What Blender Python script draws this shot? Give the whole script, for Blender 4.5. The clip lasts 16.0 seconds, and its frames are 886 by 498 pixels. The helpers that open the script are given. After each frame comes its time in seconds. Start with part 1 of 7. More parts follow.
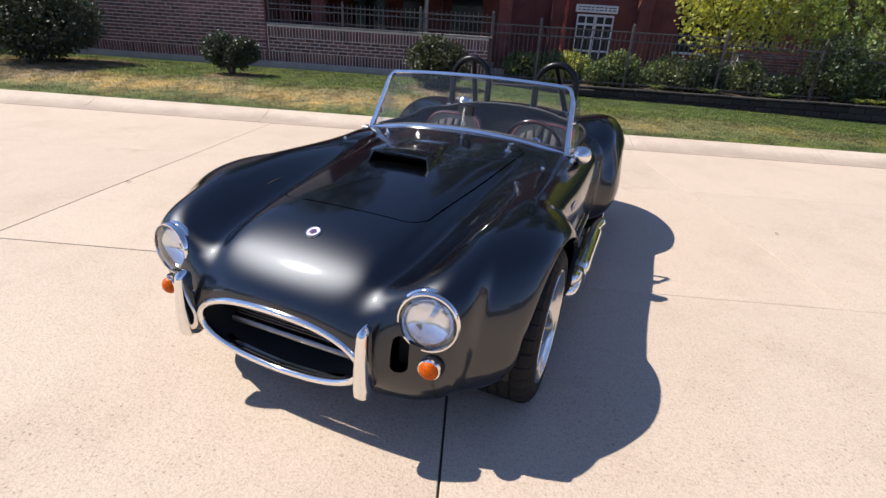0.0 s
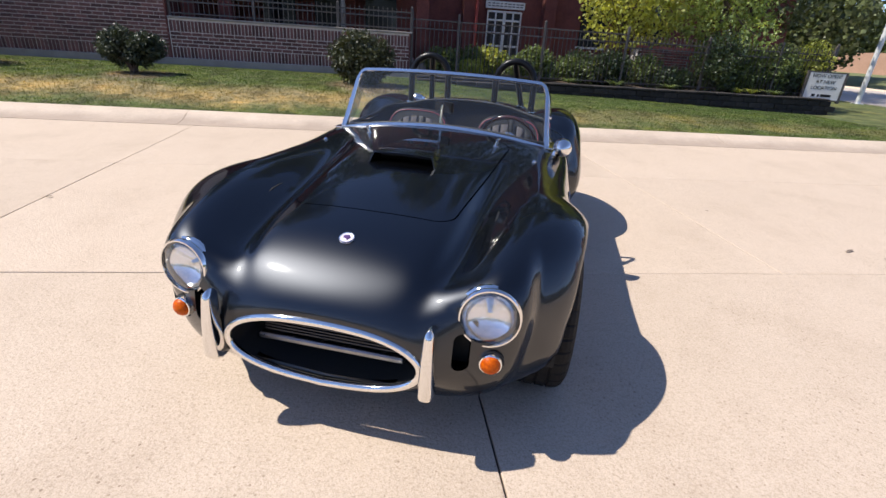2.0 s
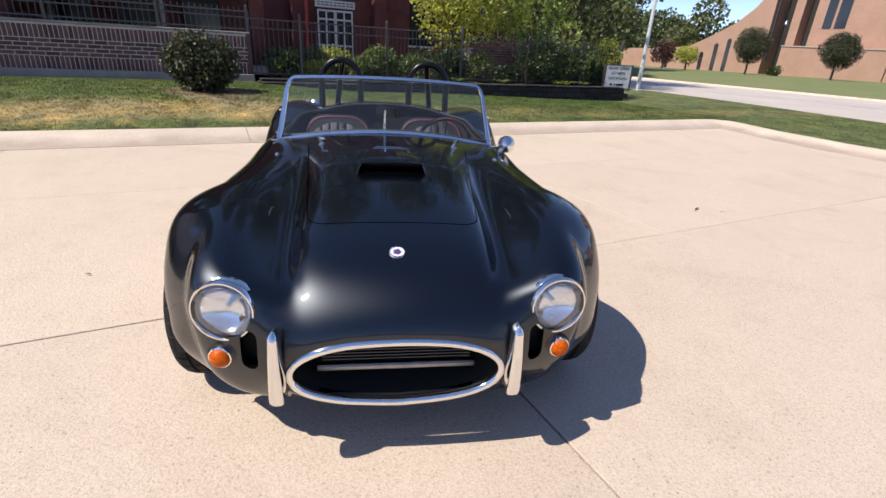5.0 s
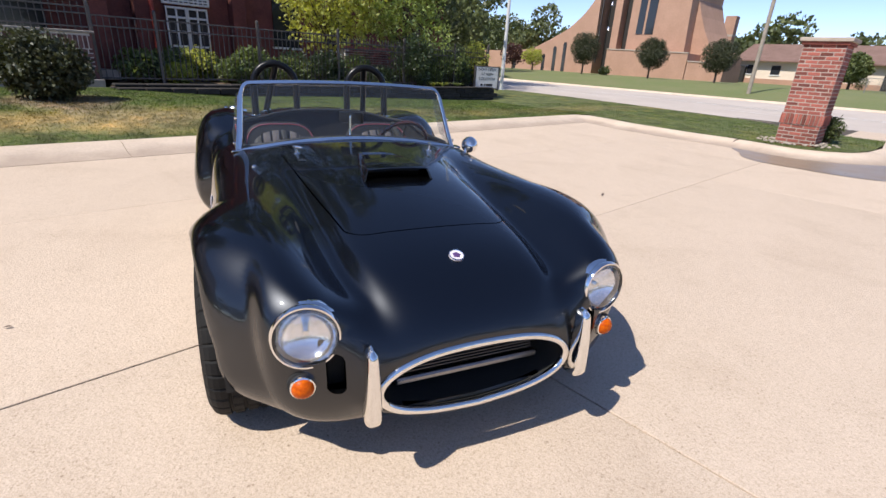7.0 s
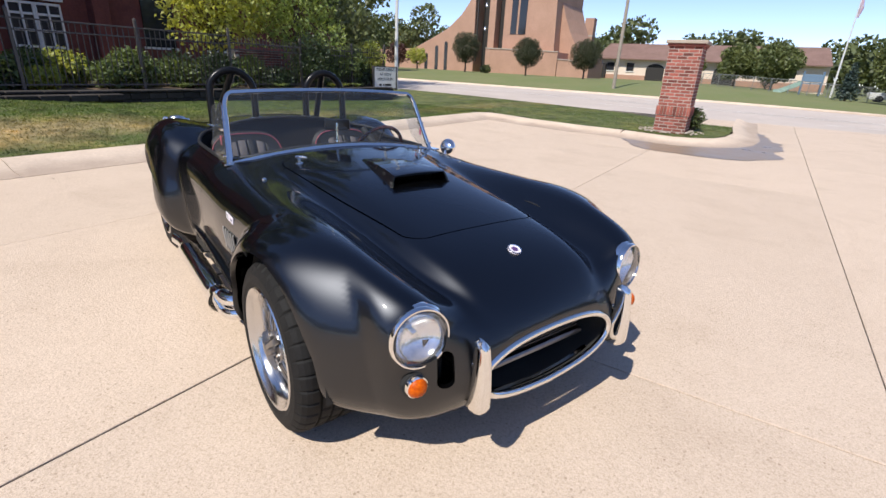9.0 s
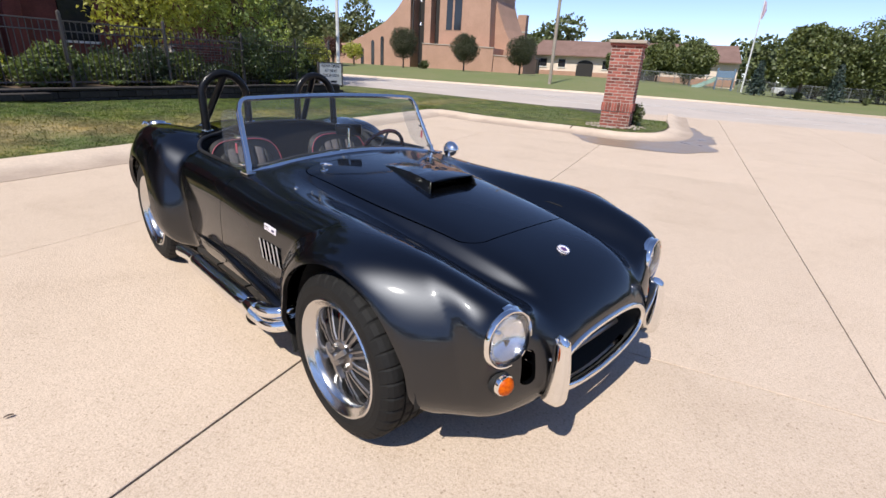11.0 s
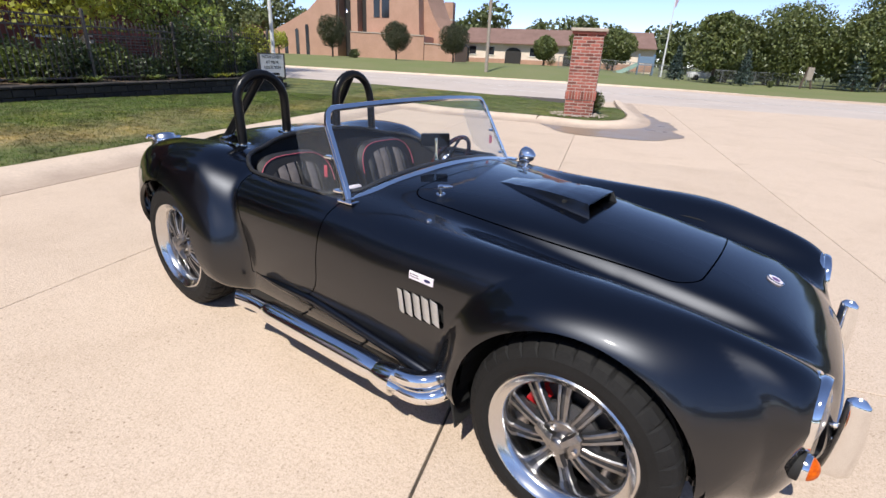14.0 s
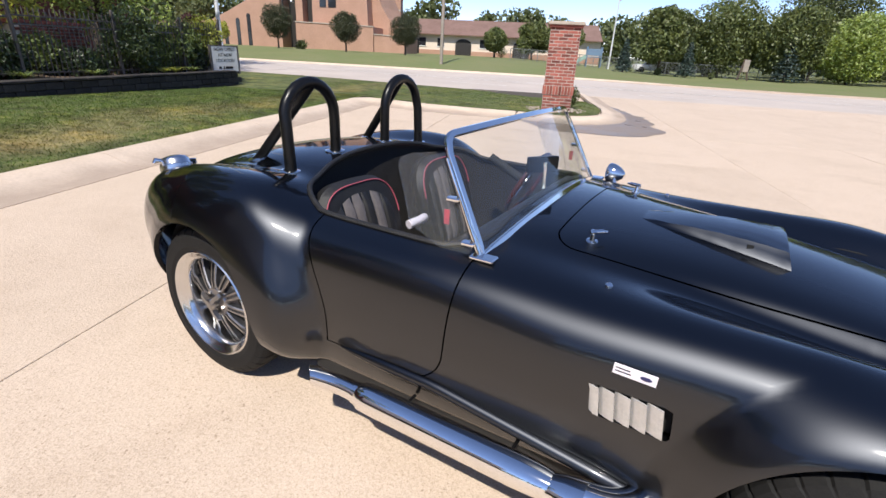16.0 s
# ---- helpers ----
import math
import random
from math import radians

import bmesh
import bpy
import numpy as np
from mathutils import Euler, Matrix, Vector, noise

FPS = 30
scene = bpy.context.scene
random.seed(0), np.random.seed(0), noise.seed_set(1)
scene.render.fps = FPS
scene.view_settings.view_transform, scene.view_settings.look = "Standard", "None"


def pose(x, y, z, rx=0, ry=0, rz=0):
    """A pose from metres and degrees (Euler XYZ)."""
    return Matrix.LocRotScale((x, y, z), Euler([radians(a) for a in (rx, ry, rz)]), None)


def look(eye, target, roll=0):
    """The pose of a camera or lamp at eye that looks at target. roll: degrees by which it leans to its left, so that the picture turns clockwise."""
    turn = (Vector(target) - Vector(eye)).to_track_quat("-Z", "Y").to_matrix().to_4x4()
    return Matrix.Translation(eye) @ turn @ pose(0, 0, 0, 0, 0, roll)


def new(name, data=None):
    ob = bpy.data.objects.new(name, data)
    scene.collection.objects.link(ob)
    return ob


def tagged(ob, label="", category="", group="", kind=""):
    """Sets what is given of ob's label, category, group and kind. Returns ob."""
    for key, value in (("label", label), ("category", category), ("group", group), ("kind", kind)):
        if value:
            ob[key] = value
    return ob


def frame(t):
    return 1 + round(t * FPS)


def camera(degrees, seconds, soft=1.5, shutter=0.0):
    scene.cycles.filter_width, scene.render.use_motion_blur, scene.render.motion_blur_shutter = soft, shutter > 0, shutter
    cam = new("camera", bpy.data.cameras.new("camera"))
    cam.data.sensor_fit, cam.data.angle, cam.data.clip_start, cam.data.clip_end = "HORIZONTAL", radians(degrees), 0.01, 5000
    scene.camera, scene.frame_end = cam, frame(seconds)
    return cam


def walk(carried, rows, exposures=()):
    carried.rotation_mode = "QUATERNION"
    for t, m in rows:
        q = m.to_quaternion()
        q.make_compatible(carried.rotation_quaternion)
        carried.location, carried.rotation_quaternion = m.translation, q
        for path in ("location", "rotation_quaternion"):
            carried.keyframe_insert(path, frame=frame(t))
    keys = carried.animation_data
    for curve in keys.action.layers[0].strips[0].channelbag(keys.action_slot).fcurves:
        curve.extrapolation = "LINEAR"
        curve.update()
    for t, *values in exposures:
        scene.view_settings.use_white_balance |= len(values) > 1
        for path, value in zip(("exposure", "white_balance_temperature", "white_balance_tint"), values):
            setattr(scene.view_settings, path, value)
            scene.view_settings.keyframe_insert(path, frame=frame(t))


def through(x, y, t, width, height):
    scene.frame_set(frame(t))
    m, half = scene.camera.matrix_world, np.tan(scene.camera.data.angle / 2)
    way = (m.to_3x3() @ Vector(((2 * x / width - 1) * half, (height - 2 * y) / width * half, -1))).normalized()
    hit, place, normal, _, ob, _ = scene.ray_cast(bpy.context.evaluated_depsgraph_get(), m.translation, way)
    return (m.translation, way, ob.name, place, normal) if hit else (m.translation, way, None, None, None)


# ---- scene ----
cam = camera(85.9, 16.0)
PATH = [
    (0, (1.098, -1.689, 1.392), (0.371, -0.01, 0.585), 3.8),
    (0.5, (0.982, -1.768, 1.403), (0.338, -0.053, 0.6), 4.0),
    (1, (0.877, -1.852, 1.398), (0.317, -0.107, 0.596), 4.0),
    (1.5, (0.8, -1.879, 1.384), (0.318, -0.112, 0.581), 3.9),
    (2, (0.69, -1.849, 1.381), (0.287, -0.062, 0.578), 3.9),
    (2.5, (0.588, -1.827, 1.381), (0.273, -0.02, 0.582), 3.9),
    (3, (0.475, -1.858, 1.388), (0.257, -0.034, 0.597), 4.0),
    (3.5, (0.343, -1.917, 1.395), (0.229, -0.08, 0.611), 3.9),
    (4, (0.247, -1.947, 1.39), (0.239, -0.105, 0.612), 3.7),
    (6.5, (-0.54, -1.898, 1.359), (0.072, -0.148, 0.61), 3.3),
    (7, (-0.672, -1.817, 1.354), (0.06, -0.108, 0.617), 3.4),
    (7.5, (-0.823, -1.77, 1.354), (0.021, -0.108, 0.627), 3.4),
    (8, (-1.014, -1.757, 1.362), (-0.072, -0.147, 0.64), 3.3),
    (8.5, (-1.159, -1.721, 1.35), (-0.129, -0.165, 0.631), 3.1),
    (9, (-1.268, -1.621, 1.364), (-0.16, -0.118, 0.645), 3.0),
    (11.5, (-1.717, -1.283, 1.399), (-0.392, 0.03, 0.677), 3.2),
    (12, (-1.777, -1.147, 1.405), (-0.418, 0.133, 0.686), 3.0),
    (12.5, (-1.904, -0.98, 1.424), (-0.511, 0.261, 0.703), 2.8),
    (13, (-1.967, -0.829, 1.413), (-0.551, 0.376, 0.679), 2.6),
    (13.5, (-1.98, -0.606, 1.406), (-0.537, 0.564, 0.664), 2.7),
    (14, (-1.975, -0.389, 1.397), (-0.51, 0.748, 0.646), 2.7),
    (14.5, (-2.014, -0.165, 1.4), (-0.517, 0.931, 0.652), 2.7),
    (15, (-2.036, 0.057, 1.41), (-0.514, 1.117, 0.663), 2.6),
    (15.5, (-2.009, 0.258, 1.4), (-0.463, 1.28, 0.647), 2.8),
    (16, (-1.96, 0.483, 1.418), (-0.389, 1.452, 0.647), 2.9),
]
walk(cam, [(t, look(eye, target, roll)) for t, eye, target, roll in PATH], [(0, 0.42), (4, 0.40), (8, 0.33), (12, 0.31), (14, 0.34), (16, 0.40)])

# ---- light: clear late-morning sun and a blue sky ----
TO_SUN = Vector((-0.69, -0.23, 1.0)).normalized()
world = bpy.data.worlds.new("sky")
scene.world = world
world.use_nodes = True
wn = world.node_tree.nodes
sky = wn.new("ShaderNodeTexSky")
sky.sky_type = "NISHITA"
sky.sun_disc = False
sky.sun_elevation = math.asin(TO_SUN.z)
sky.sun_rotation = math.atan2(TO_SUN.x, TO_SUN.y)
sky.air_density, sky.dust_density, sky.ozone_density = 0.75, 0.0, 3.2
sky.altitude = 1400.0
tint = wn.new("ShaderNodeMix")
tint.data_type, tint.blend_type = "RGBA", "MULTIPLY"
tint.inputs["Factor"].default_value = 1.0
tint.inputs["B"].default_value = (1.06, 0.96, 1.0, 1)
world.node_tree.links.new(sky.outputs["Color"], tint.inputs["A"])
world.node_tree.links.new(tint.outputs["Result"], wn["Background"].inputs["Color"])
wn["Background"].inputs["Strength"].default_value = 0.160
sun = new("sun", bpy.data.lights.new("sun", "SUN"))
sun.data.energy, sun.data.angle, sun.data.color = 4.55, radians(0.53), (1.0, 0.95, 0.87)
sun.matrix_world = look(TO_SUN * 60, (0, 0, 0))


# ---- materials ----
def node(tree, kind, **values):
    n = tree.nodes.new(kind)
    for key, value in values.items():
        n.inputs[key.replace("_", " ")].default_value = value
    return n


def material(name, colour, rough=0.6, metal=0.0, second=None, scale=8.0, fine=120.0, bump=0.0, bump_scale=60.0,
             spread=0.5, coat=0.0, coat_rough=0.03, alpha=1.0, transmission=0.0, ior=1.5, per_piece=0.0, rough_var=0.08, per_island=0.0, sheen=0.0, bias=0.0):
    """A surface with two scales of noise between two colours, uneven gloss and fine relief."""
    m = bpy.data.materials.new(name)
    m.use_nodes = True
    t = m.node_tree
    bsdf = t.nodes["Principled BSDF"]
    second = second or tuple(c * 0.8 for c in colour)
    coord = t.nodes.new("ShaderNodeTexCoord")
    broad = node(t, "ShaderNodeTexNoise", Scale=scale, Detail=5.0, Roughness=0.6)
    grain = node(t, "ShaderNodeTexNoise", Scale=fine, Detail=3.0, Roughness=0.6)
    for n in (broad, grain):
        t.links.new(coord.outputs["Object"], n.inputs["Vector"])
    both = t.nodes.new("ShaderNodeMath")
    both.operation = "MULTIPLY_ADD"
    t.links.new(broad.outputs["Fac"], both.inputs[0])
    both.inputs[1].default_value = 0.6
    part_grain = t.nodes.new("ShaderNodeMath")
    part_grain.operation = "MULTIPLY"
    t.links.new(grain.outputs["Fac"], part_grain.inputs[0])
    part_grain.inputs[1].default_value = 0.4
    t.links.new(part_grain.outputs[0], both.inputs[2])
    ramp = t.nodes.new("ShaderNodeMapRange")
    ramp.inputs["From Min"].default_value = 0.5 + bias - 0.25 * spread
    ramp.inputs["From Max"].default_value = 0.5 + bias + 0.25 * spread
    t.links.new(both.outputs[0], ramp.inputs["Value"])
    mix = t.nodes.new("ShaderNodeMix")
    mix.data_type = "RGBA"
    mix.inputs["A"].default_value = (*colour, 1)
    mix.inputs["B"].default_value = (*second, 1)
    t.links.new(ramp.outputs[0], mix.inputs["Factor"])
    colour_out = mix.outputs["Result"]
    if per_piece or per_island:
        if per_piece:
            info = t.nodes.new("ShaderNodeObjectInfo").outputs["Random"]
        else:
            info = t.nodes.new("ShaderNodeNewGeometry").outputs["Random Per Island"]
        span = t.nodes.new("ShaderNodeMapRange")
        amount = per_piece or per_island
        span.inputs["To Min"].default_value = 1 - amount
        span.inputs["To Max"].default_value = 1 + amount
        t.links.new(info, span.inputs["Value"])
        hsv = t.nodes.new("ShaderNodeHueSaturation")
        t.links.new(colour_out, hsv.inputs["Color"])
        t.links.new(span.outputs[0], hsv.inputs["Value"])
        colour_out = hsv.outputs["Color"]
    t.links.new(colour_out, bsdf.inputs["Base Color"])
    rr = t.nodes.new("ShaderNodeMapRange")
    rr.inputs["To Min"].default_value = max(0.0, rough - rough_var)
    rr.inputs["To Max"].default_value = min(1.0, rough + rough_var)
    t.links.new(broad.outputs["Fac"], rr.inputs["Value"])
    t.links.new(rr.outputs[0], bsdf.inputs["Roughness"])
    bsdf.inputs["Metallic"].default_value = metal
    bsdf.inputs["Coat Weight"].default_value = coat
    bsdf.inputs["Coat Roughness"].default_value = coat_rough
    bsdf.inputs["Transmission Weight"].default_value = transmission
    bsdf.inputs["IOR"].default_value = ior
    bsdf.inputs["Alpha"].default_value = alpha
    bsdf.inputs["Sheen Weight"].default_value = sheen
    if bump:
        relief = node(t, "ShaderNodeTexNoise", Scale=bump_scale, Detail=4.0)
        t.links.new(coord.outputs["Object"], relief.inputs["Vector"])
        b = node(t, "ShaderNodeBump", Strength=bump, Distance=0.02)
        t.links.new(relief.outputs["Fac"], b.inputs["Height"])
        t.links.new(b.outputs["Normal"], bsdf.inputs["Normal"])
    return m


def leaf_material(name, colour, second, rough=0.5, through=0.35, spread=0.8, vary=0.35, bias=0.0):
    """Leaves: each one its own shade, and some light passes through."""
    m = material(name, colour, rough, second=second, scale=1.2, fine=6.0, per_island=vary, spread=spread, bias=bias)
    t = m.node_tree
    bsdf = t.nodes["Principled BSDF"]
    back = t.nodes.new("ShaderNodeBsdfTranslucent")
    source = bsdf.inputs["Base Color"].links[0].from_socket
    warm = t.nodes.new("ShaderNodeMix")
    warm.data_type, warm.blend_type = "RGBA", "MULTIPLY"
    warm.inputs["Factor"].default_value = 1.0
    warm.inputs["B"].default_value = (1.25, 1.2, 0.5, 1)
    t.links.new(source, warm.inputs["A"])
    t.links.new(warm.outputs["Result"], back.inputs["Color"])
    mixer = t.nodes.new("ShaderNodeMixShader")
    mixer.inputs[0].default_value = through
    t.links.new(bsdf.outputs[0], mixer.inputs[1])
    t.links.new(back.outputs[0], mixer.inputs[2])
    t.links.new(mixer.outputs[0], t.nodes["Material Output"].inputs["Surface"])
    return m


def concrete_material():
    """Broom-finished tan concrete: broad stains, fine sand grain, scattered dark aggregate."""
    m = material("lot_concrete", (0.66, 0.53, 0.418), 0.82, second=(0.575, 0.46, 0.358), scale=0.55, fine=14.0, bump=0.25, bump_scale=90.0, spread=1.0, per_piece=0.03)
    t = m.node_tree
    bsdf = t.nodes["Principled BSDF"]
    source = bsdf.inputs["Base Color"].links[0].from_socket
    coord = t.nodes.new("ShaderNodeTexCoord")
    vor = node(t, "ShaderNodeTexVoronoi", Scale=30.0)
    t.links.new(coord.outputs["Object"], vor.inputs["Vector"])
    where = node(t, "ShaderNodeTexNoise", Scale=2.2, Detail=3.0)
    t.links.new(coord.outputs["Object"], where.inputs["Vector"])
    limit = t.nodes.new("ShaderNodeMapRange")
    limit.inputs["From Min"].default_value, limit.inputs["From Max"].default_value = 0.35, 0.75
    limit.inputs["To Min"].default_value, limit.inputs["To Max"].default_value = 0.07, 0.21
    t.links.new(where.outputs["Fac"], limit.inputs["Value"])
    less = t.nodes.new("ShaderNodeMath")
    less.operation = "LESS_THAN"
    t.links.new(vor.outputs["Distance"], less.inputs[0])
    t.links.new(limit.outputs[0], less.inputs[1])
    shade = node(t, "ShaderNodeTexNoise", Scale=45.0)
    t.links.new(coord.outputs["Object"], shade.inputs["Vector"])
    soft = t.nodes.new("ShaderNodeMath")
    soft.operation = "MULTIPLY"
    t.links.new(less.outputs[0], soft.inputs[0])
    t.links.new(shade.outputs["Fac"], soft.inputs[1])
    mix = t.nodes.new("ShaderNodeMix")
    mix.data_type = "RGBA"
    mix.inputs["B"].default_value = (0.25, 0.17, 0.11, 1)
    t.links.new(soft.outputs[0], mix.inputs["Factor"])
    t.links.new(source, mix.inputs["A"])
    # sand grain, worn blotches and fine pits
    result = mix.outputs["Result"]
    for scale, detail, low, high, dark in ((260.0, 2.0, 0.46, 0.70, (0.70, 0.66, 0.62)), (70.0, 4.0, 0.50, 0.74, (0.76, 0.73, 0.69)), (5.5, 6.0, 0.50, 0.72, (0.95, 0.94, 0.93)), (1.1, 5.0, 0.52, 0.70, (0.94, 0.93, 0.92))):
        n = node(t, "ShaderNodeTexNoise", Scale=scale, Detail=detail, Roughness=0.65)
        t.links.new(coord.outputs["Object"], n.inputs["Vector"])
        span = t.nodes.new("ShaderNodeMapRange")
        span.inputs["From Min"].default_value, span.inputs["From Max"].default_value = low, high
        t.links.new(n.outputs["Fac"], span.inputs["Value"])
        layer = t.nodes.new("ShaderNodeMix")
        layer.data_type, layer.blend_type = "RGBA", "MULTIPLY"
        layer.inputs["B"].default_value = (*dark, 1)
        t.links.new(span.outputs[0], layer.inputs["Factor"])
        t.links.new(result, layer.inputs["A"])
        result = layer.outputs["Result"]
    t.links.new(result, bsdf.inputs["Base Color"])
    return m


def dry_band(m, straw):
    """Mown verge: a dry straw-coloured band runs along the middle, with ragged edges."""
    t = m.node_tree
    coord = t.nodes.new("ShaderNodeTexCoord")
    axes = t.nodes.new("ShaderNodeSeparateXYZ")
    t.links.new(coord.outputs["Object"], axes.inputs[0])
    wander = node(t, "ShaderNodeTexNoise", Scale=0.45, Detail=5.0, Roughness=0.62)
    t.links.new(coord.outputs["Object"], wander.inputs["Vector"])
    shift = t.nodes.new("ShaderNodeMath")
    shift.operation = "MULTIPLY_ADD"
    t.links.new(wander.outputs["Fac"], shift.inputs[0])
    shift.inputs[1].default_value = 2.6
    t.links.new(axes.outputs["Y"], shift.inputs[2])
    off = t.nodes.new("ShaderNodeMath")
    off.operation = "SUBTRACT"
    t.links.new(shift.outputs[0], off.inputs[0])
    off.inputs[1].default_value = 7.3 + 1.3
    size = t.nodes.new("ShaderNodeMath")
    size.operation = "ABSOLUTE"
    t.links.new(off.outputs[0], size.inputs[0])
    span = t.nodes.new("ShaderNodeMapRange")
    span.inputs["From Min"].default_value, span.inputs["From Max"].default_value = 0.20, 0.80
    span.inputs["To Min"].default_value, span.inputs["To Max"].default_value = 0.74, 0.0
    t.links.new(size.outputs[0], span.inputs["Value"])
    greener = t.nodes.new("ShaderNodeMapRange")
    greener.inputs["From Min"].default_value, greener.inputs["From Max"].default_value = 1.0, 5.0
    greener.inputs["To Min"].default_value, greener.inputs["To Max"].default_value = 1.0, 0.4
    t.links.new(axes.outputs["X"], greener.inputs["Value"])
    dry = t.nodes.new("ShaderNodeMath")
    dry.operation = "MULTIPLY"
    t.links.new(span.outputs[0], dry.inputs[0])
    t.links.new(greener.outputs[0], dry.inputs[1])
    bsdf = t.nodes["Principled BSDF"]
    source = bsdf.inputs["Base Color"].links[0].from_socket
    mix = straw_mix = t.nodes.new("ShaderNodeMix")
    mix.data_type = "RGBA"
    mix.inputs["B"].default_value = (*straw, 1)
    t.links.new(dry.outputs[0], mix.inputs["Factor"])
    t.links.new(source, mix.inputs["A"])
    # bare, leaf-strewn earth round the bushes' feet
    for u, v, size in ((-9.0, 8.5, 2.0), (-4.7, 8.55, 0.75), (-0.3, 8.6, 1.0)):
        away = t.nodes.new("ShaderNodeVectorMath")
        away.operation = "DISTANCE"
        flat = t.nodes.new("ShaderNodeCombineXYZ")
        t.links.new(axes.outputs["X"], flat.inputs[0])
        t.links.new(axes.outputs["Y"], flat.inputs[1])
        t.links.new(flat.outputs[0], away.inputs[0])
        away.inputs[1].default_value = (u, v, 0)
        ragged = t.nodes.new("ShaderNodeMath")
        ragged.operation = "MULTIPLY_ADD"
        t.links.new(wander.outputs["Fac"], ragged.inputs[0])
        ragged.inputs[1].default_value = 1.6 * size
        t.links.new(away.outputs["Value"], ragged.inputs[2])
        bare = t.nodes.new("ShaderNodeMapRange")
        bare.inputs["From Min"].default_value, bare.inputs["From Max"].default_value = 1.45 * size, 1.8 * size
        bare.inputs["To Min"].default_value, bare.inputs["To Max"].default_value = 0.85, 0.0
        t.links.new(ragged.outputs[0], bare.inputs["Value"])
        earth = t.nodes.new("ShaderNodeMix")
        earth.data_type = "RGBA"
        earth.inputs["B"].default_value = (0.30, 0.225, 0.155, 1)
        t.links.new(bare.outputs[0], earth.inputs["Factor"])
        t.links.new(mix.outputs["Result"], earth.inputs["A"])
        mix = earth
    # mottling: darker and lighter patches at hand's and arm's breadth
    result = mix.outputs["Result"]
    for scale, low, high, tone in ((2.1, 0.46, 0.60, (0.56, 0.55, 0.47)), (6.5, 0.47, 0.62, (0.60, 0.62, 0.56)), (0.9, 0.50, 0.64, (1.42, 1.25, 0.95)), (3.4, 0.54, 0.66, (1.45, 1.30, 1.25))):
        n = node(t, "ShaderNodeTexNoise", Scale=scale, Detail=6.0, Roughness=0.66)
        t.links.new(coord.outputs["Object"], n.inputs["Vector"])
        part_of = t.nodes.new("ShaderNodeMapRange")
        part_of.inputs["From Min"].default_value, part_of.inputs["From Max"].default_value = low, high
        t.links.new(n.outputs["Fac"], part_of.inputs["Value"])
        layer = t.nodes.new("ShaderNodeMix")
        layer.data_type, layer.blend_type = "RGBA", "MULTIPLY"
        layer.inputs["B"].default_value = (*tone, 1)
        t.links.new(part_of.outputs[0], layer.inputs["Factor"])
        t.links.new(result, layer.inputs["A"])
        result = layer.outputs["Result"]
    for link in list(source.links):
        if link.to_node != straw_mix:
            t.links.new(result, link.to_socket)
    return m


def grass_ground_material():
    """Soil and thatch under the blades."""
    m = material("lawn", (0.095, 0.125, 0.032), 0.95, second=(0.15, 0.155, 0.055), scale=0.7, fine=9.0, bump=0.6, bump_scale=40.0, spread=0.6, bias=0.02)
    return dry_band(m, (0.38, 0.285, 0.15))


CONCRETE = concrete_material()
KERB = material("kerb_concrete", (0.64, 0.515, 0.405), 0.85, second=(0.52, 0.415, 0.325), scale=1.6, fine=30.0, bump=0.3, bump_scale=70.0)
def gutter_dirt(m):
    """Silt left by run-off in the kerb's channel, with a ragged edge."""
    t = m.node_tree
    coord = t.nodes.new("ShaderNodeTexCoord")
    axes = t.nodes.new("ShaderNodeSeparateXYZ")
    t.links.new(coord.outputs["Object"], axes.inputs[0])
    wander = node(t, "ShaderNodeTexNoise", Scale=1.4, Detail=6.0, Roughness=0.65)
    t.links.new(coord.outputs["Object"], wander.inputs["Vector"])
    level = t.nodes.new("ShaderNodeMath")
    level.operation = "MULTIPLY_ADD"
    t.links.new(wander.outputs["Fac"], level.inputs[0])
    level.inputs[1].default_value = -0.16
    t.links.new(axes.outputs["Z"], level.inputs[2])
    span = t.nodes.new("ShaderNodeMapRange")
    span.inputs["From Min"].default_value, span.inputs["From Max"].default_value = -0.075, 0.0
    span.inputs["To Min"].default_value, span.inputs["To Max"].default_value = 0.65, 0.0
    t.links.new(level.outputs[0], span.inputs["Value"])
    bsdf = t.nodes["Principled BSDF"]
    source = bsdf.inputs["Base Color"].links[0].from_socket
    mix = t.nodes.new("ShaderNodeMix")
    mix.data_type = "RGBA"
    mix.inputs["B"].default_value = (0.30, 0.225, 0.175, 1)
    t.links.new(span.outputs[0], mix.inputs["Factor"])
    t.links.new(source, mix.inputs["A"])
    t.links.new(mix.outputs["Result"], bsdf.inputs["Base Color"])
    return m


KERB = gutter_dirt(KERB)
JOINT = material("joint_filler", (0.05, 0.04, 0.032), 0.95, second=(0.10, 0.08, 0.06))
ROAD = material("road_concrete", (0.54, 0.465, 0.41), 0.85, second=(0.45, 0.385, 0.34), scale=0.25, fine=6.0, bump=0.2)
PAINT_LINE = material("road_paint", (0.75, 0.74, 0.70), 0.7, second=(0.55, 0.53, 0.5), scale=2.0)
LAWN = grass_ground_material()
FAR_LAWN = material("far_lawn", (0.135, 0.165, 0.05), 0.95, second=(0.18, 0.18, 0.075), scale=0.25, fine=3.0, bump=0.5, bump_scale=12.0)
SOIL = material("garden_soil", (0.09, 0.06, 0.04), 0.95, second=(0.16, 0.11, 0.07), scale=4.0, bump=0.6, bump_scale=25.0)
MORTAR = material("mortar", (0.70, 0.61, 0.54), 0.95, second=(0.56, 0.48, 0.43), scale=6.0, bump=0.3)
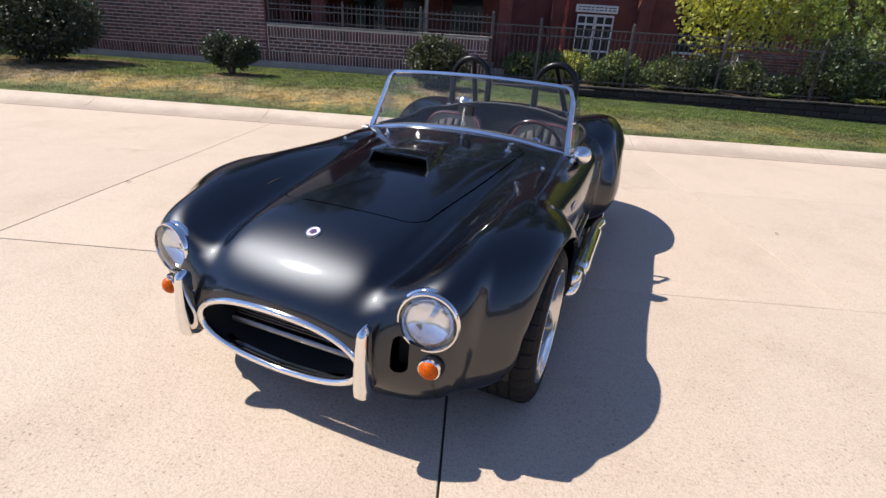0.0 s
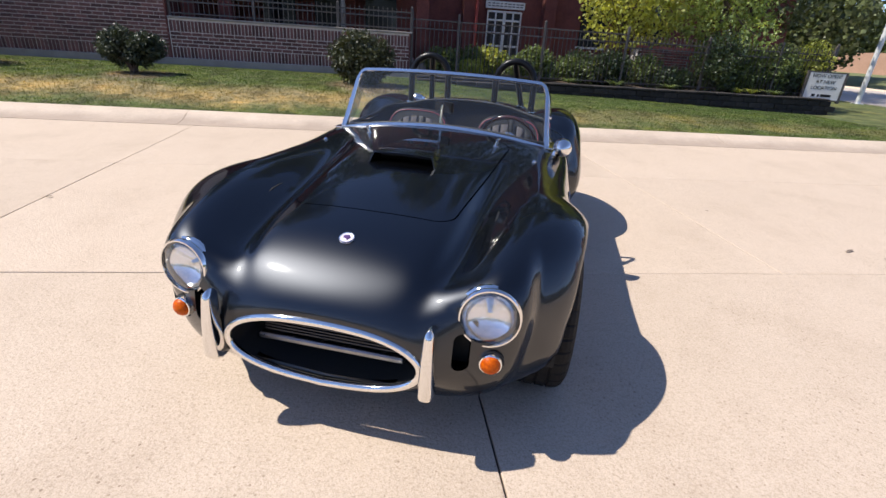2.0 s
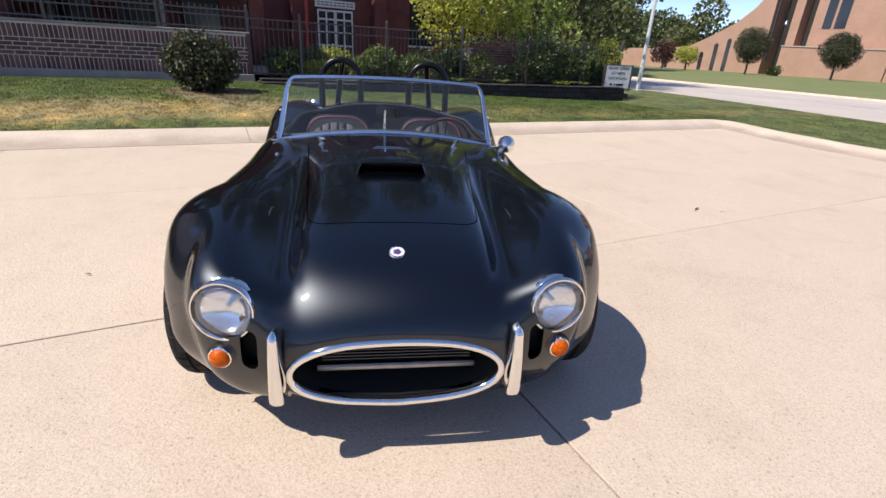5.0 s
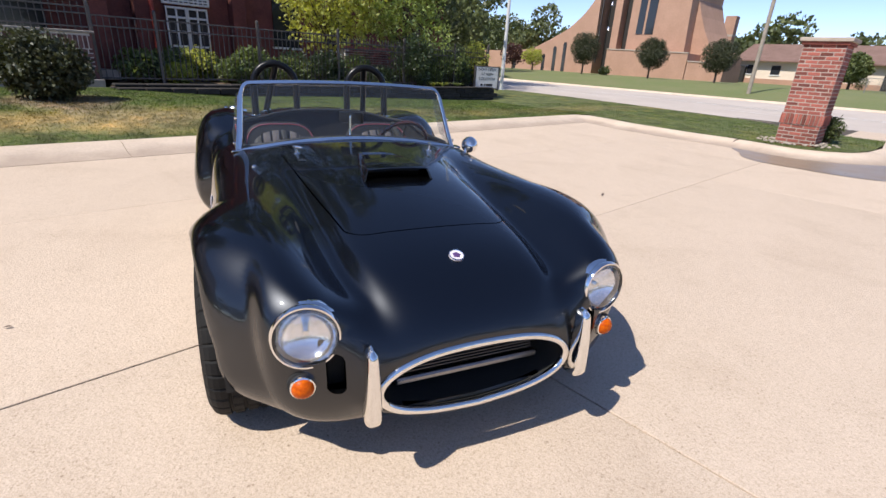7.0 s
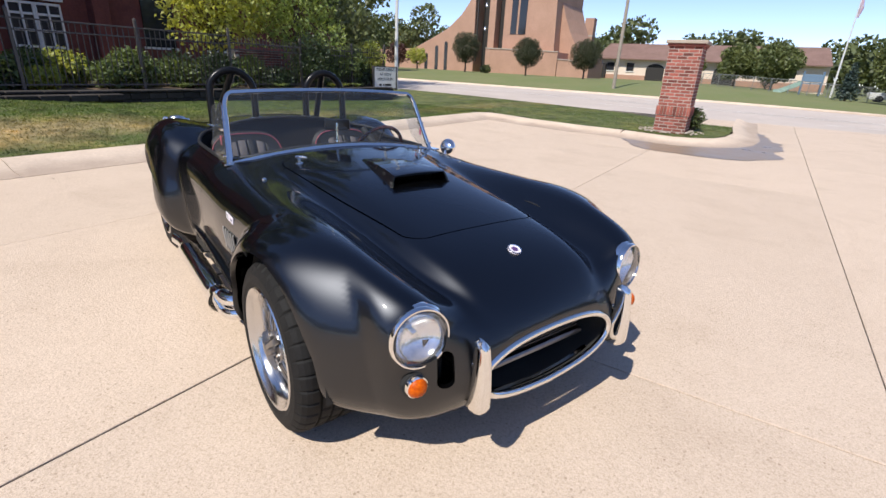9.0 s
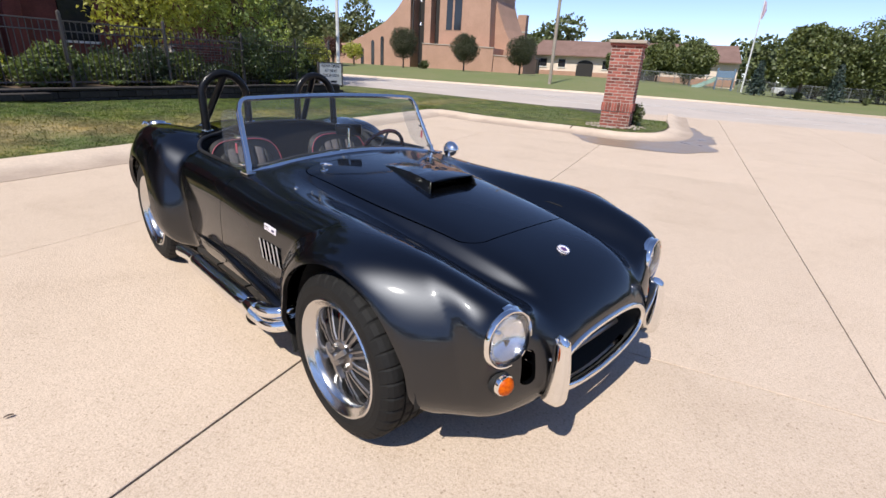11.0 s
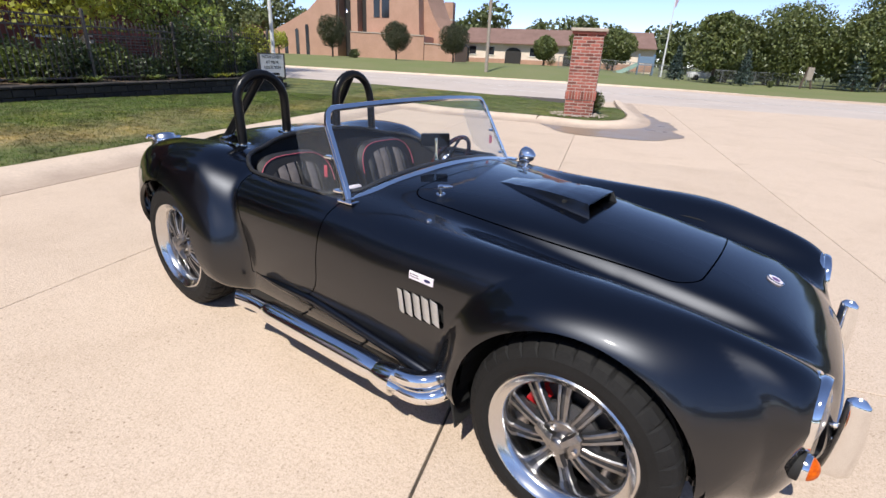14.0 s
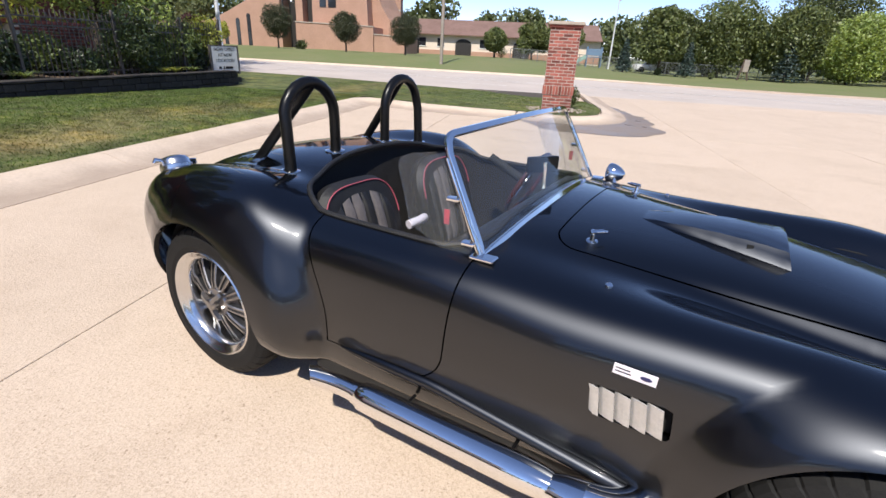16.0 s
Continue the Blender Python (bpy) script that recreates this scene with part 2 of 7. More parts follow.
BRICK = material("wall_brick", (0.20, 0.088, 0.074), 0.85, second=(0.115, 0.056, 0.052), scale=3.0, fine=40.0, bump=0.3, per_piece=0.4)
BRICK_FAR = material("wall_brick_joined", (0.20, 0.088, 0.074), 0.85, second=(0.115, 0.056, 0.052), scale=3.0, fine=40.0, bump=0.3, per_island=0.4)
PIER_BRICK = material("pier_brick", (0.33, 0.10, 0.07), 0.85, second=(0.20, 0.062, 0.05), scale=3.0, fine=40.0, bump=0.3, per_piece=0.5)
PIER_MORTAR = material("pier_mortar", (0.42, 0.355, 0.31), 0.95, second=(0.32, 0.27, 0.235), scale=6.0, bump=0.3)
STONE_CAP = material("cap_stone", (0.45, 0.38, 0.31), 0.85, second=(0.36, 0.3, 0.25), scale=6.0, bump=0.2)
FOUNDATION = material("foundation", (0.38, 0.33, 0.29), 0.9, second=(0.28, 0.24, 0.21), scale=3.0, bump=0.25)
BLOCK = material("dark_wall_block", (0.046, 0.038, 0.034), 0.92, second=(0.026, 0.022, 0.02), scale=5.0, fine=40.0, bump=0.7, bump_scale=30.0, per_piece=0.35)
IRON = material("fence_iron", (0.10, 0.088, 0.082), 0.38, second=(0.07, 0.06, 0.055), scale=20.0)
RED_BRICK_WALL = material("house_brick", (0.20, 0.062, 0.048), 0.9, second=(0.13, 0.042, 0.035), scale=2.0, fine=18.0, bump=0.3)
WHITE_WOOD = material("white_wood", (0.78, 0.76, 0.72), 0.5, second=(0.66, 0.64, 0.6), scale=5.0)
# Near-black: solid sheets of it imitate the shade inside openings; also dark writing.
DARK_GAP = material("dark_opening", (0.02, 0.018, 0.017), 0.7, second=(0.03, 0.026, 0.024))
BARK = material("bark", (0.14, 0.10, 0.075), 0.95, second=(0.07, 0.05, 0.04), scale=12.0, fine=60.0, bump=0.6, bump_scale=40.0)
LEAF_YELLOW = leaf_material("leaf_yellow_green", (0.55, 0.54, 0.15), (0.34, 0.39, 0.09), through=0.5)
LEAF_LIGHT = leaf_material("leaf_light_green", (0.43, 0.49, 0.17), (0.22, 0.30, 0.10), through=0.45, spread=0.5)
LEAF_GARDEN = leaf_material("leaf_garden", (0.19, 0.235, 0.085), (0.10, 0.145, 0.055), rough=0.5, through=0.4)
LEAF_GLOSSY = leaf_material("leaf_garden_dark", (0.055, 0.08, 0.036), (0.035, 0.055, 0.026), rough=0.45, through=0.3)
LEAF_DARK = leaf_material("leaf_dark_green", (0.07, 0.092, 0.036), (0.145, 0.165, 0.06), spread=0.5, through=0.2)
LEAF_MID = leaf_material("leaf_mid_green", (0.18, 0.20, 0.062), (0.07, 0.098, 0.036), spread=0.5, through=0.2)
LEAF_CLIP = leaf_material("leaf_clipped", (0.045, 0.055, 0.026), (0.065, 0.07, 0.032), through=0.2)
LEAF_BUSH = leaf_material("leaf_bush", (0.062, 0.078, 0.045), (0.025, 0.036, 0.019), rough=0.5, through=0.15)
LEAF_SPRUCE = leaf_material("leaf_spruce", (0.055, 0.085, 0.07), (0.04, 0.06, 0.05), through=0.1)
LEAF_PURPLE = leaf_material("leaf_purple", (0.11, 0.045, 0.045), (0.07, 0.03, 0.03))
BLADE = dry_band(leaf_material("grass_blade", (0.086, 0.155, 0.027), (0.13, 0.18, 0.043), rough=0.6, spread=0.6, vary=0.25), (0.40, 0.30, 0.16))
CHURCH_BRICK = material("church_brick", (0.46, 0.275, 0.195), 0.9, second=(0.38, 0.225, 0.155), scale=0.5, fine=5.0, bump=0.15)
CREAM = material("cream_render", (0.78, 0.66, 0.55), 0.85, second=(0.70, 0.58, 0.47), scale=0.6)
ROOF = material("roof_shingle", (0.22, 0.135, 0.11), 0.9, second=(0.165, 0.10, 0.08), scale=0.7, fine=9.0, bump=0.3)
GLASS_DARK = material("dark_glass", (0.02, 0.023, 0.028), 0.08, second=(0.03, 0.03, 0.035))
WATER = material("wet_concrete", (0.20, 0.15, 0.11), 0.34, second=(0.30, 0.225, 0.165), scale=1.4, rough_var=0.26, ior=1.28)
SILT = material("kerb_silt", (0.33, 0.25, 0.185), 0.8, second=(0.44, 0.345, 0.265), scale=2.5)
TIMBER = material("pole_timber", (0.36, 0.31, 0.26), 0.9, second=(0.26, 0.22, 0.18), scale=3.0, fine=30.0)
WHITE_POLE = material("white_pole", (0.72, 0.72, 0.72), 0.4, second=(0.62, 0.62, 0.62))

# car
def paint_material():
    """Black pearl lacquer: a clear glossy coat over fine flakes that scatter the sun widely."""
    m = material("black_pearl_paint", (0.0010, 0.0011, 0.0013), 0.07, second=(0.0016, 0.0017, 0.002), scale=2.0, fine=900.0, rough_var=0.012, ior=1.43)
    t = m.node_tree
    flake = t.nodes.new("ShaderNodeBsdfAnisotropic")
    flake.distribution = "BECKMANN"
    flake.inputs["Color"].default_value = (0.037, 0.039, 0.0436, 1)
    flake.inputs["Roughness"].default_value = 0.42
    both = t.nodes.new("ShaderNodeAddShader")
    t.links.new(t.nodes["Principled BSDF"].outputs[0], both.inputs[0])
    t.links.new(flake.outputs[0], both.inputs[1])
    t.links.new(both.outputs[0], t.nodes["Material Output"].inputs["Surface"])
    return m


CAR_PAINT = paint_material()
CHROME = material("chrome", (0.88, 0.865, 0.84), 0.06, metal=1.0, second=(0.83, 0.815, 0.79), scale=14.0, rough_var=0.03)
POLISHED = material("polished_alloy", (0.80, 0.80, 0.81), 0.22, metal=1.0, second=(0.70, 0.70, 0.71), scale=20.0, rough_var=0.05)
SPOKE_METAL = material("spoke_metal", (0.36, 0.35, 0.35), 0.30, metal=1.0, second=(0.26, 0.255, 0.255), scale=18.0)
RIM_ALLOY = material("rim_alloy", (0.66, 0.65, 0.64), 0.19, metal=1.0, second=(0.62, 0.61, 0.60), scale=6.0, rough_var=0.01)
GUNMETAL = material("wheel_gunmetal", (0.10, 0.10, 0.105), 0.35, metal=0.7, second=(0.07, 0.07, 0.075), scale=12.0)
RUBBER = material("tyre_rubber", (0.009, 0.0088, 0.0086), 0.72, second=(0.014, 0.0135, 0.013), scale=7.0, fine=90.0, bump=0.1, bump_scale=200.0, ior=1.3)
MATT_BLACK = material("matt_black", (0.008, 0.008, 0.008), 0.8, second=(0.014, 0.014, 0.014))
SATIN_BLACK = material("satin_black_powder_coat", (0.004, 0.004, 0.0045), 0.30, second=(0.007, 0.007, 0.0075), scale=30.0, fine=300.0, bump=0.03, bump_scale=400.0, ior=1.36)
AMBER = material("amber_lens", (0.60, 0.115, 0.001), 0.4, second=(0.36, 0.045, 0.001), scale=90.0, coat=0.06, spread=0.6, ior=1.25)
RED_PAINT = material("red_caliper", (0.55, 0.015, 0.02), 0.35, second=(0.45, 0.012, 0.015))
LEATHER = material("black_leather", (0.010, 0.0095, 0.0095), 0.5, second=(0.019, 0.018, 0.018), scale=20.0, fine=200.0, bump=0.25, bump_scale=250.0)
GREY_CLOTH = material("grey_seat_cloth", (0.13, 0.115, 0.115), 0.9, second=(0.09, 0.08, 0.082), scale=30.0, fine=400.0, bump=0.2, bump_scale=400.0)
RED_PIPING = material("red_piping", (0.42, 0.09, 0.12), 0.5, second=(0.34, 0.07, 0.09))
WOOD_RIM = material("wood_rim", (0.075, 0.022, 0.013), 0.25, second=(0.045, 0.014, 0.01), scale=30.0, coat=0.6)
PLASTIC_WHITE = material("white_enamel", (0.75, 0.70, 0.74), 0.3, second=(0.68, 0.62, 0.68))
CARPET = material("black_carpet", (0.012, 0.011, 0.011), 0.98, second=(0.02, 0.018, 0.018), bump=0.4, bump_scale=300.0)


def glass_material(name, tint=(1, 1, 1), gloss=0.0, dust_haze=0.0):
    """Thin clear glass: mostly see-through, with a mirror-like surface reflection."""
    m = bpy.data.materials.new(name)
    m.use_nodes = True
    t = m.node_tree
    t.nodes.remove(t.nodes["Principled BSDF"])
    clear = t.nodes.new("ShaderNodeBsdfTransparent")
    clear.inputs["Color"].default_value = (*tint, 1)
    shine = t.nodes.new("ShaderNodeBsdfGlossy")
    shine.inputs["Roughness"].default_value = 0.015
    facing = t.nodes.new("ShaderNodeLayerWeight")
    facing.inputs["Blend"].default_value = 0.5
    power = t.nodes.new("ShaderNodeMath")
    power.operation = "POWER"
    power.inputs[1].default_value = 4.5
    t.links.new(facing.outputs["Facing"], power.inputs[0])
    add = t.nodes.new("ShaderNodeMath")
    add.operation = "MULTIPLY_ADD"
    add.inputs[1].default_value, add.inputs[2].default_value = 0.8, 0.06 + gloss
    t.links.new(power.outputs[0], add.inputs[0])
    mixer = t.nodes.new("ShaderNodeMixShader")
    t.links.new(add.outputs[0], mixer.inputs[0])
    t.links.new(clear.outputs[0], mixer.inputs[1])
    t.links.new(shine.outputs[0], mixer.inputs[2])
    # Diffuse film: dust on the windscreen, sky reflection imitated on the acrylic, lens scatter.
    film = t.nodes.new("ShaderNodeBsdfDiffuse")
    film.inputs["Color"].default_value = (0.75, 0.78, 0.82, 1)
    hazed = t.nodes.new("ShaderNodeMixShader")
    hazed.inputs[0].default_value = dust_haze
    t.links.new(mixer.outputs[0], hazed.inputs[1])
    t.links.new(film.outputs[0], hazed.inputs[2])
    t.links.new(hazed.outputs[0], t.nodes["Material Output"].inputs["Surface"])
    return m


GLASS = glass_material("windscreen_glass", (0.95, 0.97, 0.965), -0.01, 0.012)
ACRYLIC = glass_material("acrylic", (0.95, 0.965, 0.985), 0.0, 0.022)
REFLECTOR = material("lamp_reflector", (0.95, 0.95, 0.96), 0.13, metal=0.92, second=(0.86, 0.87, 0.89), scale=90.0, rough_var=0.10)
SATIN_ALLOY = material("satin_alloy", (0.60, 0.57, 0.54), 0.42, metal=0.35, second=(0.5, 0.48, 0.45), scale=40.0)
LENS_GLASS = glass_material("lens_glass", (0.97, 0.98, 0.99), 0.10, 0.04)


# ---- mesh helpers ----
def mesh_object(name, verts, faces, mat, parent=None, label="", smooth=False, m=None):
    me = bpy.data.meshes.new(name)
    me.from_pydata([tuple(map(float, v)) for v in verts], [], [tuple(map(int, f)) for f in faces])
    me.materials.append(mat)
    if smooth:
        me.polygons.foreach_set("use_smooth", [True] * len(me.polygons))
    me.update()
    ob = new(name, me)
    if parent is not None:
        ob.parent = parent
    if m is not None:
        ob.matrix_basis = m
    if label:
        ob["label"] = label
    return ob


def part(name, bm, mat, parent=None, label="", smooth=False, m=None):
    """Links a bmesh as one mesh object under a thing or a part."""
    me = bpy.data.meshes.new(name)
    bmesh.ops.recalc_face_normals(bm, faces=bm.faces[:])
    bm.to_mesh(me)
    bm.free()
    me.materials.append(mat)
    if smooth:
        me.polygons.foreach_set("use_smooth", [True] * len(me.polygons))
        me.set_sharp_from_angle(angle=radians(38))
    ob = new(name, me)
    if parent is not None:
        ob.parent = parent
    if m is not None:
        ob.matrix_basis = m
    if label:
        ob["label"] = label
    return ob


def shared(name, mesh, parent, m):
    """One more object on a mesh that alike pieces share."""
    ob = new(name, mesh)
    ob.parent = parent
    ob.matrix_basis = m
    return ob


def thing(name, m, label, category, group="", kind=""):
    ob = new(name)
    ob.empty_display_size = 0.1
    ob.matrix_basis = m
    return tagged(ob, label, category, group, kind)


def box(size, centre=(0, 0, 0), bevel=0.0, bm=None, segments=1):
    bm = bm or bmesh.new()
    made = bmesh.ops.create_cube(bm, size=1.0, matrix=Matrix.Translation(centre) @ Matrix.Diagonal((*size, 1)))
    if bevel:
        edges = {e for v in made["verts"] for e in v.link_edges}
        bmesh.ops.bevel(bm, geom=list(edges), offset=bevel, segments=segments, affect="EDGES", profile=0.6)
    return bm


def sweep(points, radii, sides=12, bm=None, closed=False, flat=1.0):
    """A tube along points; radii is one number or one for each point."""
    bm = bm or bmesh.new()
    pts = [Vector(p) for p in points]
    n = len(pts)
    radii = [radii] * n if isinstance(radii, (int, float)) else list(radii)
    rings, side = [], None
    for i, p in enumerate(pts):
        a = pts[(i - 1) % n] if closed or i else p
        b = pts[(i + 1) % n] if closed or i < n - 1 else p
        d = (b - a).normalized()
        if side is None:
            side = d.orthogonal().normalized()
        side = (side - d * side.dot(d)).normalized()
        up = d.cross(side)
        rings.append([bm.verts.new(p + radii[i] * (math.cos(q) * side + flat * math.sin(q) * up))
                      for q in (2 * math.pi * k / sides for k in range(sides))])
    for i in range(n if closed else n - 1):
        r, s = rings[i], rings[(i + 1) % n]
        shift = 0
        if closed and i == n - 1:
            shift = min(range(sides), key=lambda k: (r[0].co - s[k].co).length)
        for k in range(sides):
            bm.faces.new((r[k], r[(k + 1) % sides], s[(k + 1 + shift) % sides], s[(k + shift) % sides]))
    if not closed:
        bm.faces.new(rings[0][::-1])
        bm.faces.new(rings[-1])
    return bm


def lathe(profile, sides=48, bm=None, m=None, closed=False):
    """Turns (radius, height) points round the z axis."""
    bm = bm or bmesh.new()
    m = m or Matrix()
    rings = []
    for r, z in profile:
        if r < 1e-6:
            rings.append([bm.verts.new(m @ Vector((0, 0, z)))])
        else:
            rings.append([bm.verts.new(m @ Vector((r * math.cos(a), r * math.sin(a), z)))
                          for a in (2 * math.pi * k / sides for k in range(sides))])
    pairs = list(zip(rings, rings[1:]))
    if closed:
        pairs.append((rings[-1], rings[0]))
    for a, b in pairs:
        for k in range(sides):
            q = [a[k % len(a)], a[(k + 1) % len(a)], b[(k + 1) % len(b)], b[k % len(b)]]
            q = list(dict.fromkeys(q))
            if len(q) > 2:
                bm.faces.new(q)
    return bm


def arc(p, q, r, n=8):
    """Points of a smooth quadratic bend from p by q to r."""
    p, q, r = Vector(p), Vector(q), Vector(r)
    return [(1 - t) ** 2 * p + 2 * t * (1 - t) * q + t * t * r for t in (i / n for i in range(n + 1))]


def ease(a, b, x):
    t = np.clip((np.asarray(x, float) - a) / (b - a), 0, 1)
    return t * t * (3 - 2 * t)


# ---- the lot and its surroundings; the lot is turned against the car ----
LOT = Matrix.Rotation(radians(21), 4, "Z")


def at(u, v, z=0.0, turn=0.0):
    return LOT @ pose(u, v, z, 0, 0, turn)


def road_z(u, v):
    near = -0.10 + 0.22 * ease(-3, 14, v)
    far = -0.14 + 0.18 * ease(-15, 3, v)
    k = ease(18, 33, u)
    return near * (1 - k) + far * k


def verge_z(u, v):
    """The grass between the kerb and the wall."""
    foot = 0.43 - 0.18 * ease(0.5, 4, u) - 0.18 * ease(4, 13, u)
    left = 0.116 + (foot - 0.116) * (0.9 * ease(6.1, 8.4, v) + 0.1 * ease(8.0, 10.8, v))
    strip = 0.116 + (road_z(18.6, v) - 0.10) * ease(12.5, 18.4, u)
    k = ease(12.0, 14.5, u)
    return left * (1 - k) + strip * k


def land_z(u, v):
    near = np.where(v > 11, verge_z(u, 11.0) - 0.08, -0.12)
    k = ease(16.5, 18.6, u)
    rise = (0.12 + 0.53 * ease(-12, 8, v)) * ease(33.6, 47, u)
    over = road_z(u, v) - 0.10 * (1 - ease(32.6, 34.2, u)) + 0.06 * ease(32.9, 33.6, u) + rise
    return near * (1 - k) + over * k


def sheet(name, us, vs, height, mat, m=LOT, parent=None):
    U, V = np.meshgrid(us, vs, indexing="ij")
    Z = height(U, V)
    verts = np.stack([U, V, Z], -1).reshape(-1, 3)
    n = len(vs)
    faces = [(i * n + j, (i + 1) * n + j, (i + 1) * n + j + 1, i * n + j + 1) for i in range(len(us) - 1) for j in range(n - 1)]
    return mesh_object(name, verts, faces, mat, parent, smooth=True, m=m)


ground = sheet("ground", np.r_[-1500, -500, -200, -80, -40, np.arange(-24, 16, 2.0), np.arange(16, 36, 0.5), np.arange(36, 62, 2.0), 70, 90, 150, 400, 1500],
               np.r_[-1500, -400, -150, -80, -50, np.arange(-36, 44, 2.0), 50, 70, 100, 200, 500, 1500], land_z, FAR_LAWN)
tagged(ground, "mown green lawn reaching back to the trees", "ground", kind="structure")

road = sheet("road", np.arange(18.4, 33.1, 0.7), np.r_[-300, -120, -60, np.arange(-40, 60, 2.0), 80, 140, 300], lambda u, v: road_z(u, v) + 0.0, ROAD)
tagged(road, "wide pale concrete street with worn lane paint", "road", kind="structure")
road_line = thing("lane_marking", at(0, 0), "worn white dashed lane paint on the street", "road marking", kind="structure")
for u0, length, gap in ((22.4, 3.0, 6.0), (29.2, 3.0, 6.0)):
    v0 = -60.0
    while v0 < 60:
        vs = np.linspace(v0, v0 + length, 4)
        stripe = sheet("stripe", np.array([u0, u0 + 0.13]), vs, lambda u, v: road_z(u, v) + 0.006, PAINT_LINE, Matrix(), road_line)
        v0 += length + gap
for u0 in (25.3, 26.0):
    sheet("centre_line", np.array([u0, u0 + 0.12]), np.linspace(-80, 80, 60), lambda u, v: road_z(u, v) + 0.006, PAINT_LINE, Matrix(), road_line)

# far kerb of the street
far_kerb = sheet("far_kerb", np.array([32.95, 33.0, 33.05, 33.25]), np.linspace(-80, 90, 90),
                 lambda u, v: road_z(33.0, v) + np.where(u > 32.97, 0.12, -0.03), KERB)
tagged(far_kerb, "low concrete kerb along the far side of the street", "kerb", kind="structure")

# lot slabs: strips of concrete parted by joints
lot = thing("lot", at(0, 0), "tan concrete parking lot with dark joints and stains", "pavement", kind="structure")
tagged(sheet("lot_bed", np.array([-45.0, 19.0]), np.array([-45.0, 6.2]), lambda u, v: 0 * u - 0.012, JOINT, LOT), "dark filler in the joints under the slabs", "pavement", kind="structure")


def slab(u0, u1, v0, v1, side=0.003, low=0.003, high=0.003):
    bm = box((u1 - u0 - 2 * side, v1 - v0 - low - high, 0.08), bevel=0.003)
    part("slab", bm, CONCRETE, lot, m=pose((u0 + u1) / 2, (v0 + low + v1 - high) / 2, -0.04 + random.uniform(-0.001, 0.001)))


rows = [5.98, 3.32, 0.76, -1.85, -4.5, -7.1, -9.75, -12.4, -15.0, -17.7, -20.3]
for i in range(len(rows) - 1):
    start = -2.75 if i < 2 else 0.41
    cuts = [start + (5.6 if i < 3 else 8.4) * k for k in range(-4, 4)]
    end = 11.75 if i < 3 else 18.9
    cuts = [-24.0] + [c for c in cuts if -23 < c < end - 1] + [end]
    if i == 2:
        cuts = [c for c in cuts if c < 11] + [11.75, 18.9]
    for a, b in zip(cuts, cuts[1:]):
        worn = i == 2 and b < 0.5
        slab(a, b, rows[i + 1], rows[i], side=0.0045 if i >= 2 else 0.003, low=0.004 if i >= 2 else 0.003, high=0.009 if worn else 0.003)

# kerb: rounded concrete, poured in lengths
kerb = thing("kerb", at(0, 0), "rounded tan concrete kerb edging the lot", "kerb", kind="structure")
KERB_LINE = [(-30, 5.93), (11.0, 5.95), (11.12, 5.85), (10.6, 4.4), (10.35, 3.0), (10.3, 1.8), (10.1, 1.1), (10.0, 0.6), (10.25, 0.05), (10.75, -0.38), (11.4, -0.58), (12.6, -0.68), (15.2, -0.5), (18.4, -0.4)]
KERB_PROFILE = [(-0.40, -0.03), (-0.395, 0.005), (-0.25, 0.010), (-0.13, 0.024), (-0.03, 0.052), (0.05, 0.085), (0.12, 0.108), (0.18, 0.118), (0.27, 0.119), (0.28, 0.04)]


def kerb_points(line, step=0.25):
    pts = []
    for (a, b), (c, d) in zip(line, line[1:]):
        n = max(1, int(math.hypot(c - a, d - b) / step))
        pts += [(a + (c - a) * k / n, b + (d - b) * k / n) for k in range(n)]
    return pts + [line[-1]]


def kerb_length(pts):
    verts, faces, w = [], [], len(KERB_PROFILE)
    for i, (a, b) in enumerate(pts):
        p, q = pts[max(0, i - 1)], pts[min(len(pts) - 1, i + 1)]
        d = Vector((q[0] - p[0], q[1] - p[1])).normalized()
        inward = Vector((-d.y, d.x))
        for r, z in KERB_PROFILE:
            verts.append((a + inward.x * r, b + inward.y * r, z))
    for i in range(len(pts) - 1):
        for k in range(w - 1):
            faces.append((i * w + k, (i + 1) * w + k, (i + 1) * w + k + 1, i * w + k + 1))
    faces += [tuple(range(w)), tuple((len(pts) - 1) * w + k for k in reversed(range(w)))]
    return verts, faces


line = kerb_points(KERB_LINE)
first = 0
while first < len(line) - 1:
    last = min(first + 12, len(line) - 1)
    piece = line[first:last + 1]
    cut = [piece[0]] + piece[1:]
    (a, b), (c, d) = cut[-2], cut[-1]
    cut[-1] = (c - (c - a) * 0.03, d - (d - b) * 0.03)
    v, f = kerb_length(cut)
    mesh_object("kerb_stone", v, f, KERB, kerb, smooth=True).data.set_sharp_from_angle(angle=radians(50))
    first = last

# verge lawn
verge = sheet("verge", np.arange(-32, 12.1, 0.5), np.r_[6.18, 6.5, np.arange(7, 12.6, 0.5)], verge_z, LAWN)
tagged(verge, "patchy green and straw-dry grass verge", "lawn", kind="structure")


def strip_edge(v):
    return np.interp(v, [-0.34, -0.2, 0.05, 0.6, 1.1, 1.8, 3.0, 4.4, 5.85, 6.3], [12.0, 11.15, 10.65, 10.24, 10.34, 10.54, 10.59, 10.84, 11.35, 11.9])


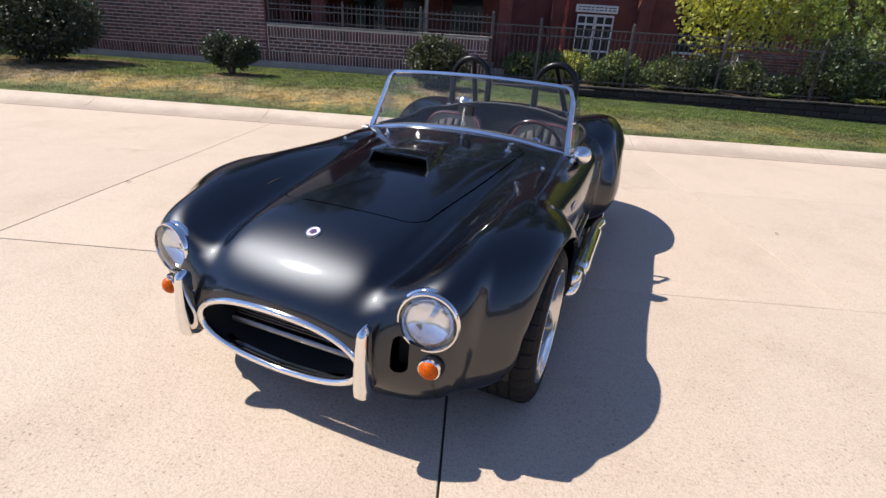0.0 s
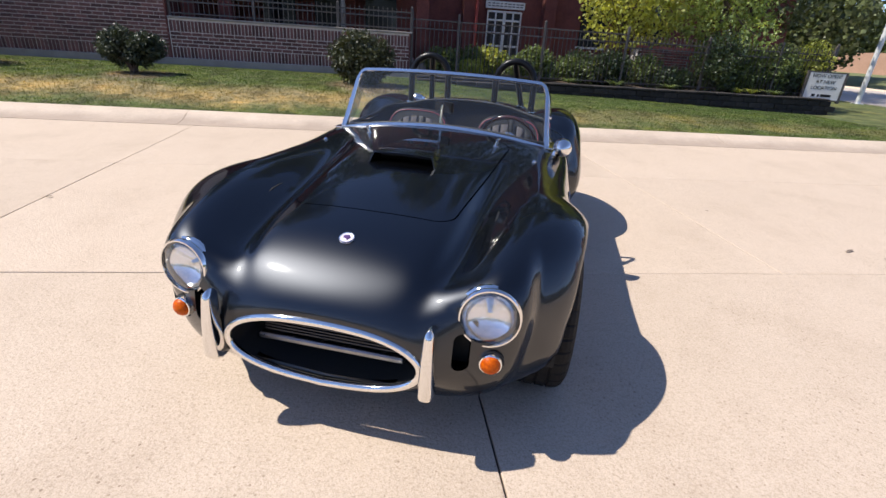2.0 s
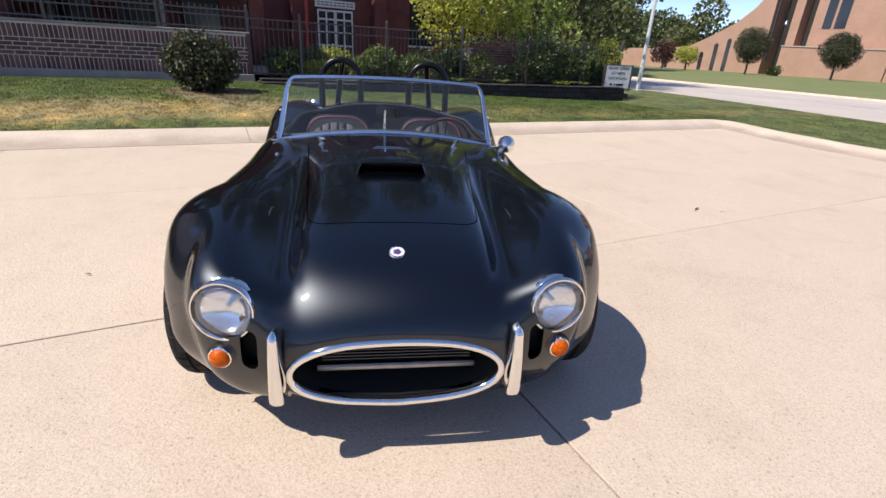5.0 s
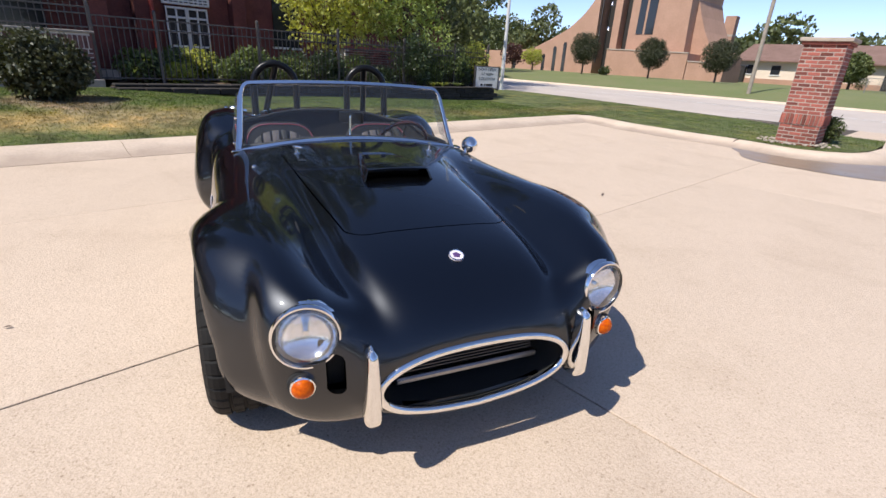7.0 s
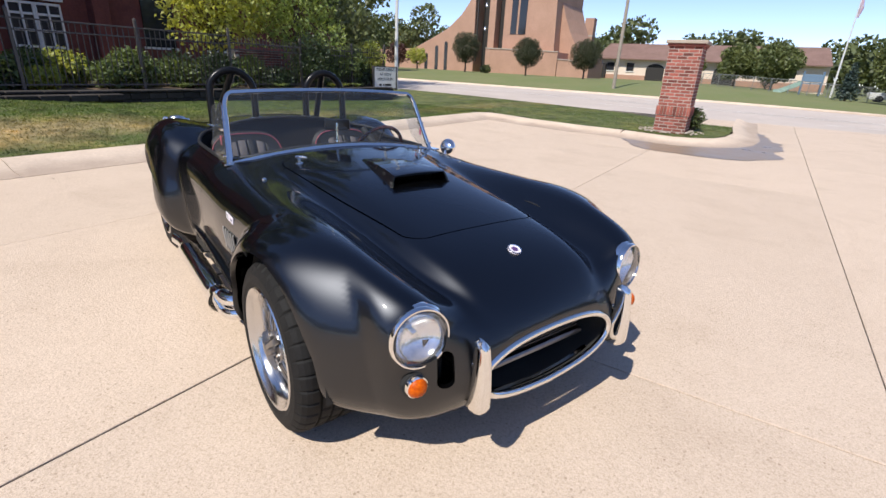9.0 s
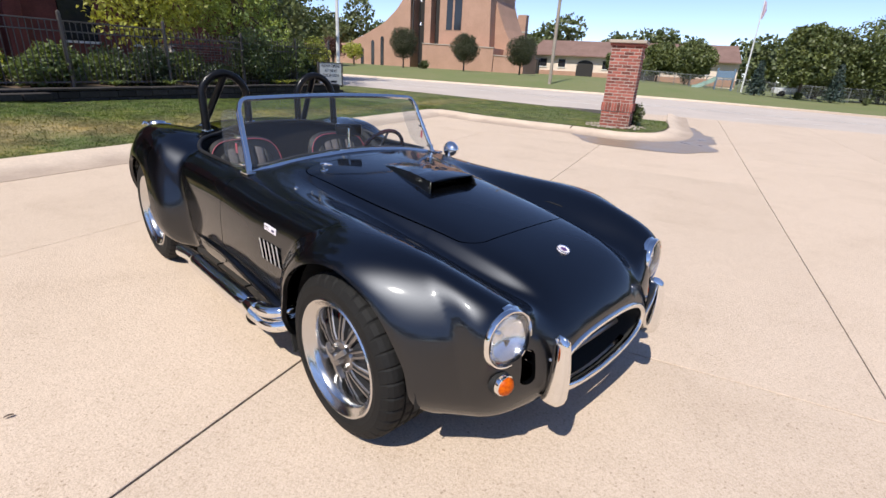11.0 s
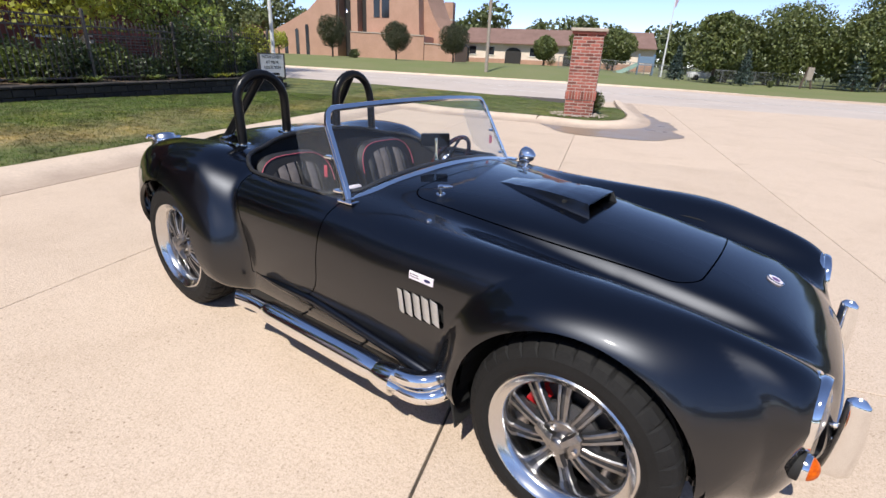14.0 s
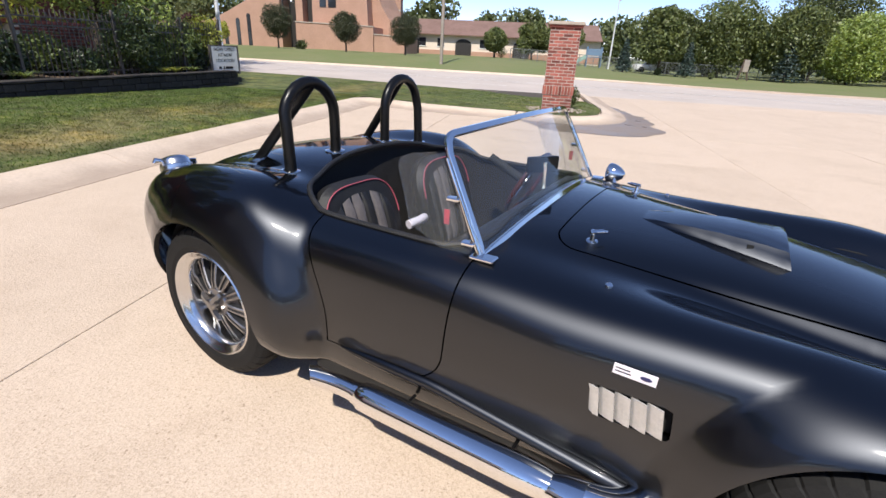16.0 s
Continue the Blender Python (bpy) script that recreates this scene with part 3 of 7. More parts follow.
vs = np.r_[-0.34, -0.27, -0.2, -0.1, 0.05, 0.3, 0.6, 0.85, 1.1, 1.45, 1.8, 2.4, np.arange(3, 12, 0.5), np.arange(12, 60, 2.0)]
verts, faces, k = [], [], 14
for v in vs:
    for i in range(k):
        u = strip_edge(v) + (18.5 - strip_edge(v)) * i / (k - 1)
        verts.append((u, v, float(verge_z(u, v)) + 0.002))
for j in range(len(vs) - 1):
    for i in range(k - 1):
        faces.append((j * k + i, j * k + i + 1, (j + 1) * k + i + 1, (j + 1) * k + i))
strip = mesh_object("roadside_strip", verts, faces, LAWN, smooth=True, m=LOT)
tagged(strip, "green grass strip between the lot and the street", "lawn", kind="structure")
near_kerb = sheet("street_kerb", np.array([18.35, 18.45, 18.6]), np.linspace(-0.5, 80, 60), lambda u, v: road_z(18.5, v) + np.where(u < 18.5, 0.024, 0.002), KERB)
tagged(near_kerb, "low concrete kerb on the near side of the street", "kerb", kind="structure")

# damp patch with standing water at the island
def kerb_patch(name, line, widths, z, mat, label, category, seed):
    """A wet or dirty patch that hugs the kerb: its outer edge wanders."""
    rng = random.Random(seed)
    ph = [rng.uniform(0, 6.28) for _ in range(4)]
    pts = kerb_points(line, 0.08)
    n = len(pts)
    verts, faces = [], []
    for i, (a, b) in enumerate(pts):
        p, q = pts[max(0, i - 5)], pts[min(n - 1, i + 5)]
        d = Vector((q[0] - p[0], q[1] - p[1])).normalized()
        w = float(np.interp(i / (n - 1), np.linspace(0, 1, len(widths)), widths))
        w *= 1 + sum(0.06 * math.sin((k + 1) * 6.5 * i / n * (1 + 0.6 * k) + ph[k]) for k in range(4))
        verts += [(a + d.y * r, b - d.x * r, z) for r in (-0.02, w)]
    faces = [(2 * i, 2 * i + 1, 2 * i + 3, 2 * i + 2) for i in range(n - 1)]
    return tagged(mesh_object(name, verts, faces, mat, m=LOT), label, category, kind="structure")


kerb_patch("damp_patch", [(10.3, 1.8), (10.1, 1.1), (10.0, 0.6), (10.25, 0.05), (10.75, -0.38), (11.4, -0.58), (12.6, -0.68), (15.2, -0.5)], [0.1, 0.9, 1.75, 1.7, 1.05, 0.9, 0.75, 0.6, 0.5, 0.4, 0.1], 0.0065, WATER, "dark wet brown patch on the concrete by the island kerb", "puddle", 3)
kerb_patch("silt_stain", [(11.05, 5.65), (10.6, 4.4), (10.35, 3.0), (10.32, 2.0)], [0.05, 0.3, 0.45, 0.4, 0.1], 0.004, SILT, "brown silt stain along the kerb", "stain", 8)

# ---- brick building with low porch wall ----
BW, BH, JT = 0.229, 0.066, 0.016
brick_mesh = {}


def brick_shape(w, d, h, mat):
    key = (round(w, 3), round(d, 3), round(h, 3), mat.name)
    if key not in brick_mesh:
        bm = box((w, d, h), bevel=0.004)
        me = bpy.data.meshes.new("brick")
        bm.to_mesh(me)
        bm.free()
        me.materials.append(mat)
        brick_mesh[key] = me
    return brick_mesh[key]


def brick_field(parent, u0, u1, z0, z1, v, soldier=(), limit=None, face=-1):
    """Running bond on a wall face; soldier rows stand upright. Returns the boxes past the limit."""
    rest = []
    z, course, count = z0, 0, 0
    while z + BH <= z1 + 0.02:
        tall = next((h for a, h in soldier if abs(z - a) < 0.045), None)
        w, h = (BH, tall) if tall else (BW, BH)
        shift = 0 if tall else (w + JT) / 2 * (course % 2)
        u = u0 - shift
        while u < u1 - 0.01:
            a, b = max(u, u0), min(u + w, u1)
            if b - a > 0.03:
                proud = random.uniform(0, 0.004)
                spot = ((a + b) / 2, v + face * (-0.009 + proud), z + h / 2)
                if limit is not None and count >= limit:
                    rest.append((spot, (b - a, 0.03, h)))
                else:
                    shared("brick", brick_shape(b - a, 0.03, h, BRICK), parent, pose(*spot))
                count += 1
            u += w + JT
        z += h + JT
        course += 1
    return rest


def joined_boxes(name, boxes, mat, parent):
    verts, faces = [], []
    for (x, y, z), (a, b, c) in boxes:
        n = len(verts)
        verts += [(x + i * a / 2, y + j * b / 2, z + k * c / 2) for i in (-1, 1) for j in (-1, 1) for k in (-1, 1)]
        faces += [tuple(n + q for q in f) for f in ((0, 1, 3, 2), (4, 6, 7, 5), (0, 4, 5, 1), (2, 3, 7, 6), (0, 2, 6, 4), (1, 5, 7, 3))]
    ob = mesh_object(name, verts, faces, mat, parent)
    return tagged(ob, kind="stuff")


wall_west = thing("wall_west", at(-0.05, 0, -0.09), "shaded dark red brick wall on a concrete footing", "wall", kind="structure")
part("wall_core", box((12.94, 3.4, 6.4), (-11.53, 12.921, 3.75)), MORTAR, wall_west)
part("end_face", box((0.03, 3.42, 6.4), (-5.035, 12.93, 3.75)), RED_BRICK_WALL, wall_west)
part("footing", box((13.06, 0.1, 0.5), (-11.5, 11.19, 0.42), bevel=0.01), FOUNDATION, wall_west)
porch_wall = thing("porch_wall", at(-0.05, 0, -0.09), "low dark red brick porch wall with upright brick courses", "wall", kind="structure")
part("wall_core", box((5.72, 0.3, 0.92), (-2.14, 11.37, 1.09)), MORTAR, porch_wall)
part("end_face", box((0.03, 0.31, 0.92), (0.735, 11.37, 1.09)), RED_BRICK_WALL, porch_wall)
part("footing", box((5.84, 0.1, 0.5), (-2.1, 11.18, 0.42), bevel=0.01), FOUNDATION, porch_wall)
part("ledge", box((5.8, 0.36, 0.045), (-2.1, 11.36, 1.575), bevel=0.008), FOUNDATION, porch_wall, "worn concrete ledge")

# porch: dark space behind the low wall
porch = thing("porch", at(-0.05, 0, -0.09), "dark shaded brick porch behind the low wall", "porch", kind="structure")
part("porch_roof", box((6.4, 5.2, 0.3), (-2.0, 14.0, 3.35)), RED_BRICK_WALL, porch)
part("porch_beam", box((6.4, 0.35, 0.5), (-2.0, 11.6, 3.0)), RED_BRICK_WALL, porch)
part("back_wall", box((6.4, 0.2, 3.4), (-2.0, 15.6, 1.7)), RED_BRICK_WALL, porch)
part("end_wall", box((0.25, 4.4, 6.6), (-5.0, 14.9, 3.6)), RED_BRICK_WALL, porch)
part("porch_floor", box((6.4, 4.2, 0.2), (-2.0, 13.6, 0.75)), FOUNDATION, porch)
for u in (-4.8, -3.9, 1.1):
    part("pillar", box((0.34, 0.34, 2.6), (u, 12.2, 1.9), bevel=0.01), RED_BRICK_WALL, porch)
for u in (-3.2, -1.6, 0.0):
    part("window", box((1.0, 0.06, 1.5), (u, 15.48, 2.0)), GLASS_DARK, porch)
porch_post = thing("porch_post", at(-1.0, 11.75, 1.46), "slim grey painted steel porch post", "post", kind="structure")
part("shaft", sweep([(0, 0, 0), (0, 0, 1.5)], 0.05, 14), TIMBER, porch_post, smooth=True)

# house front further back
house = thing("house", at(-0.15, 0, -0.09), "red brick house front shaded by trees", "house", kind="structure")
part("wall", box((18.0, 0.4, 6.5), (8.2, 18.6, 3.6)), RED_BRICK_WALL, house)
part("side_wall", box((0.4, 4.0, 6.5), (-0.9, 17.0, 3.6)), RED_BRICK_WALL, house)
part("pilaster", box((0.5, 0.5, 6.0), (3.45, 18.2, 3.4), bevel=0.02), RED_BRICK_WALL, house)
part("pilaster", box((0.5, 0.5, 6.0), (6.6, 18.2, 3.4), bevel=0.02), RED_BRICK_WALL, house)
for u in (8.6, 11.0):
    w = part("window", box((1.1, 0.08, 1.7), (u, 18.38, 2.4)), GLASS_DARK, house)
    part("window_frame", box((1.24, 0.05, 0.08), (u, 18.36, 1.53)), WHITE_WOOD, w)
door_1 = thing("door_1", at(4.72, 18.3, 0.80), "white double garden door with dark square openings", "door", kind="structure")
for s in (-1, 1):
    leaf = part("door_leaf", box((0.66, 0.02, 1.75), (s * 0.345, -0.02, 0.88)), DARK_GAP, door_1)
    for x in (0.03, 0.345, 0.66):
        part("stile", box((0.055, 0.05, 1.75), (s * x, -0.05, 0.88), bevel=0.006), WHITE_WOOD, leaf)
    for z in (0.03, 0.5, 0.96, 1.42, 1.72):
        part("rail", box((0.66, 0.04, 0.07), (s * 0.345, -0.046, z), bevel=0.006), WHITE_WOOD, leaf)
head = part("header_board", box((1.55, 0.08, 0.26), (0, -0.05, 1.95), bevel=0.01), WHITE_WOOD, door_1, "white board with two rows of unreadable dark writing")
for z in (2.0, 1.91):
    for k in range(9):
        part("writing_bar", box((0.09 + 0.04 * ((k * 7) % 3) / 2, 0.004, 0.035), (-0.64 + 0.16 * k, -0.093, z)), DARK_GAP, head)
# Sunlit edge of a brick column, imitated by a bright red tube; no real pipe.
lit_edge = thing("downpipe", at(3.55, 17.9, 0.5), "bright red strip imitating the sunlit edge of a brick column", "downpipe", kind="structure")
part("pipe", sweep([(0, 0, 0), (0, 0, 5)], 0.06, 12), material("sunlit_brick_edge", (0.42, 0.07, 0.05), 0.5), lit_edge, smooth=True)

# ---- garden: dark retaining wall, bed, iron fence ----
retaining = thing("retaining_wall", at(-0.05, 0, -0.09), "low retaining wall of dark weathered blocks", "wall", kind="structure")
part("core", box((12.0, 0.22, 0.5), (6.9, 10.98, 0.30)), SOIL, retaining)
rng = random.Random(4)
u = 0.95
while u < 12.8:
    for row in range(3):
        w = 0.40 if u + 0.40 < 12.9 else 12.9 - u
        top = 0.60
        h = 0.145
        bm = box((w - 0.012, 0.2 + rng.uniform(-0.012, 0.012), h - 0.008), bevel=0.012)
        part("block", bm, BLOCK, retaining, m=pose(u + w / 2 + (row % 2) * 0.2 - 0.1, 10.86, top - 0.045 - h * (row + 0.5)))
    u += 0.40
for k in range(20):
    part("cap_block", box((0.585, 0.30, 0.05), bevel=0.012), BLOCK, retaining, m=pose(1.2 + 0.59 * k, 10.88, 0.59 + rng.uniform(-0.004, 0.004), 0, 0, rng.uniform(-0.6, 0.6)))
step_wall = thing("garden_step", at(2.1, 10.55, 0.37), "short lower course of dark garden edging blocks", "edging", kind="structure")
for k in range(5):
    part("block", box((0.48, 0.24, 0.13), bevel=0.012), BLOCK, step_wall, m=pose(-1.0 + 0.5 * k, 0, 0.03))
bed = sheet("garden_bed", np.linspace(0.9, 12.8, 20), np.linspace(10.95, 18.4, 14), lambda u, v: 0.45 + 0.25 * ease(11, 16, v) + 0.02 * np.sin(3 * u + 2 * v), SOIL)
tagged(bed, "dark garden soil behind the retaining wall", "garden bed", kind="structure")

picket_bm = box((0.016, 0.016, 1.30), (0, 0, 0.65), bevel=0.002)
v = bmesh.ops.create_cone(picket_bm, cap_ends=True, segments=4, radius1=0.014, radius2=0.0, depth=0.05, matrix=Matrix.Translation((0, 0, 1.325)))
picket_mesh = bpy.data.meshes.new("picket")
picket_bm.to_mesh(picket_mesh)
picket_bm.free()
picket_mesh.materials.append(IRON)
short_bm = box((0.016, 0.016, 0.50), (0, 0, 0.25), bevel=0.002)
bmesh.ops.create_cone(short_bm, cap_ends=True, segments=4, radius1=0.014, radius2=0.0, depth=0.05, matrix=Matrix.Translation((0, 0, 0.525)))
short_picket = bpy.data.meshes.new("picket")
short_bm.to_mesh(short_picket)
short_bm.free()
short_picket.materials.append(IRON)


def fence(name, a, b, foot, height, posts, label, mesh, rails, step=0.115):
    """An iron fence from a to b: posts at the given distances, rails and pickets."""
    (ua, va), (ub, vb) = a, b
    length = math.hypot(ub - ua, vb - va)
    f = thing(name, at(ua, va, foot, math.degrees(math.atan2(vb - va, ub - ua))), label, "fence")
    for p in posts:
        post = part("post", box((0.06, 0.06, height + 0.06), (p, 0, (height + 0.06) / 2), bevel=0.004), IRON, f)
        part("cap", lathe([(0.0, 0.05), (0.03, 0.02), (0.045, 0.0), (0.0, 0.0)], 4), IRON, post, m=pose(p, 0, height + 0.06, 0, 0, 45))
    for z in rails:
        part("rail", box((length, 0.03, 0.03), (length / 2, 0, z), bevel=0.003), IRON, f)
    n = int(length / step)
    for k in range(1, n):
        if min(abs(k * step - p) for p in posts) > 0.05:
            shared("picket", mesh, f, pose(k * step, 0, 0))
    return f


fence("iron_fence", (-5.05, 11.36), (0.7, 11.36), 1.50, 0.50, [0.02, 1.95, 3.95, 5.78], "dark iron railing on the low porch wall", short_picket, (0.08, 0.33, 0.45))
flat_bm = box((0.016, 0.016, 1.24), (0, 0, 0.70), bevel=0.002)
flat_picket = bpy.data.meshes.new("picket")
flat_bm.to_mesh(flat_picket)
flat_bm.free()
flat_picket.materials.append(IRON)
fence("iron_fence", (0.75, 11.4), (6.6, 11.4), 0.48, 1.44, [0.0, 1.2, 3.5, 5.82], "dark iron fence with flat top rails along the garden", flat_picket, (0.12, 1.14, 1.34))
fence("iron_fence", (6.62, 11.4), (12.95, 11.4), 0.48, 1.34, [2.35, 4.6, 6.3], "dark iron picket fence with spear tips along the garden", picket_mesh, (0.12, 1.02, 1.18))
fence("iron_fence", (12.95, 11.4), (13.2, 18.2), 0.46, 1.42, [0.0, 2.3, 4.6, 6.7], "dark iron picket fence closing the garden side", picket_mesh, (0.12, 1.06, 1.24))

# ---- the car: a black open two-seater; nose towards -y, axle of the front wheels at y = 0 ----
car = thing("sports_car", pose(-0.012, 0, 0, 0, 0, 1.6), "black open two-seat sports car with chrome trim and side exhausts", "car")
car_inverse = car.matrix_basis.inverted()

# Lengthwise design lines, given as (half width, height) at each station; the surface is a smooth net over them.
STATION = [-0.58, -0.5, -0.38, -0.2, 0, 0.25, 0.5, 0.8, 1.1, 1.4, 1.75, 1.80, 1.822, 1.885, 2.03, 2.286, 2.5, 2.76, 2.97, 3.105, 3.165]
CENTRE = [(0, 0.618), (0, 0.66), (0, 0.705), (0, 0.747), (0, 0.787), (0, 0.825), (0, 0.85), (0, 0.868), (0, 0.882), (0, 0.885), (0, 0.905), (0, 0.918), (0, 0.925), (0, 0.932), (0, 0.955), (0, 0.957), (0, 0.937), (0, 0.887), (0, 0.81), (0, 0.68), (0, 0.56)]
HOOD = [(0.20, 0.614), (0.24, 0.657), (0.27, 0.697), (0.285, 0.732), (0.29, 0.768), (0.29, 0.806), (0.285, 0.836), (0.26, 0.857), (0.27, 0.873), (0.27, 0.88), (0.27, 0.9), (0.27, 0.912), (0.27, 0.918), (0.27, 0.925), (0.27, 0.945), (0.27, 0.947), (0.27, 0.927), (0.27, 0.877), (0.26, 0.8), (0.24, 0.67), (0.12, 0.56)]
VALLEY = [(0.36, 0.578), (0.38, 0.577), (0.4, 0.584), (0.415, 0.614), (0.425, 0.646), (0.44, 0.690), (0.46, 0.745), (0.5, 0.805), (0.54, 0.836), (0.55, 0.845), (0.54, 0.855), (0.53, 0.86), (0.525, 0.865), (0.52, 0.87), (0.505, 0.89), (0.5, 0.887), (0.5, 0.868), (0.48, 0.82), (0.45, 0.75), (0.4, 0.64), (0.2, 0.56)]
CREST = [(0.525, 0.645), (0.57, 0.712), (0.588, 0.760), (0.613, 0.803), (0.628, 0.820), (0.640, 0.820), (0.655, 0.812), (0.67, 0.806), (0.69, 0.825), (0.7, 0.82), (0.7, 0.825), (0.7, 0.835), (0.7, 0.85), (0.715, 0.9), (0.72, 0.95), (0.72, 0.958), (0.71, 0.942), (0.675, 0.88), (0.61, 0.795), (0.5, 0.655), (0.25, 0.55)]
SHOULDER = [(0.655, 0.575), (0.7, 0.645), (0.750, 0.685), (0.80, 0.730), (0.815, 0.746), (0.815, 0.740), (0.808, 0.736), (0.805, 0.738), (0.81, 0.765), (0.81, 0.765), (0.81, 0.768), (0.812, 0.772), (0.818, 0.782), (0.875, 0.845), (0.88, 0.89), (0.885, 0.9), (0.857, 0.875), (0.797, 0.82), (0.705, 0.735), (0.58, 0.62), (0.28, 0.54)]
FLANK = [(0.68, 0.42), (0.735, 0.465), (0.797, 0.505), (0.865, 0.570), (0.887, 0.600), (0.870, 0.6), (0.840, 0.6), (0.83, 0.6), (0.83, 0.6), (0.83, 0.6), (0.828, 0.6), (0.826, 0.61), (0.835, 0.62), (0.89, 0.66), (0.908, 0.69), (0.922, 0.705), (0.902, 0.69), (0.85, 0.64), (0.755, 0.6), (0.62, 0.55), (0.29, 0.52)]
LOWER = [(0.64, 0.295), (0.7, 0.31), (0.765, 0.33), (0.843, 0.4), (0.876, 0.45), (0.858, 0.42), (0.83, 0.42), (0.82, 0.42), (0.82, 0.42), (0.82, 0.42), (0.82, 0.42), (0.818, 0.43), (0.828, 0.435), (0.945, 0.43), (0.966, 0.465), (0.972, 0.475), (0.932, 0.465), (0.835, 0.47), (0.725, 0.46), (0.58, 0.46), (0.27, 0.49)]
SILL = [(0.55, 0.205), (0.63, 0.2), (0.7, 0.205), (0.785, 0.24), (0.83, 0.27), (0.81, 0.255), (0.79, 0.245), (0.785, 0.24), (0.785, 0.24), (0.785, 0.24), (0.785, 0.24), (0.787, 0.245), (0.8, 0.25), (0.895, 0.26), (0.91, 0.28), (0.91, 0.29), (0.865, 0.3), (0.755, 0.32), (0.62, 0.35), (0.46, 0.38), (0.22, 0.46)]
EDGE = [(0.42, 0.175), (0.55, 0.17), (0.63, 0.175), (0.7, 0.19), (0.73, 0.205), (0.74, 0.2), (0.74, 0.2), (0.74, 0.2), (0.74, 0.2), (0.74, 0.2), (0.74, 0.2), (0.74, 0.2), (0.745, 0.2), (0.76, 0.2), (0.76, 0.21), (0.76, 0.22), (0.73, 0.24), (0.64, 0.27), (0.52, 0.31), (0.38, 0.35), (0.18, 0.44)]
BELLY = [(0.25, 0.17), (0.32, 0.165), (0.38, 0.17), (0.4, 0.18), (0.4, 0.2), (0.4, 0.2), (0.4, 0.2), (0.4, 0.2), (0.4, 0.2), (0.4, 0.2), (0.4, 0.2), (0.4, 0.2), (0.4, 0.2), (0.4, 0.2), (0.4, 0.21), (0.4, 0.22), (0.4, 0.24), (0.36, 0.26), (0.3, 0.3), (0.2, 0.34), (0.1, 0.43)]
# the hood's shoulder: nearly as high as its middle, then a steep fall into the valley
FALL = [1.0, 1.0, 0.95, 0.8, 0.7, 0.6, 0.5, 0.4] + [0.15] * 13
HOOD_EDGE = [(0.35 * a + 0.65 * c, b + (0.5 - 0.30 * k) * (d - b)) for (a, b), (c, d), k in zip(HOOD, VALLEY, FALL)]
LINES = [CENTRE, HOOD, HOOD_EDGE, VALLEY, CREST, SHOULDER, FLANK, LOWER, SILL, EDGE, BELLY, [(0, z) for _, z in BELLY]]
RING_STEP = [0, 1, 1.6, 2.2, 3, 4, 5, 6, 7, 8, 9, 10]
# the rear fenders start with a short steep step behind the doors
blend = lambda p, q, k: (p[0] + k * (q[0] - p[0]), p[1] + k * (q[1] - p[1]))
LINES = [line[:13] + [blend(line[12], line[13], 0.25), blend(line[12], line[13], 0.60)] + line[13:] for line in LINES]
STATION = STATION[:13] + [1.848, 1.886, 1.935] + STATION[14:]
NOSE_SHIFT = [0, 0, 0, 0.005, -0.022, -0.008, 0.0, -0.008, -0.02, -0.02, -0.02, -0.02]


def mouth_ring(k, wide, up, down, mid, y):
    a = math.pi / 2 - math.pi * RING_STEP[k] / 10
    c, s = math.cos(a), math.sin(a)
    return (wide * abs(c) ** 0.85, y, mid + (up if s > 0 else down) * math.copysign(abs(s) ** 0.95, s))


half = []
for k, lengthwise in enumerate(LINES):
    row = [mouth_ring(k, 0.360, 0.122, 0.122, 0.347, -0.690), mouth_ring(k, 0.382, 0.140, 0.135, 0.349, -0.700), mouth_ring(k, 0.468, 0.185, 0.155, 0.370, -0.662)]
    for i, ((x, z), y) in enumerate(zip(lengthwise, STATION)):
        row.append((x, y + (NOSE_SHIFT[k] if i < 2 else 0), z))
    half.append(row)
net = np.array([[(-x, y, z) for x, y, z in row] for row in half[:0:-1]] + half)      # across x along x 3


def spline_basis(count, samples):
    """Values of the clamped cubic B-spline basis at even steps."""
    knots = np.r_[[0.0] * 3, np.arange(count - 2), [count - 3.0] * 3]
    t = np.linspace(0, count - 3 - 1e-9, samples)
    b = ((t[:, None] >= knots[:-1]) & (t[:, None] < knots[1:])).astype(float)
    for d in range(1, 4):
        left = knots[d:-1] - knots[:-d - 1]
        right = knots[d + 1:] - knots[1:-d]
        w0 = np.divide(t[:, None] - knots[:-d - 1], left, out=np.zeros((samples, len(left))), where=left > 0)
        w1 = np.divide(knots[d + 1:] - t[:, None], right, out=np.zeros((samples, len(right))), where=right > 0)
        b = w0 * b[:, :-1] + w1 * b[:, 1:]
    return b


ACROSS, ALONG = 213, 291
skin = np.einsum("ai,bj,ijk->abk", spline_basis(net.shape[0], ACROSS), spline_basis(net.shape[1], ALONG), net)
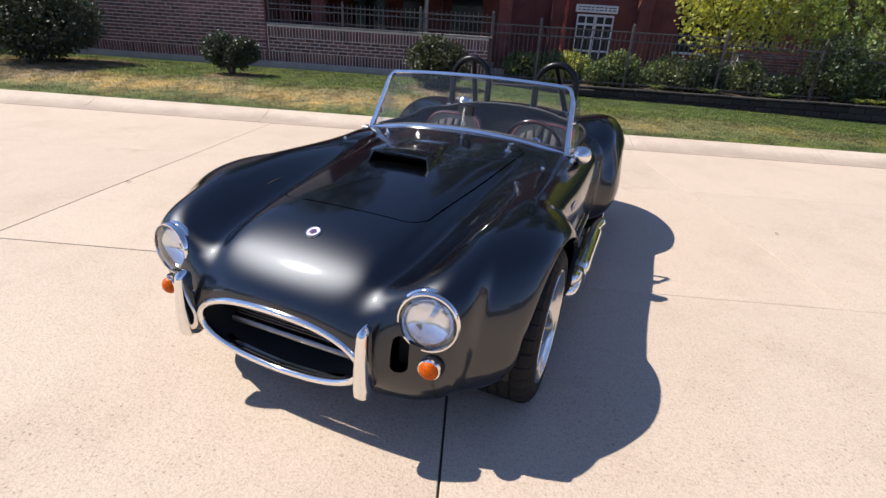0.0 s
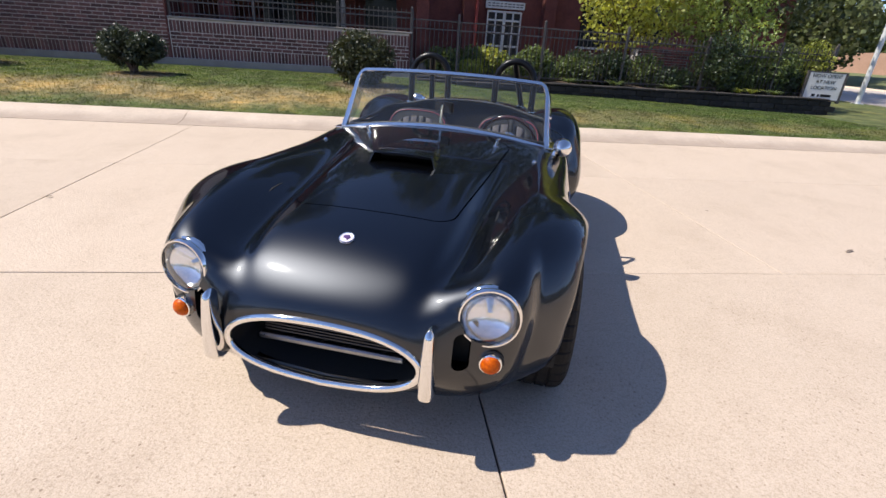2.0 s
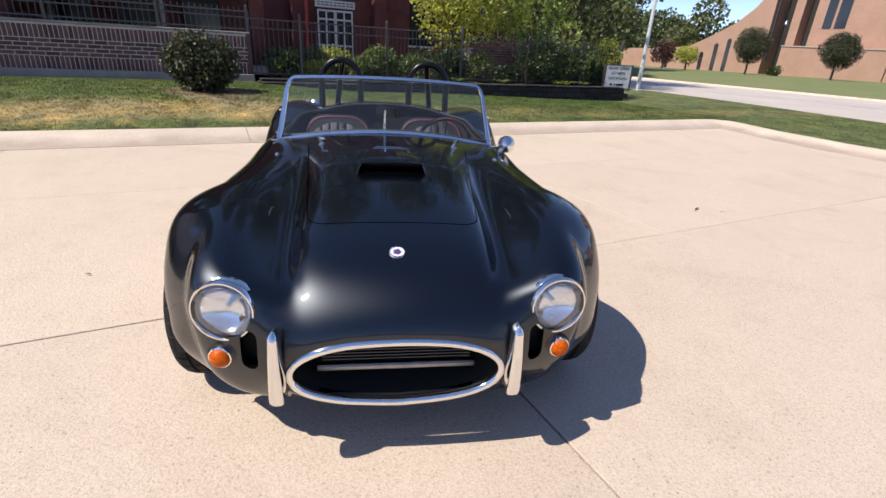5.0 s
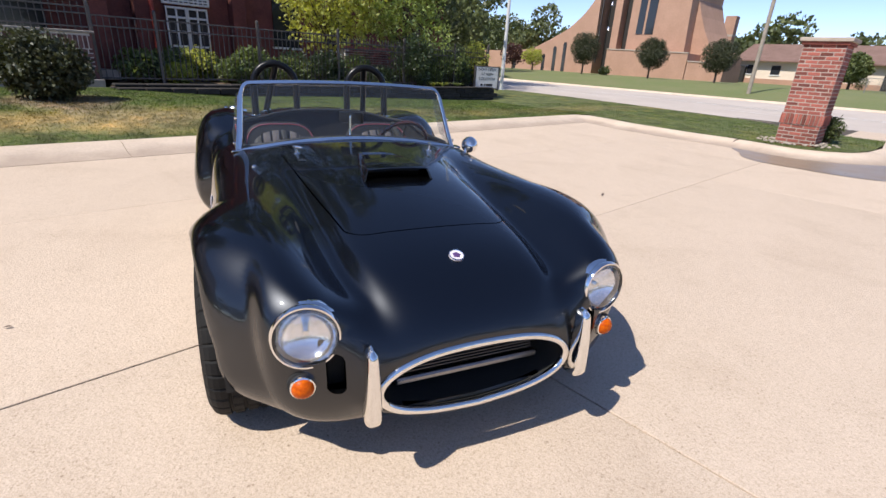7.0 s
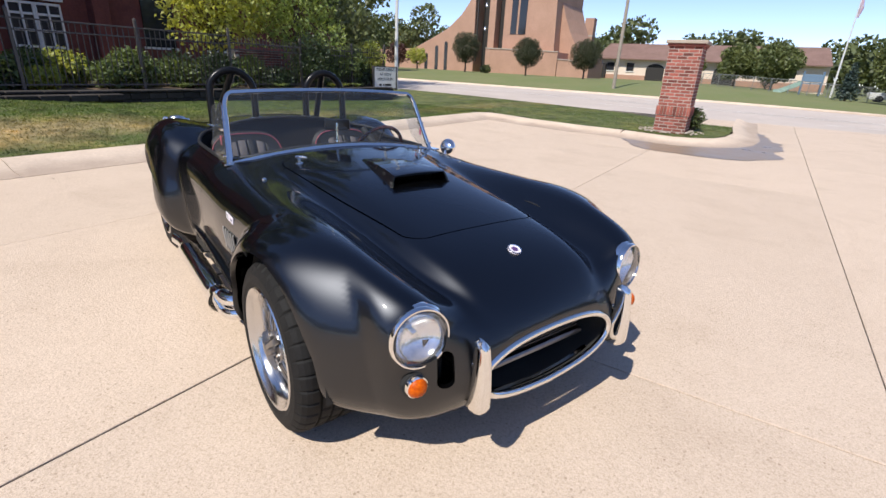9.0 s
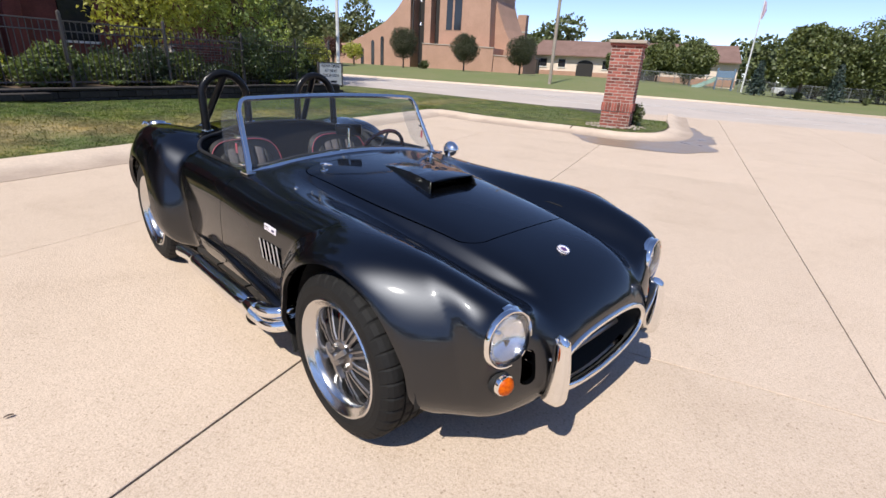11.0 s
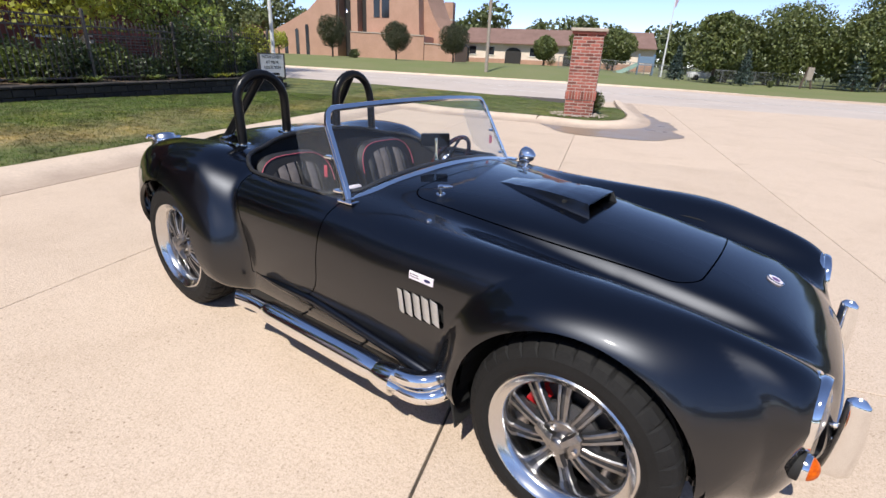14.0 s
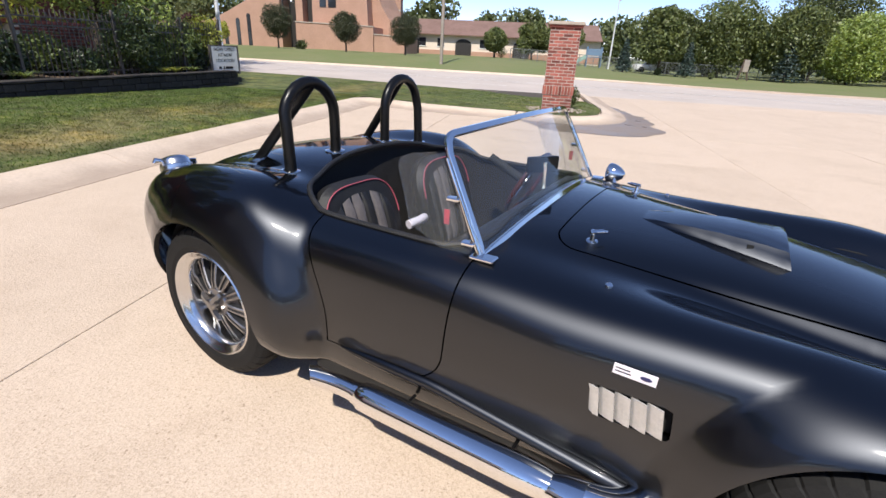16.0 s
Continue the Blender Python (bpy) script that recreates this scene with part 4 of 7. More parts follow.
# wheel arches flare out towards their lips
waist = np.clip((np.abs(skin[..., 0]) - 0.66) / 0.16, 0, 1) * ease(0.30, 0.45, skin[..., 2]) * (1 - ease(0.60, 0.80, skin[..., 2]))
for y0, y1, y2, y3, deep in ((-0.60, -0.42, 0.20, 0.82, 0.030),):
    skin[..., 0] -= np.sign(skin[..., 0]) * waist * deep * ease(y0, y1, skin[..., 1]) * (1 - ease(y2, y3, skin[..., 1]))
for cy, cz, r, wide, most, crisp in ((-0.028, 0.318, 0.376, 0.125, 0.066, 0.72), (2.283, 0.350, 0.388, 0.15, 0.016, 0.0)):
    off = np.hypot(skin[..., 1] - cy, skin[..., 2] - cz) - r
    near = np.clip(1 - off / wide, 0, 1)
    swell = crisp * np.sin(math.pi / 2 * near) + (1 - crisp) * near ** 2 * (3 - 2 * near)
    swell = swell * np.clip((np.abs(skin[..., 0]) - 0.6) / 0.12, 0, 1) * (off > -0.2)
    groove = 0.20 * most * np.exp(-((off - wide - 0.02) / 0.05) ** 2) * np.clip(2.2 * (cy - skin[..., 1]) / r - 0.9, 0, 1)
    groove = groove * np.clip((np.abs(skin[..., 0]) - 0.6) / 0.12, 0, 1) * ease(0.25, 0.38, skin[..., 2]) * (crisp > 0)
    skin[..., 0] += np.sign(skin[..., 0]) * (most * swell - groove)
# the rear fenders' leading edge sweeps forward below the shoulder
def fender_lead(z):
    return 0.145 * (1 - ease(0.48, 0.93, z)) * (0.55 + 0.45 * ease(0.15, 0.45, z))


side = np.clip((np.abs(skin[..., 0]) - 0.62) / 0.12, 0, 1)
skin[..., 1] -= side * fender_lead(skin[..., 2]) * ease(1.42, 1.82, skin[..., 1]) * (1 - ease(1.90, 2.36, skin[..., 1]))
# the fender tips reach forward round the headlights
off = np.hypot(np.abs(skin[..., 0]) - 0.558, skin[..., 2] - 0.549)
side = np.clip(0.45 + (0.55 * (np.abs(skin[..., 0]) - 0.558) + 0.85 * (skin[..., 2] - 0.549)) / np.maximum(off, 0.05), 0, 1)
skin[..., 1] -= np.where(skin[..., 1] < 0, 0.040 * side * (1 - ease(0.10, 0.30, off)), 0)
d_across, d_along = np.gradient(skin, axis=0), np.gradient(skin, axis=1)
skin_normal = np.cross(d_along, d_across)
skin_normal /= np.linalg.norm(skin_normal, axis=2, keepdims=True) + 1e-12
if skin_normal[ACROSS // 2, ALONG // 2, 2] < 0:
    skin_normal = -skin_normal


def on_skin(x, y=None, z=None, weight=(1, 1, 1)):
    """The body's point nearest to the wanted one, and its normal; None leaves a coordinate open."""
    want = [x, y, z]
    d = sum(w * (skin[..., i] - c) ** 2 for i, (c, w) in enumerate(zip(want, weight)) if c is not None)
    if z is None:
        d = d + (skin_normal[..., 2] < 0) * 10
    i, j = np.unravel_index(np.argmin(d), d.shape)
    return Vector(skin[i, j]), Vector(skin_normal[i, j])


def rounded(a, b, ha, hb, r):
    """Signed distance to a rounded rectangle."""
    qa, qb = np.abs(a) - ha + r, np.abs(b) - hb + r
    return np.hypot(np.maximum(qa, 0), np.maximum(qb, 0)) + np.minimum(np.maximum(qa, qb), 0) - r


def f_hood(x, y, z):
    wide = 0.335 + 0.130 * (y + 0.25) / 1.18
    bow = 0.014 * (x / 0.3) ** 2
    f = rounded(x * 0.39 / wide, y - 0.340 - bow * (y < 0.3), 0.39, 0.590, 0.09)
    return np.where(z > 0.45, f, 1.0)


def f_cockpit(x, y, z):
    rear = 2.07 - 0.16 * (np.abs(x) / 0.66) ** 2.2
    f = rounded(x, (y - 1.12) / (rear - 1.12) * 0.9 - 0.45, 0.672, 0.45, 0.16)
    return np.where(z > 0.55, f, 1.0)


def f_door(x, y, z):
    f = rounded(y - 1.445 - 0.08 * (0.7 - z), z - 0.765, 0.335, 0.39, 0.14)
    f = np.maximum(f, y - 1.775 + 0.95 * fender_lead(z))
    return np.where(np.abs(x) > 0.6, f, 1.0)


def f_front_arch(x, y, z):
    f = np.hypot(y + 0.028, z - 0.318) - 0.376
    f = np.where(z < 0.318, np.abs(y + 0.028) - 0.376 - 0.30 * (0.318 - z) * (y < 0), f)
    return np.where(np.abs(x) > 0.60, f, 1.0)


def f_rear_arch(x, y, z):
    f = np.hypot(y - 2.283, z - 0.350) - 0.388
    f = np.where(z < 0.350, np.abs(y - 2.283) - 0.388, f)
    return np.where(np.abs(x) > 0.48, f, 1.0)


def f_vent(x, y, z):
    lean = 0.10 * (z - 0.560)
    return np.where(np.abs(x) > 0.7, rounded(y - 0.548 - lean, z - 0.560, 0.105, 0.048, 0.015), 1.0)


def f_lamp(x, y, z):
    return np.where((y < -0.35) & (np.abs(x) > 0.4), np.hypot(np.abs(x) - 0.558, z - 0.549) - 0.088, 1.0)


def f_slot(x, y, z):
    """Upright bracket slots beside the indicators."""
    return np.where((y < -0.4) & (np.abs(x) > 0.3), rounded(np.abs(x) - 0.482, z - 0.425, 0.028, 0.068, 0.027), 1.0)


def f_shadow_slit(x, y, z):
    """Unseen slit added under the nose behind the chrome trim for a gap in its shadow."""
    return np.where(z < 0.28, rounded(x, y + 0.640, 0.27, 0.024, 0.02), 1.0)


def clip(points, normals, faces, f):
    """Keeps the part of the faces where f is positive, with clean cut edges."""
    value = f(points[:, 0], points[:, 1], points[:, 2])
    points, normals, value = list(points), list(normals), list(value)
    made, out = {}, []
    for face in faces:
        signs = [value[i] > 0 for i in face]
        if all(signs):
            out.append(face)
            continue
        if not any(signs):
            continue
        poly = []
        for a, b in zip(face, face[1:] + face[:1]):
            if value[a] > 0:
                poly.append(a)
            if (value[a] > 0) != (value[b] > 0):
                key = (min(a, b), max(a, b))
                if key not in made:
                    k = value[a] / (value[a] - value[b])
                    for _ in range(3):
                        p = points[a] + k * (points[b] - points[a])
                        v = float(f(p[0:1], p[1:2], p[2:3])[0])
                        if abs(v) > 0.2:
                            break
                        k = min(1, max(0, k + v / (value[a] - value[b] + 1e-12)))
                    n = normals[a] + k * (normals[b] - normals[a])
                    points.append(points[a] + k * (points[b] - points[a]))
                    normals.append(n / (np.linalg.norm(n) + 1e-12))
                    value.append(0.0)
                    made[key] = len(points) - 1
                poly.append(made[key])
        poly = list(dict.fromkeys(poly))
        if len(poly) > 2:
            out.append(poly)
    return np.array(points), np.array(normals), out


grid_faces = []
for i in range(ACROSS - 1):
    for j in range(ALONG - 1):
        grid_faces.append([i * ALONG + j, i * ALONG + j + 1, (i + 1) * ALONG + j + 1, (i + 1) * ALONG + j])
p0 = skin.reshape(-1, 3)
# orientation: faces look outwards
a, b, c, d = (p0[k] for k in grid_faces[(ACROSS // 2) * (ALONG - 1) + ALONG // 2])
if np.dot(np.cross(b - a, d - a), skin_normal[ACROSS // 2, ALONG // 2]) < 0:
    grid_faces = [f[::-1] for f in grid_faces]
GAP = 0.0028


def panel(name, tests, mat, parent, label="", lip=0.014):
    """A piece of the body's skin between the given limits, with its edges folded in."""
    points, normals, faces = p0, skin_normal.reshape(-1, 3), grid_faces
    for test in tests:
        points, normals, faces = clip(points, normals, faces, test)
    used = sorted({i for f in faces for i in f})
    index = {old: k for k, old in enumerate(used)}
    points, normals = points[used], normals[used]
    faces = [[index[i] for i in f] for f in faces]
    edge_use = {}
    for f in faces:
        for a, b in zip(f, f[1:] + f[:1]):
            key = (min(a, b), max(a, b))
            edge_use[key] = None if key in edge_use else (a, b)
    rim = [e for e in edge_use.values() if e]
    fold = {}
    verts = [tuple(p) for p in points]
    for e in rim:
        for i in e:
            if i not in fold:
                fold[i] = len(verts)
                verts.append(tuple(points[i] - lip * normals[i]))
    n_skin = len(faces)
    faces = faces + [[b, a, fold[a], fold[b]] for a, b in rim]
    ob = mesh_object(name, verts, faces, mat, parent, label, smooth=True)
    me = ob.data
    loop_normals = []
    for k, poly in enumerate(me.polygons):
        for i in poly.vertices:
            loop_normals.append(tuple(normals[i]) if k < n_skin else tuple(poly.normal))
    me.normals_split_custom_set(loop_normals)
    return ob


body = panel("body", [lambda x, y, z: f_hood(x, y, z) - GAP, lambda x, y, z: f_door(x, y, z) - GAP, f_cockpit, f_front_arch, f_rear_arch, f_vent, f_lamp, f_slot, f_shadow_slit], CAR_PAINT, car,
             "glossy black rounded bodywork", lip=0.02)
bonnet = panel("hood", [lambda x, y, z: -f_hood(x, y, z) - GAP], CAR_PAINT, car)
for s in (-1, 1):
    panel("door", [lambda x, y, z: -f_door(x, y, z) - GAP, f_cockpit, lambda x, y, z: s * x], CAR_PAINT, car)


# mouth: chrome rim, dark duct, slats
rim_line = skin[:, 0]
part("grille_surround", sweep([tuple(p) for p in rim_line[:-1]], 0.0145, 10, closed=True), CHROME, car, "polished chrome oval trim", smooth=True)
verts, faces, n = [], [], len(rim_line) - 1
for depth, scale in ((0.0, 1.0), (0.024, 0.985), (0.046, 0.985), (0.34, 0.95)):
    verts += [(p[0] * scale, p[1] + depth, 0.347 + (p[2] - 0.347) * scale) for p in rim_line[:-1]]
for k in range(3):
    faces += [(k * n + i, k * n + (i + 1) % n, (k + 1) * n + (i + 1) % n, (k + 1) * n + i) for i in range(n)]
faces.append(tuple(3 * n + i for i in range(n)))
# matching slit added in the duct's floor behind the chrome trim, to let sun through
faces = [f for f in faces if not (n <= min(f) < 2 * n and max(f) >= 2 * n and len(f) == 4 and all(abs(verts[i][0]) < 0.27 and verts[i][2] < 0.30 for i in f))]
mesh_object("air_duct", verts, faces, MATT_BLACK, car, smooth=True)
grille = part("oil_cooler", box((0.52, 0.05, 0.10), (0, -0.56, 0.385), bevel=0.005), MATT_BLACK, car, "black oil cooler with thin fins")
for k in range(7):
    part("slat", box((0.52, 0.014, 0.005), (0, -0.596, 0.346 + 0.0125 * k), bevel=0.001), GUNMETAL, grille)
part("cross_bar", box((0.56, 0.03, 0.024), (0, -0.605, 0.320), bevel=0.006), SPOKE_METAL, car, "grey metal cross bar in the nose")
part("radiator", box((0.56, 0.03, 0.22), (0, -0.40, 0.345)), MATT_BLACK, car)

# front overriders: upright chrome blades on short tubes
for s in (-1, 1):
    bm = bmesh.new()
    rings = []
    for k in range(21):
        t = k / 20
        z = 0.259 + 0.279 * t
        end = math.sqrt(max(0.04, 1 - max(0, 0.10 - t) ** 2 / 0.0105)) * math.sqrt(max(0.03, 1 - max(0, t - 0.92) ** 2 / 0.0066))
        w = 0.0295 * (1 - 0.44 * t) * end
        deep = 0.043 * (1 - 0.30 * t) * (0.35 + 0.65 * end)
        y = -0.716 + 0.006 * t - 0.010 * math.sin(math.pi * t) + 0.018 * max(0, 0.12 - t) / 0.12
        ring = []
        for q in range(20):
            a = 2 * math.pi * q / 20
            c, d = math.cos(a), math.sin(a)
            ring.append(bm.verts.new((w * math.copysign(abs(c) ** 0.6, c), y + deep * math.copysign(abs(d) ** 0.8, d), z)))
        rings.append(ring)
    for r0, r1 in zip(rings, rings[1:]):
        for q in range(20):
            bm.faces.new((r0[q], r0[(q + 1) % 20], r1[(q + 1) % 20], r1[q]))
    bm.faces.new(rings[0][::-1])
    bm.faces.new(rings[-1])
    over = part("overrider", bm, CHROME, car, "upright chrome bumper overrider", smooth=True, m=pose(s * 0.388, 0.0, 0.0))
    for z in (0.385, 0.430):
        part("mount", sweep([(0, -0.735, z), (0, -0.58, z)], 0.009, 10), CHROME, over, smooth=True)

# headlights, indicators
for s in (-1, 1):
    m = pose(s * 0.558, -0.600, 0.549, 90 - 3, 0, s * 7)
    lamp = part("headlight", lathe([(0.100, -0.12), (0.109, -0.055), (0.111, -0.020), (0.110, -0.010), (0.105, -0.005), (0.104, -0.003), (0.106, 0.002), (0.105, 0.012), (0.101, 0.020), (0.096, 0.020), (0.094, 0.012)], 64), CHROME, car, "round headlight with chrome rim", smooth=True, m=m)
    part("reflector", lathe([(0.097, 0.010), (0.092, -0.006), (0.076, -0.026), (0.050, -0.042), (0.02, -0.050), (0.0, -0.051)], 48), REFLECTOR, lamp, smooth=True)
    part("bulb_cap", lathe([(0.0, -0.016), (0.009, -0.019), (0.011, -0.024), (0.011, -0.050)], 20), CHROME, lamp, smooth=True)
    part("lens", lathe([(0.0, 0.034), (0.03, 0.0325), (0.06, 0.027), (0.083, 0.018), (0.095, 0.011)], 48), LENS_GLASS, lamp, "clear domed glass lens", smooth=True)
    p, n = on_skin(s * 0.562, -0.585, 0.392)
    m = Matrix.Translation(p) @ (Vector((s * 0.12, -1, 0.0)).to_track_quat("Z", "Y").to_matrix().to_4x4())
    flash = part("indicator", lathe([(0.040, -0.06), (0.040, 0.012), (0.038, 0.020), (0.034, 0.022)], 32), CHROME, car, "round amber indicator with chrome ring", smooth=True, m=m)
    part("gasket", lathe([(0.046, -0.06), (0.046, 0.004), (0.040, 0.006)], 32), MATT_BLACK, flash, smooth=True)
    part("lens", lathe([(0.035, 0.018), (0.033, 0.026), (0.025, 0.036), (0.013, 0.043), (0.0, 0.045)], 32), AMBER, flash, "amber domed lens", smooth=True)

    part("slot_backing", box((0.08, 0.004, 0.17), (s * 0.482, -0.575, 0.425)), MATT_BLACK, car)

# nose badge
p, n = on_skin(0.0, -0.435)
m = Matrix.Translation(p) @ n.to_track_quat("Z", "Y").to_matrix().to_4x4()
badge = part("badge", lathe([(0.028, -0.006), (0.028, 0.004), (0.026, 0.006), (0.024, 0.005), (0.0, 0.006)], 36), PLASTIC_WHITE, car, "round white enamel badge", smooth=True, m=m)
part("emblem", lathe([(0.0, 0.0085), (0.012, 0.008), (0.016, 0.0065)], 5), material("blue_enamel", (0.10, 0.05, 0.16), 0.3), badge, "dark star shape")
part("rim", lathe([(0.028, 0.0045), (0.0285, 0.007), (0.026, 0.0075), (0.025, 0.006)], 36), CHROME, badge, smooth=True)

# hood scoop
def skin_height(x, y):
    return on_skin(x, y)[0].z


bm = bmesh.new()
rings = []
for k in range(19):
    t = k / 18
    y = 0.218 + 0.50 * t
    base = 0.172 - 0.085 * t ** 1.2
    top = base * (0.90 - 0.12 * t)
    high = 0.050 * (1 - t ** 1.6) + 0.001
    if k == 0:
        y0, z0 = y, skin_height(0, y)
    ring = []
    for q in range(21):
        a = -1 + 2 * q / 20
        if abs(a) > 0.72:
            f = (1 - abs(a)) / 0.28
            x = math.copysign(base + (top - base) * math.sin(f * math.pi / 2) ** 1.0, a)
            h = high * (1 - math.cos(f * math.pi / 2)) ** 0.75
        else:
            x, h = top * a / 0.72 * 0.98, high * (1 + 0.04 * (1 - (a / 0.72) ** 2))
        lean = 0.018 * (h / 0.050) if k == 0 else 0.0
        zb = skin_height(x, y)
        ring.append(bm.verts.new((x, y + lean, zb + h - 0.003)))
    rings.append(ring)
for r0, r1 in zip(rings, rings[1:]):
    for q in range(20):
        bm.faces.new((r0[q], r0[q + 1], r1[q + 1], r1[q]))
inner = [bm.verts.new((v.co.x * 0.955, v.co.y + 0.002, v.co.z - 0.007 * (0.2 < q / 20 < 0.8) - 0.002)) for q, v in enumerate(rings[0])]
deep = [bm.verts.new((v.co.x * 0.93, v.co.y + 0.14, v.co.z - 0.012)) for v in inner]
for q in range(20):
    bm.faces.new((inner[q], inner[q + 1], rings[0][q + 1], rings[0][q]))
    bm.faces.new((deep[q], deep[q + 1], inner[q + 1], inner[q]))
scoop = part("hood_scoop", bm, CAR_PAINT, bonnet, "black forward-facing air scoop", smooth=True)
part("scoop_throat", box((0.28, 0.02, 0.05), (0, 0.345, z0 + 0.018)), MATT_BLACK, bonnet)

# hood latches
for s in (-1, 1):
    p, n = on_skin(s * 0.385, 0.815)
    m = Matrix.Translation(p) @ n.to_track_quat("Z", "Y").to_matrix().to_4x4()
    latch = part("hood_latch", lathe([(0.020, -0.004), (0.020, 0.003), (0.010, 0.006), (0.008, 0.030), (0.011, 0.034), (0.011, 0.042), (0.0, 0.044)], 20), CHROME, car, "chrome turn handle", smooth=True, m=m)
    part("handle", sweep([(-0.012, -0.004, 0.037), (0.0, 0, 0.037), (0.03, 0.008, 0.036), (0.048, 0.012, 0.034)], [0.007, 0.009, 0.008, 0.004], 10), CHROME, latch, smooth=True)
    p, n = on_skin(s * 0.60, 0.70)
    part("jet", lathe([(0.012, -0.003), (0.011, 0.006), (0.005, 0.012), (0.0, 0.013)], 14), CHROME, car, "small chrome knob", smooth=True, m=Matrix.Translation(p) @ n.to_track_quat("Z", "Y").to_matrix().to_4x4())

# side vents and name plates
for s in (-1, 1):
    p, n = on_skin(s * 0.83, 0.548, 0.560)
    vent = part("side_vent", box((0.004, 0.21, 0.096), (p.x - s * 0.040, 0.548, 0.560)), MATT_BLACK, car, "side air vent with upright metal louvres")
    for k in range(5):
        y = 0.465 + 0.041 * k
        bm = bmesh.new()
        prof = [(0.005, -0.002), (0.001, 0.014), (-0.005, 0.030), (-0.010, 0.040), (-0.012, 0.039), (-0.004, 0.014), (0.002, -0.003)]
        lo = [bm.verts.new((p.x + s * a, y + b - 0.006, 0.515)) for a, b in prof]
        hi = [bm.verts.new((p.x + s * (a + 0.004), y + b + 0.006, 0.605)) for a, b in prof]
        for q in range(len(prof)):
            bm.faces.new((lo[q], lo[(q + 1) % 7], hi[(q + 1) % 7], hi[q]))
        bm.faces.new(lo)
        bm.faces.new(hi[::-1])
        part("louvre", bm, SATIN_ALLOY, vent, "satin metal louvre", smooth=False)
    p, n = on_skin(s * 0.83, 0.553, 0.674)
    m = Matrix.Translation(p) @ pose(0, 0, 0, 90, 0, 90 * s) @ pose(0, 0, 0, -4, 0, -1.5)
    plate = part("name_plate", box((0.108, 0.030, 0.004), (0, 0, 0.002), bevel=0.001), PLASTIC_WHITE, car, "small white enamel plate with bars and an oval sign", m=m)
    part("bar", box((0.036, 0.002, 0.0016), (-0.030, 0.005, 0.0045)), MATT_BLACK, plate)
    part("bar", box((0.040, 0.002, 0.0016), (-0.028, -0.004, 0.0045)), MATT_BLACK, plate)
    part("sign_shape", lathe([(0.0, 0.0055), (0.016, 0.005), (0.018, 0.003)], 20), material("dark_blue_enamel", (0.03, 0.03, 0.10), 0.3), plate, m=pose(0.028, -0.001, 0) @ Matrix.Diagonal((0.85, 0.34, 1, 1)))


# windscreen
def screen(x, z):
    return Vector((x, 1.085 + (z - 0.81) * 0.57 - 0.075 * (1 - (x / 0.66) ** 2), z))


def screen_edge(grow=0.0):
    """The outline: rounded upper corners, bowed lower edge."""
    pts = []
    low = lambda x: 0.812 + 0.070 * (1 - (x / 0.655) ** 2)
    top = lambda x: 1.168 + 0.022 * (1 - (x / 0.61) ** 2)
    wl, wt = 0.655 + grow, 0.615 + grow
    for k in range(25):
        x = -wl + 2 * wl * k / 24
        pts.append((x, low(x) - grow))
    corner = 0.055
    right = []
    for k in range(7):
        t = k / 6
        z = low(wl) + 0.03 + (top(wt) - corner - low(wl) - 0.03) * t
        right.append((wl + (wt - wl) * (z - 0.812) / 0.356, z + grow * t))
    for k in range(1, 7):
        a = math.pi / 2 * k / 6
        right.append((wt - corner + corner * math.cos(a), top(wt - corner) - corner + corner * math.sin(a) + grow))
    pts += right
    for k in range(1, 21):
        x = (wt - corner) * (1 - k / 10)
        pts.append((x, top(x) + grow))
    pts += [(-x, z) for x, z in right[-2::-1]]
    return pts


outline = screen_edge()
bm = bmesh.new()
loop = [screen(x, z) for x, z in outline]
rings = []
for k, p in enumerate(loop):
    along = (loop[(k + 1) % len(loop)] - loop[k - 1]).normalized()
    out = Vector((0.25 * p.x, -1, 0.57)).normalized()
    side = along.cross(out).normalized()
    rings.append([bm.verts.new(p + a * side + b * out) for a, b in ((-0.0125, 0.002), (-0.009, 0.007), (0.009, 0.007), (0.0125, 0.002), (0.0125, -0.010), (-0.0125, -0.010))])
for k in range(len(rings)):
    r0, r1 = rings[k], rings[(k + 1) % len(rings)]
    for q in range(6):
        bm.faces.new((r0[q], r0[(q + 1) % 6], r1[(q + 1) % 6], r1[q]))
frame_part = part("windscreen_frame", bm, CHROME, car, "polished chrome windscreen frame", smooth=True)
bm = bmesh.new()
rows_up = 9
grid = []
low_pts, n_low = outline[:25], 25
for j in range(rows_up):
    t = j / (rows_up - 1)
    line = []
    for k in range(n_low):
        x0, zl = low_pts[k]
        x = x0 * (1 - 0.065 * t)
        zt = 1.160 + 0.022 * (1 - (x / 0.61) ** 2) - 0.035 * max(0, (abs(x) - 0.56) / 0.055) ** 2
        line.append(bm.verts.new(screen(x, zl + (zt - zl) * t)))
    grid.append(line)
for j in range(rows_up - 1):
    for k in range(n_low - 1):
        bm.faces.new((grid[j][k], grid[j][k + 1], grid[j + 1][k + 1], grid[j + 1][k]))
pane = part("windscreen_glass", bm, GLASS, car, "clear curved windscreen", smooth=True)
pane.visible_shadow = False
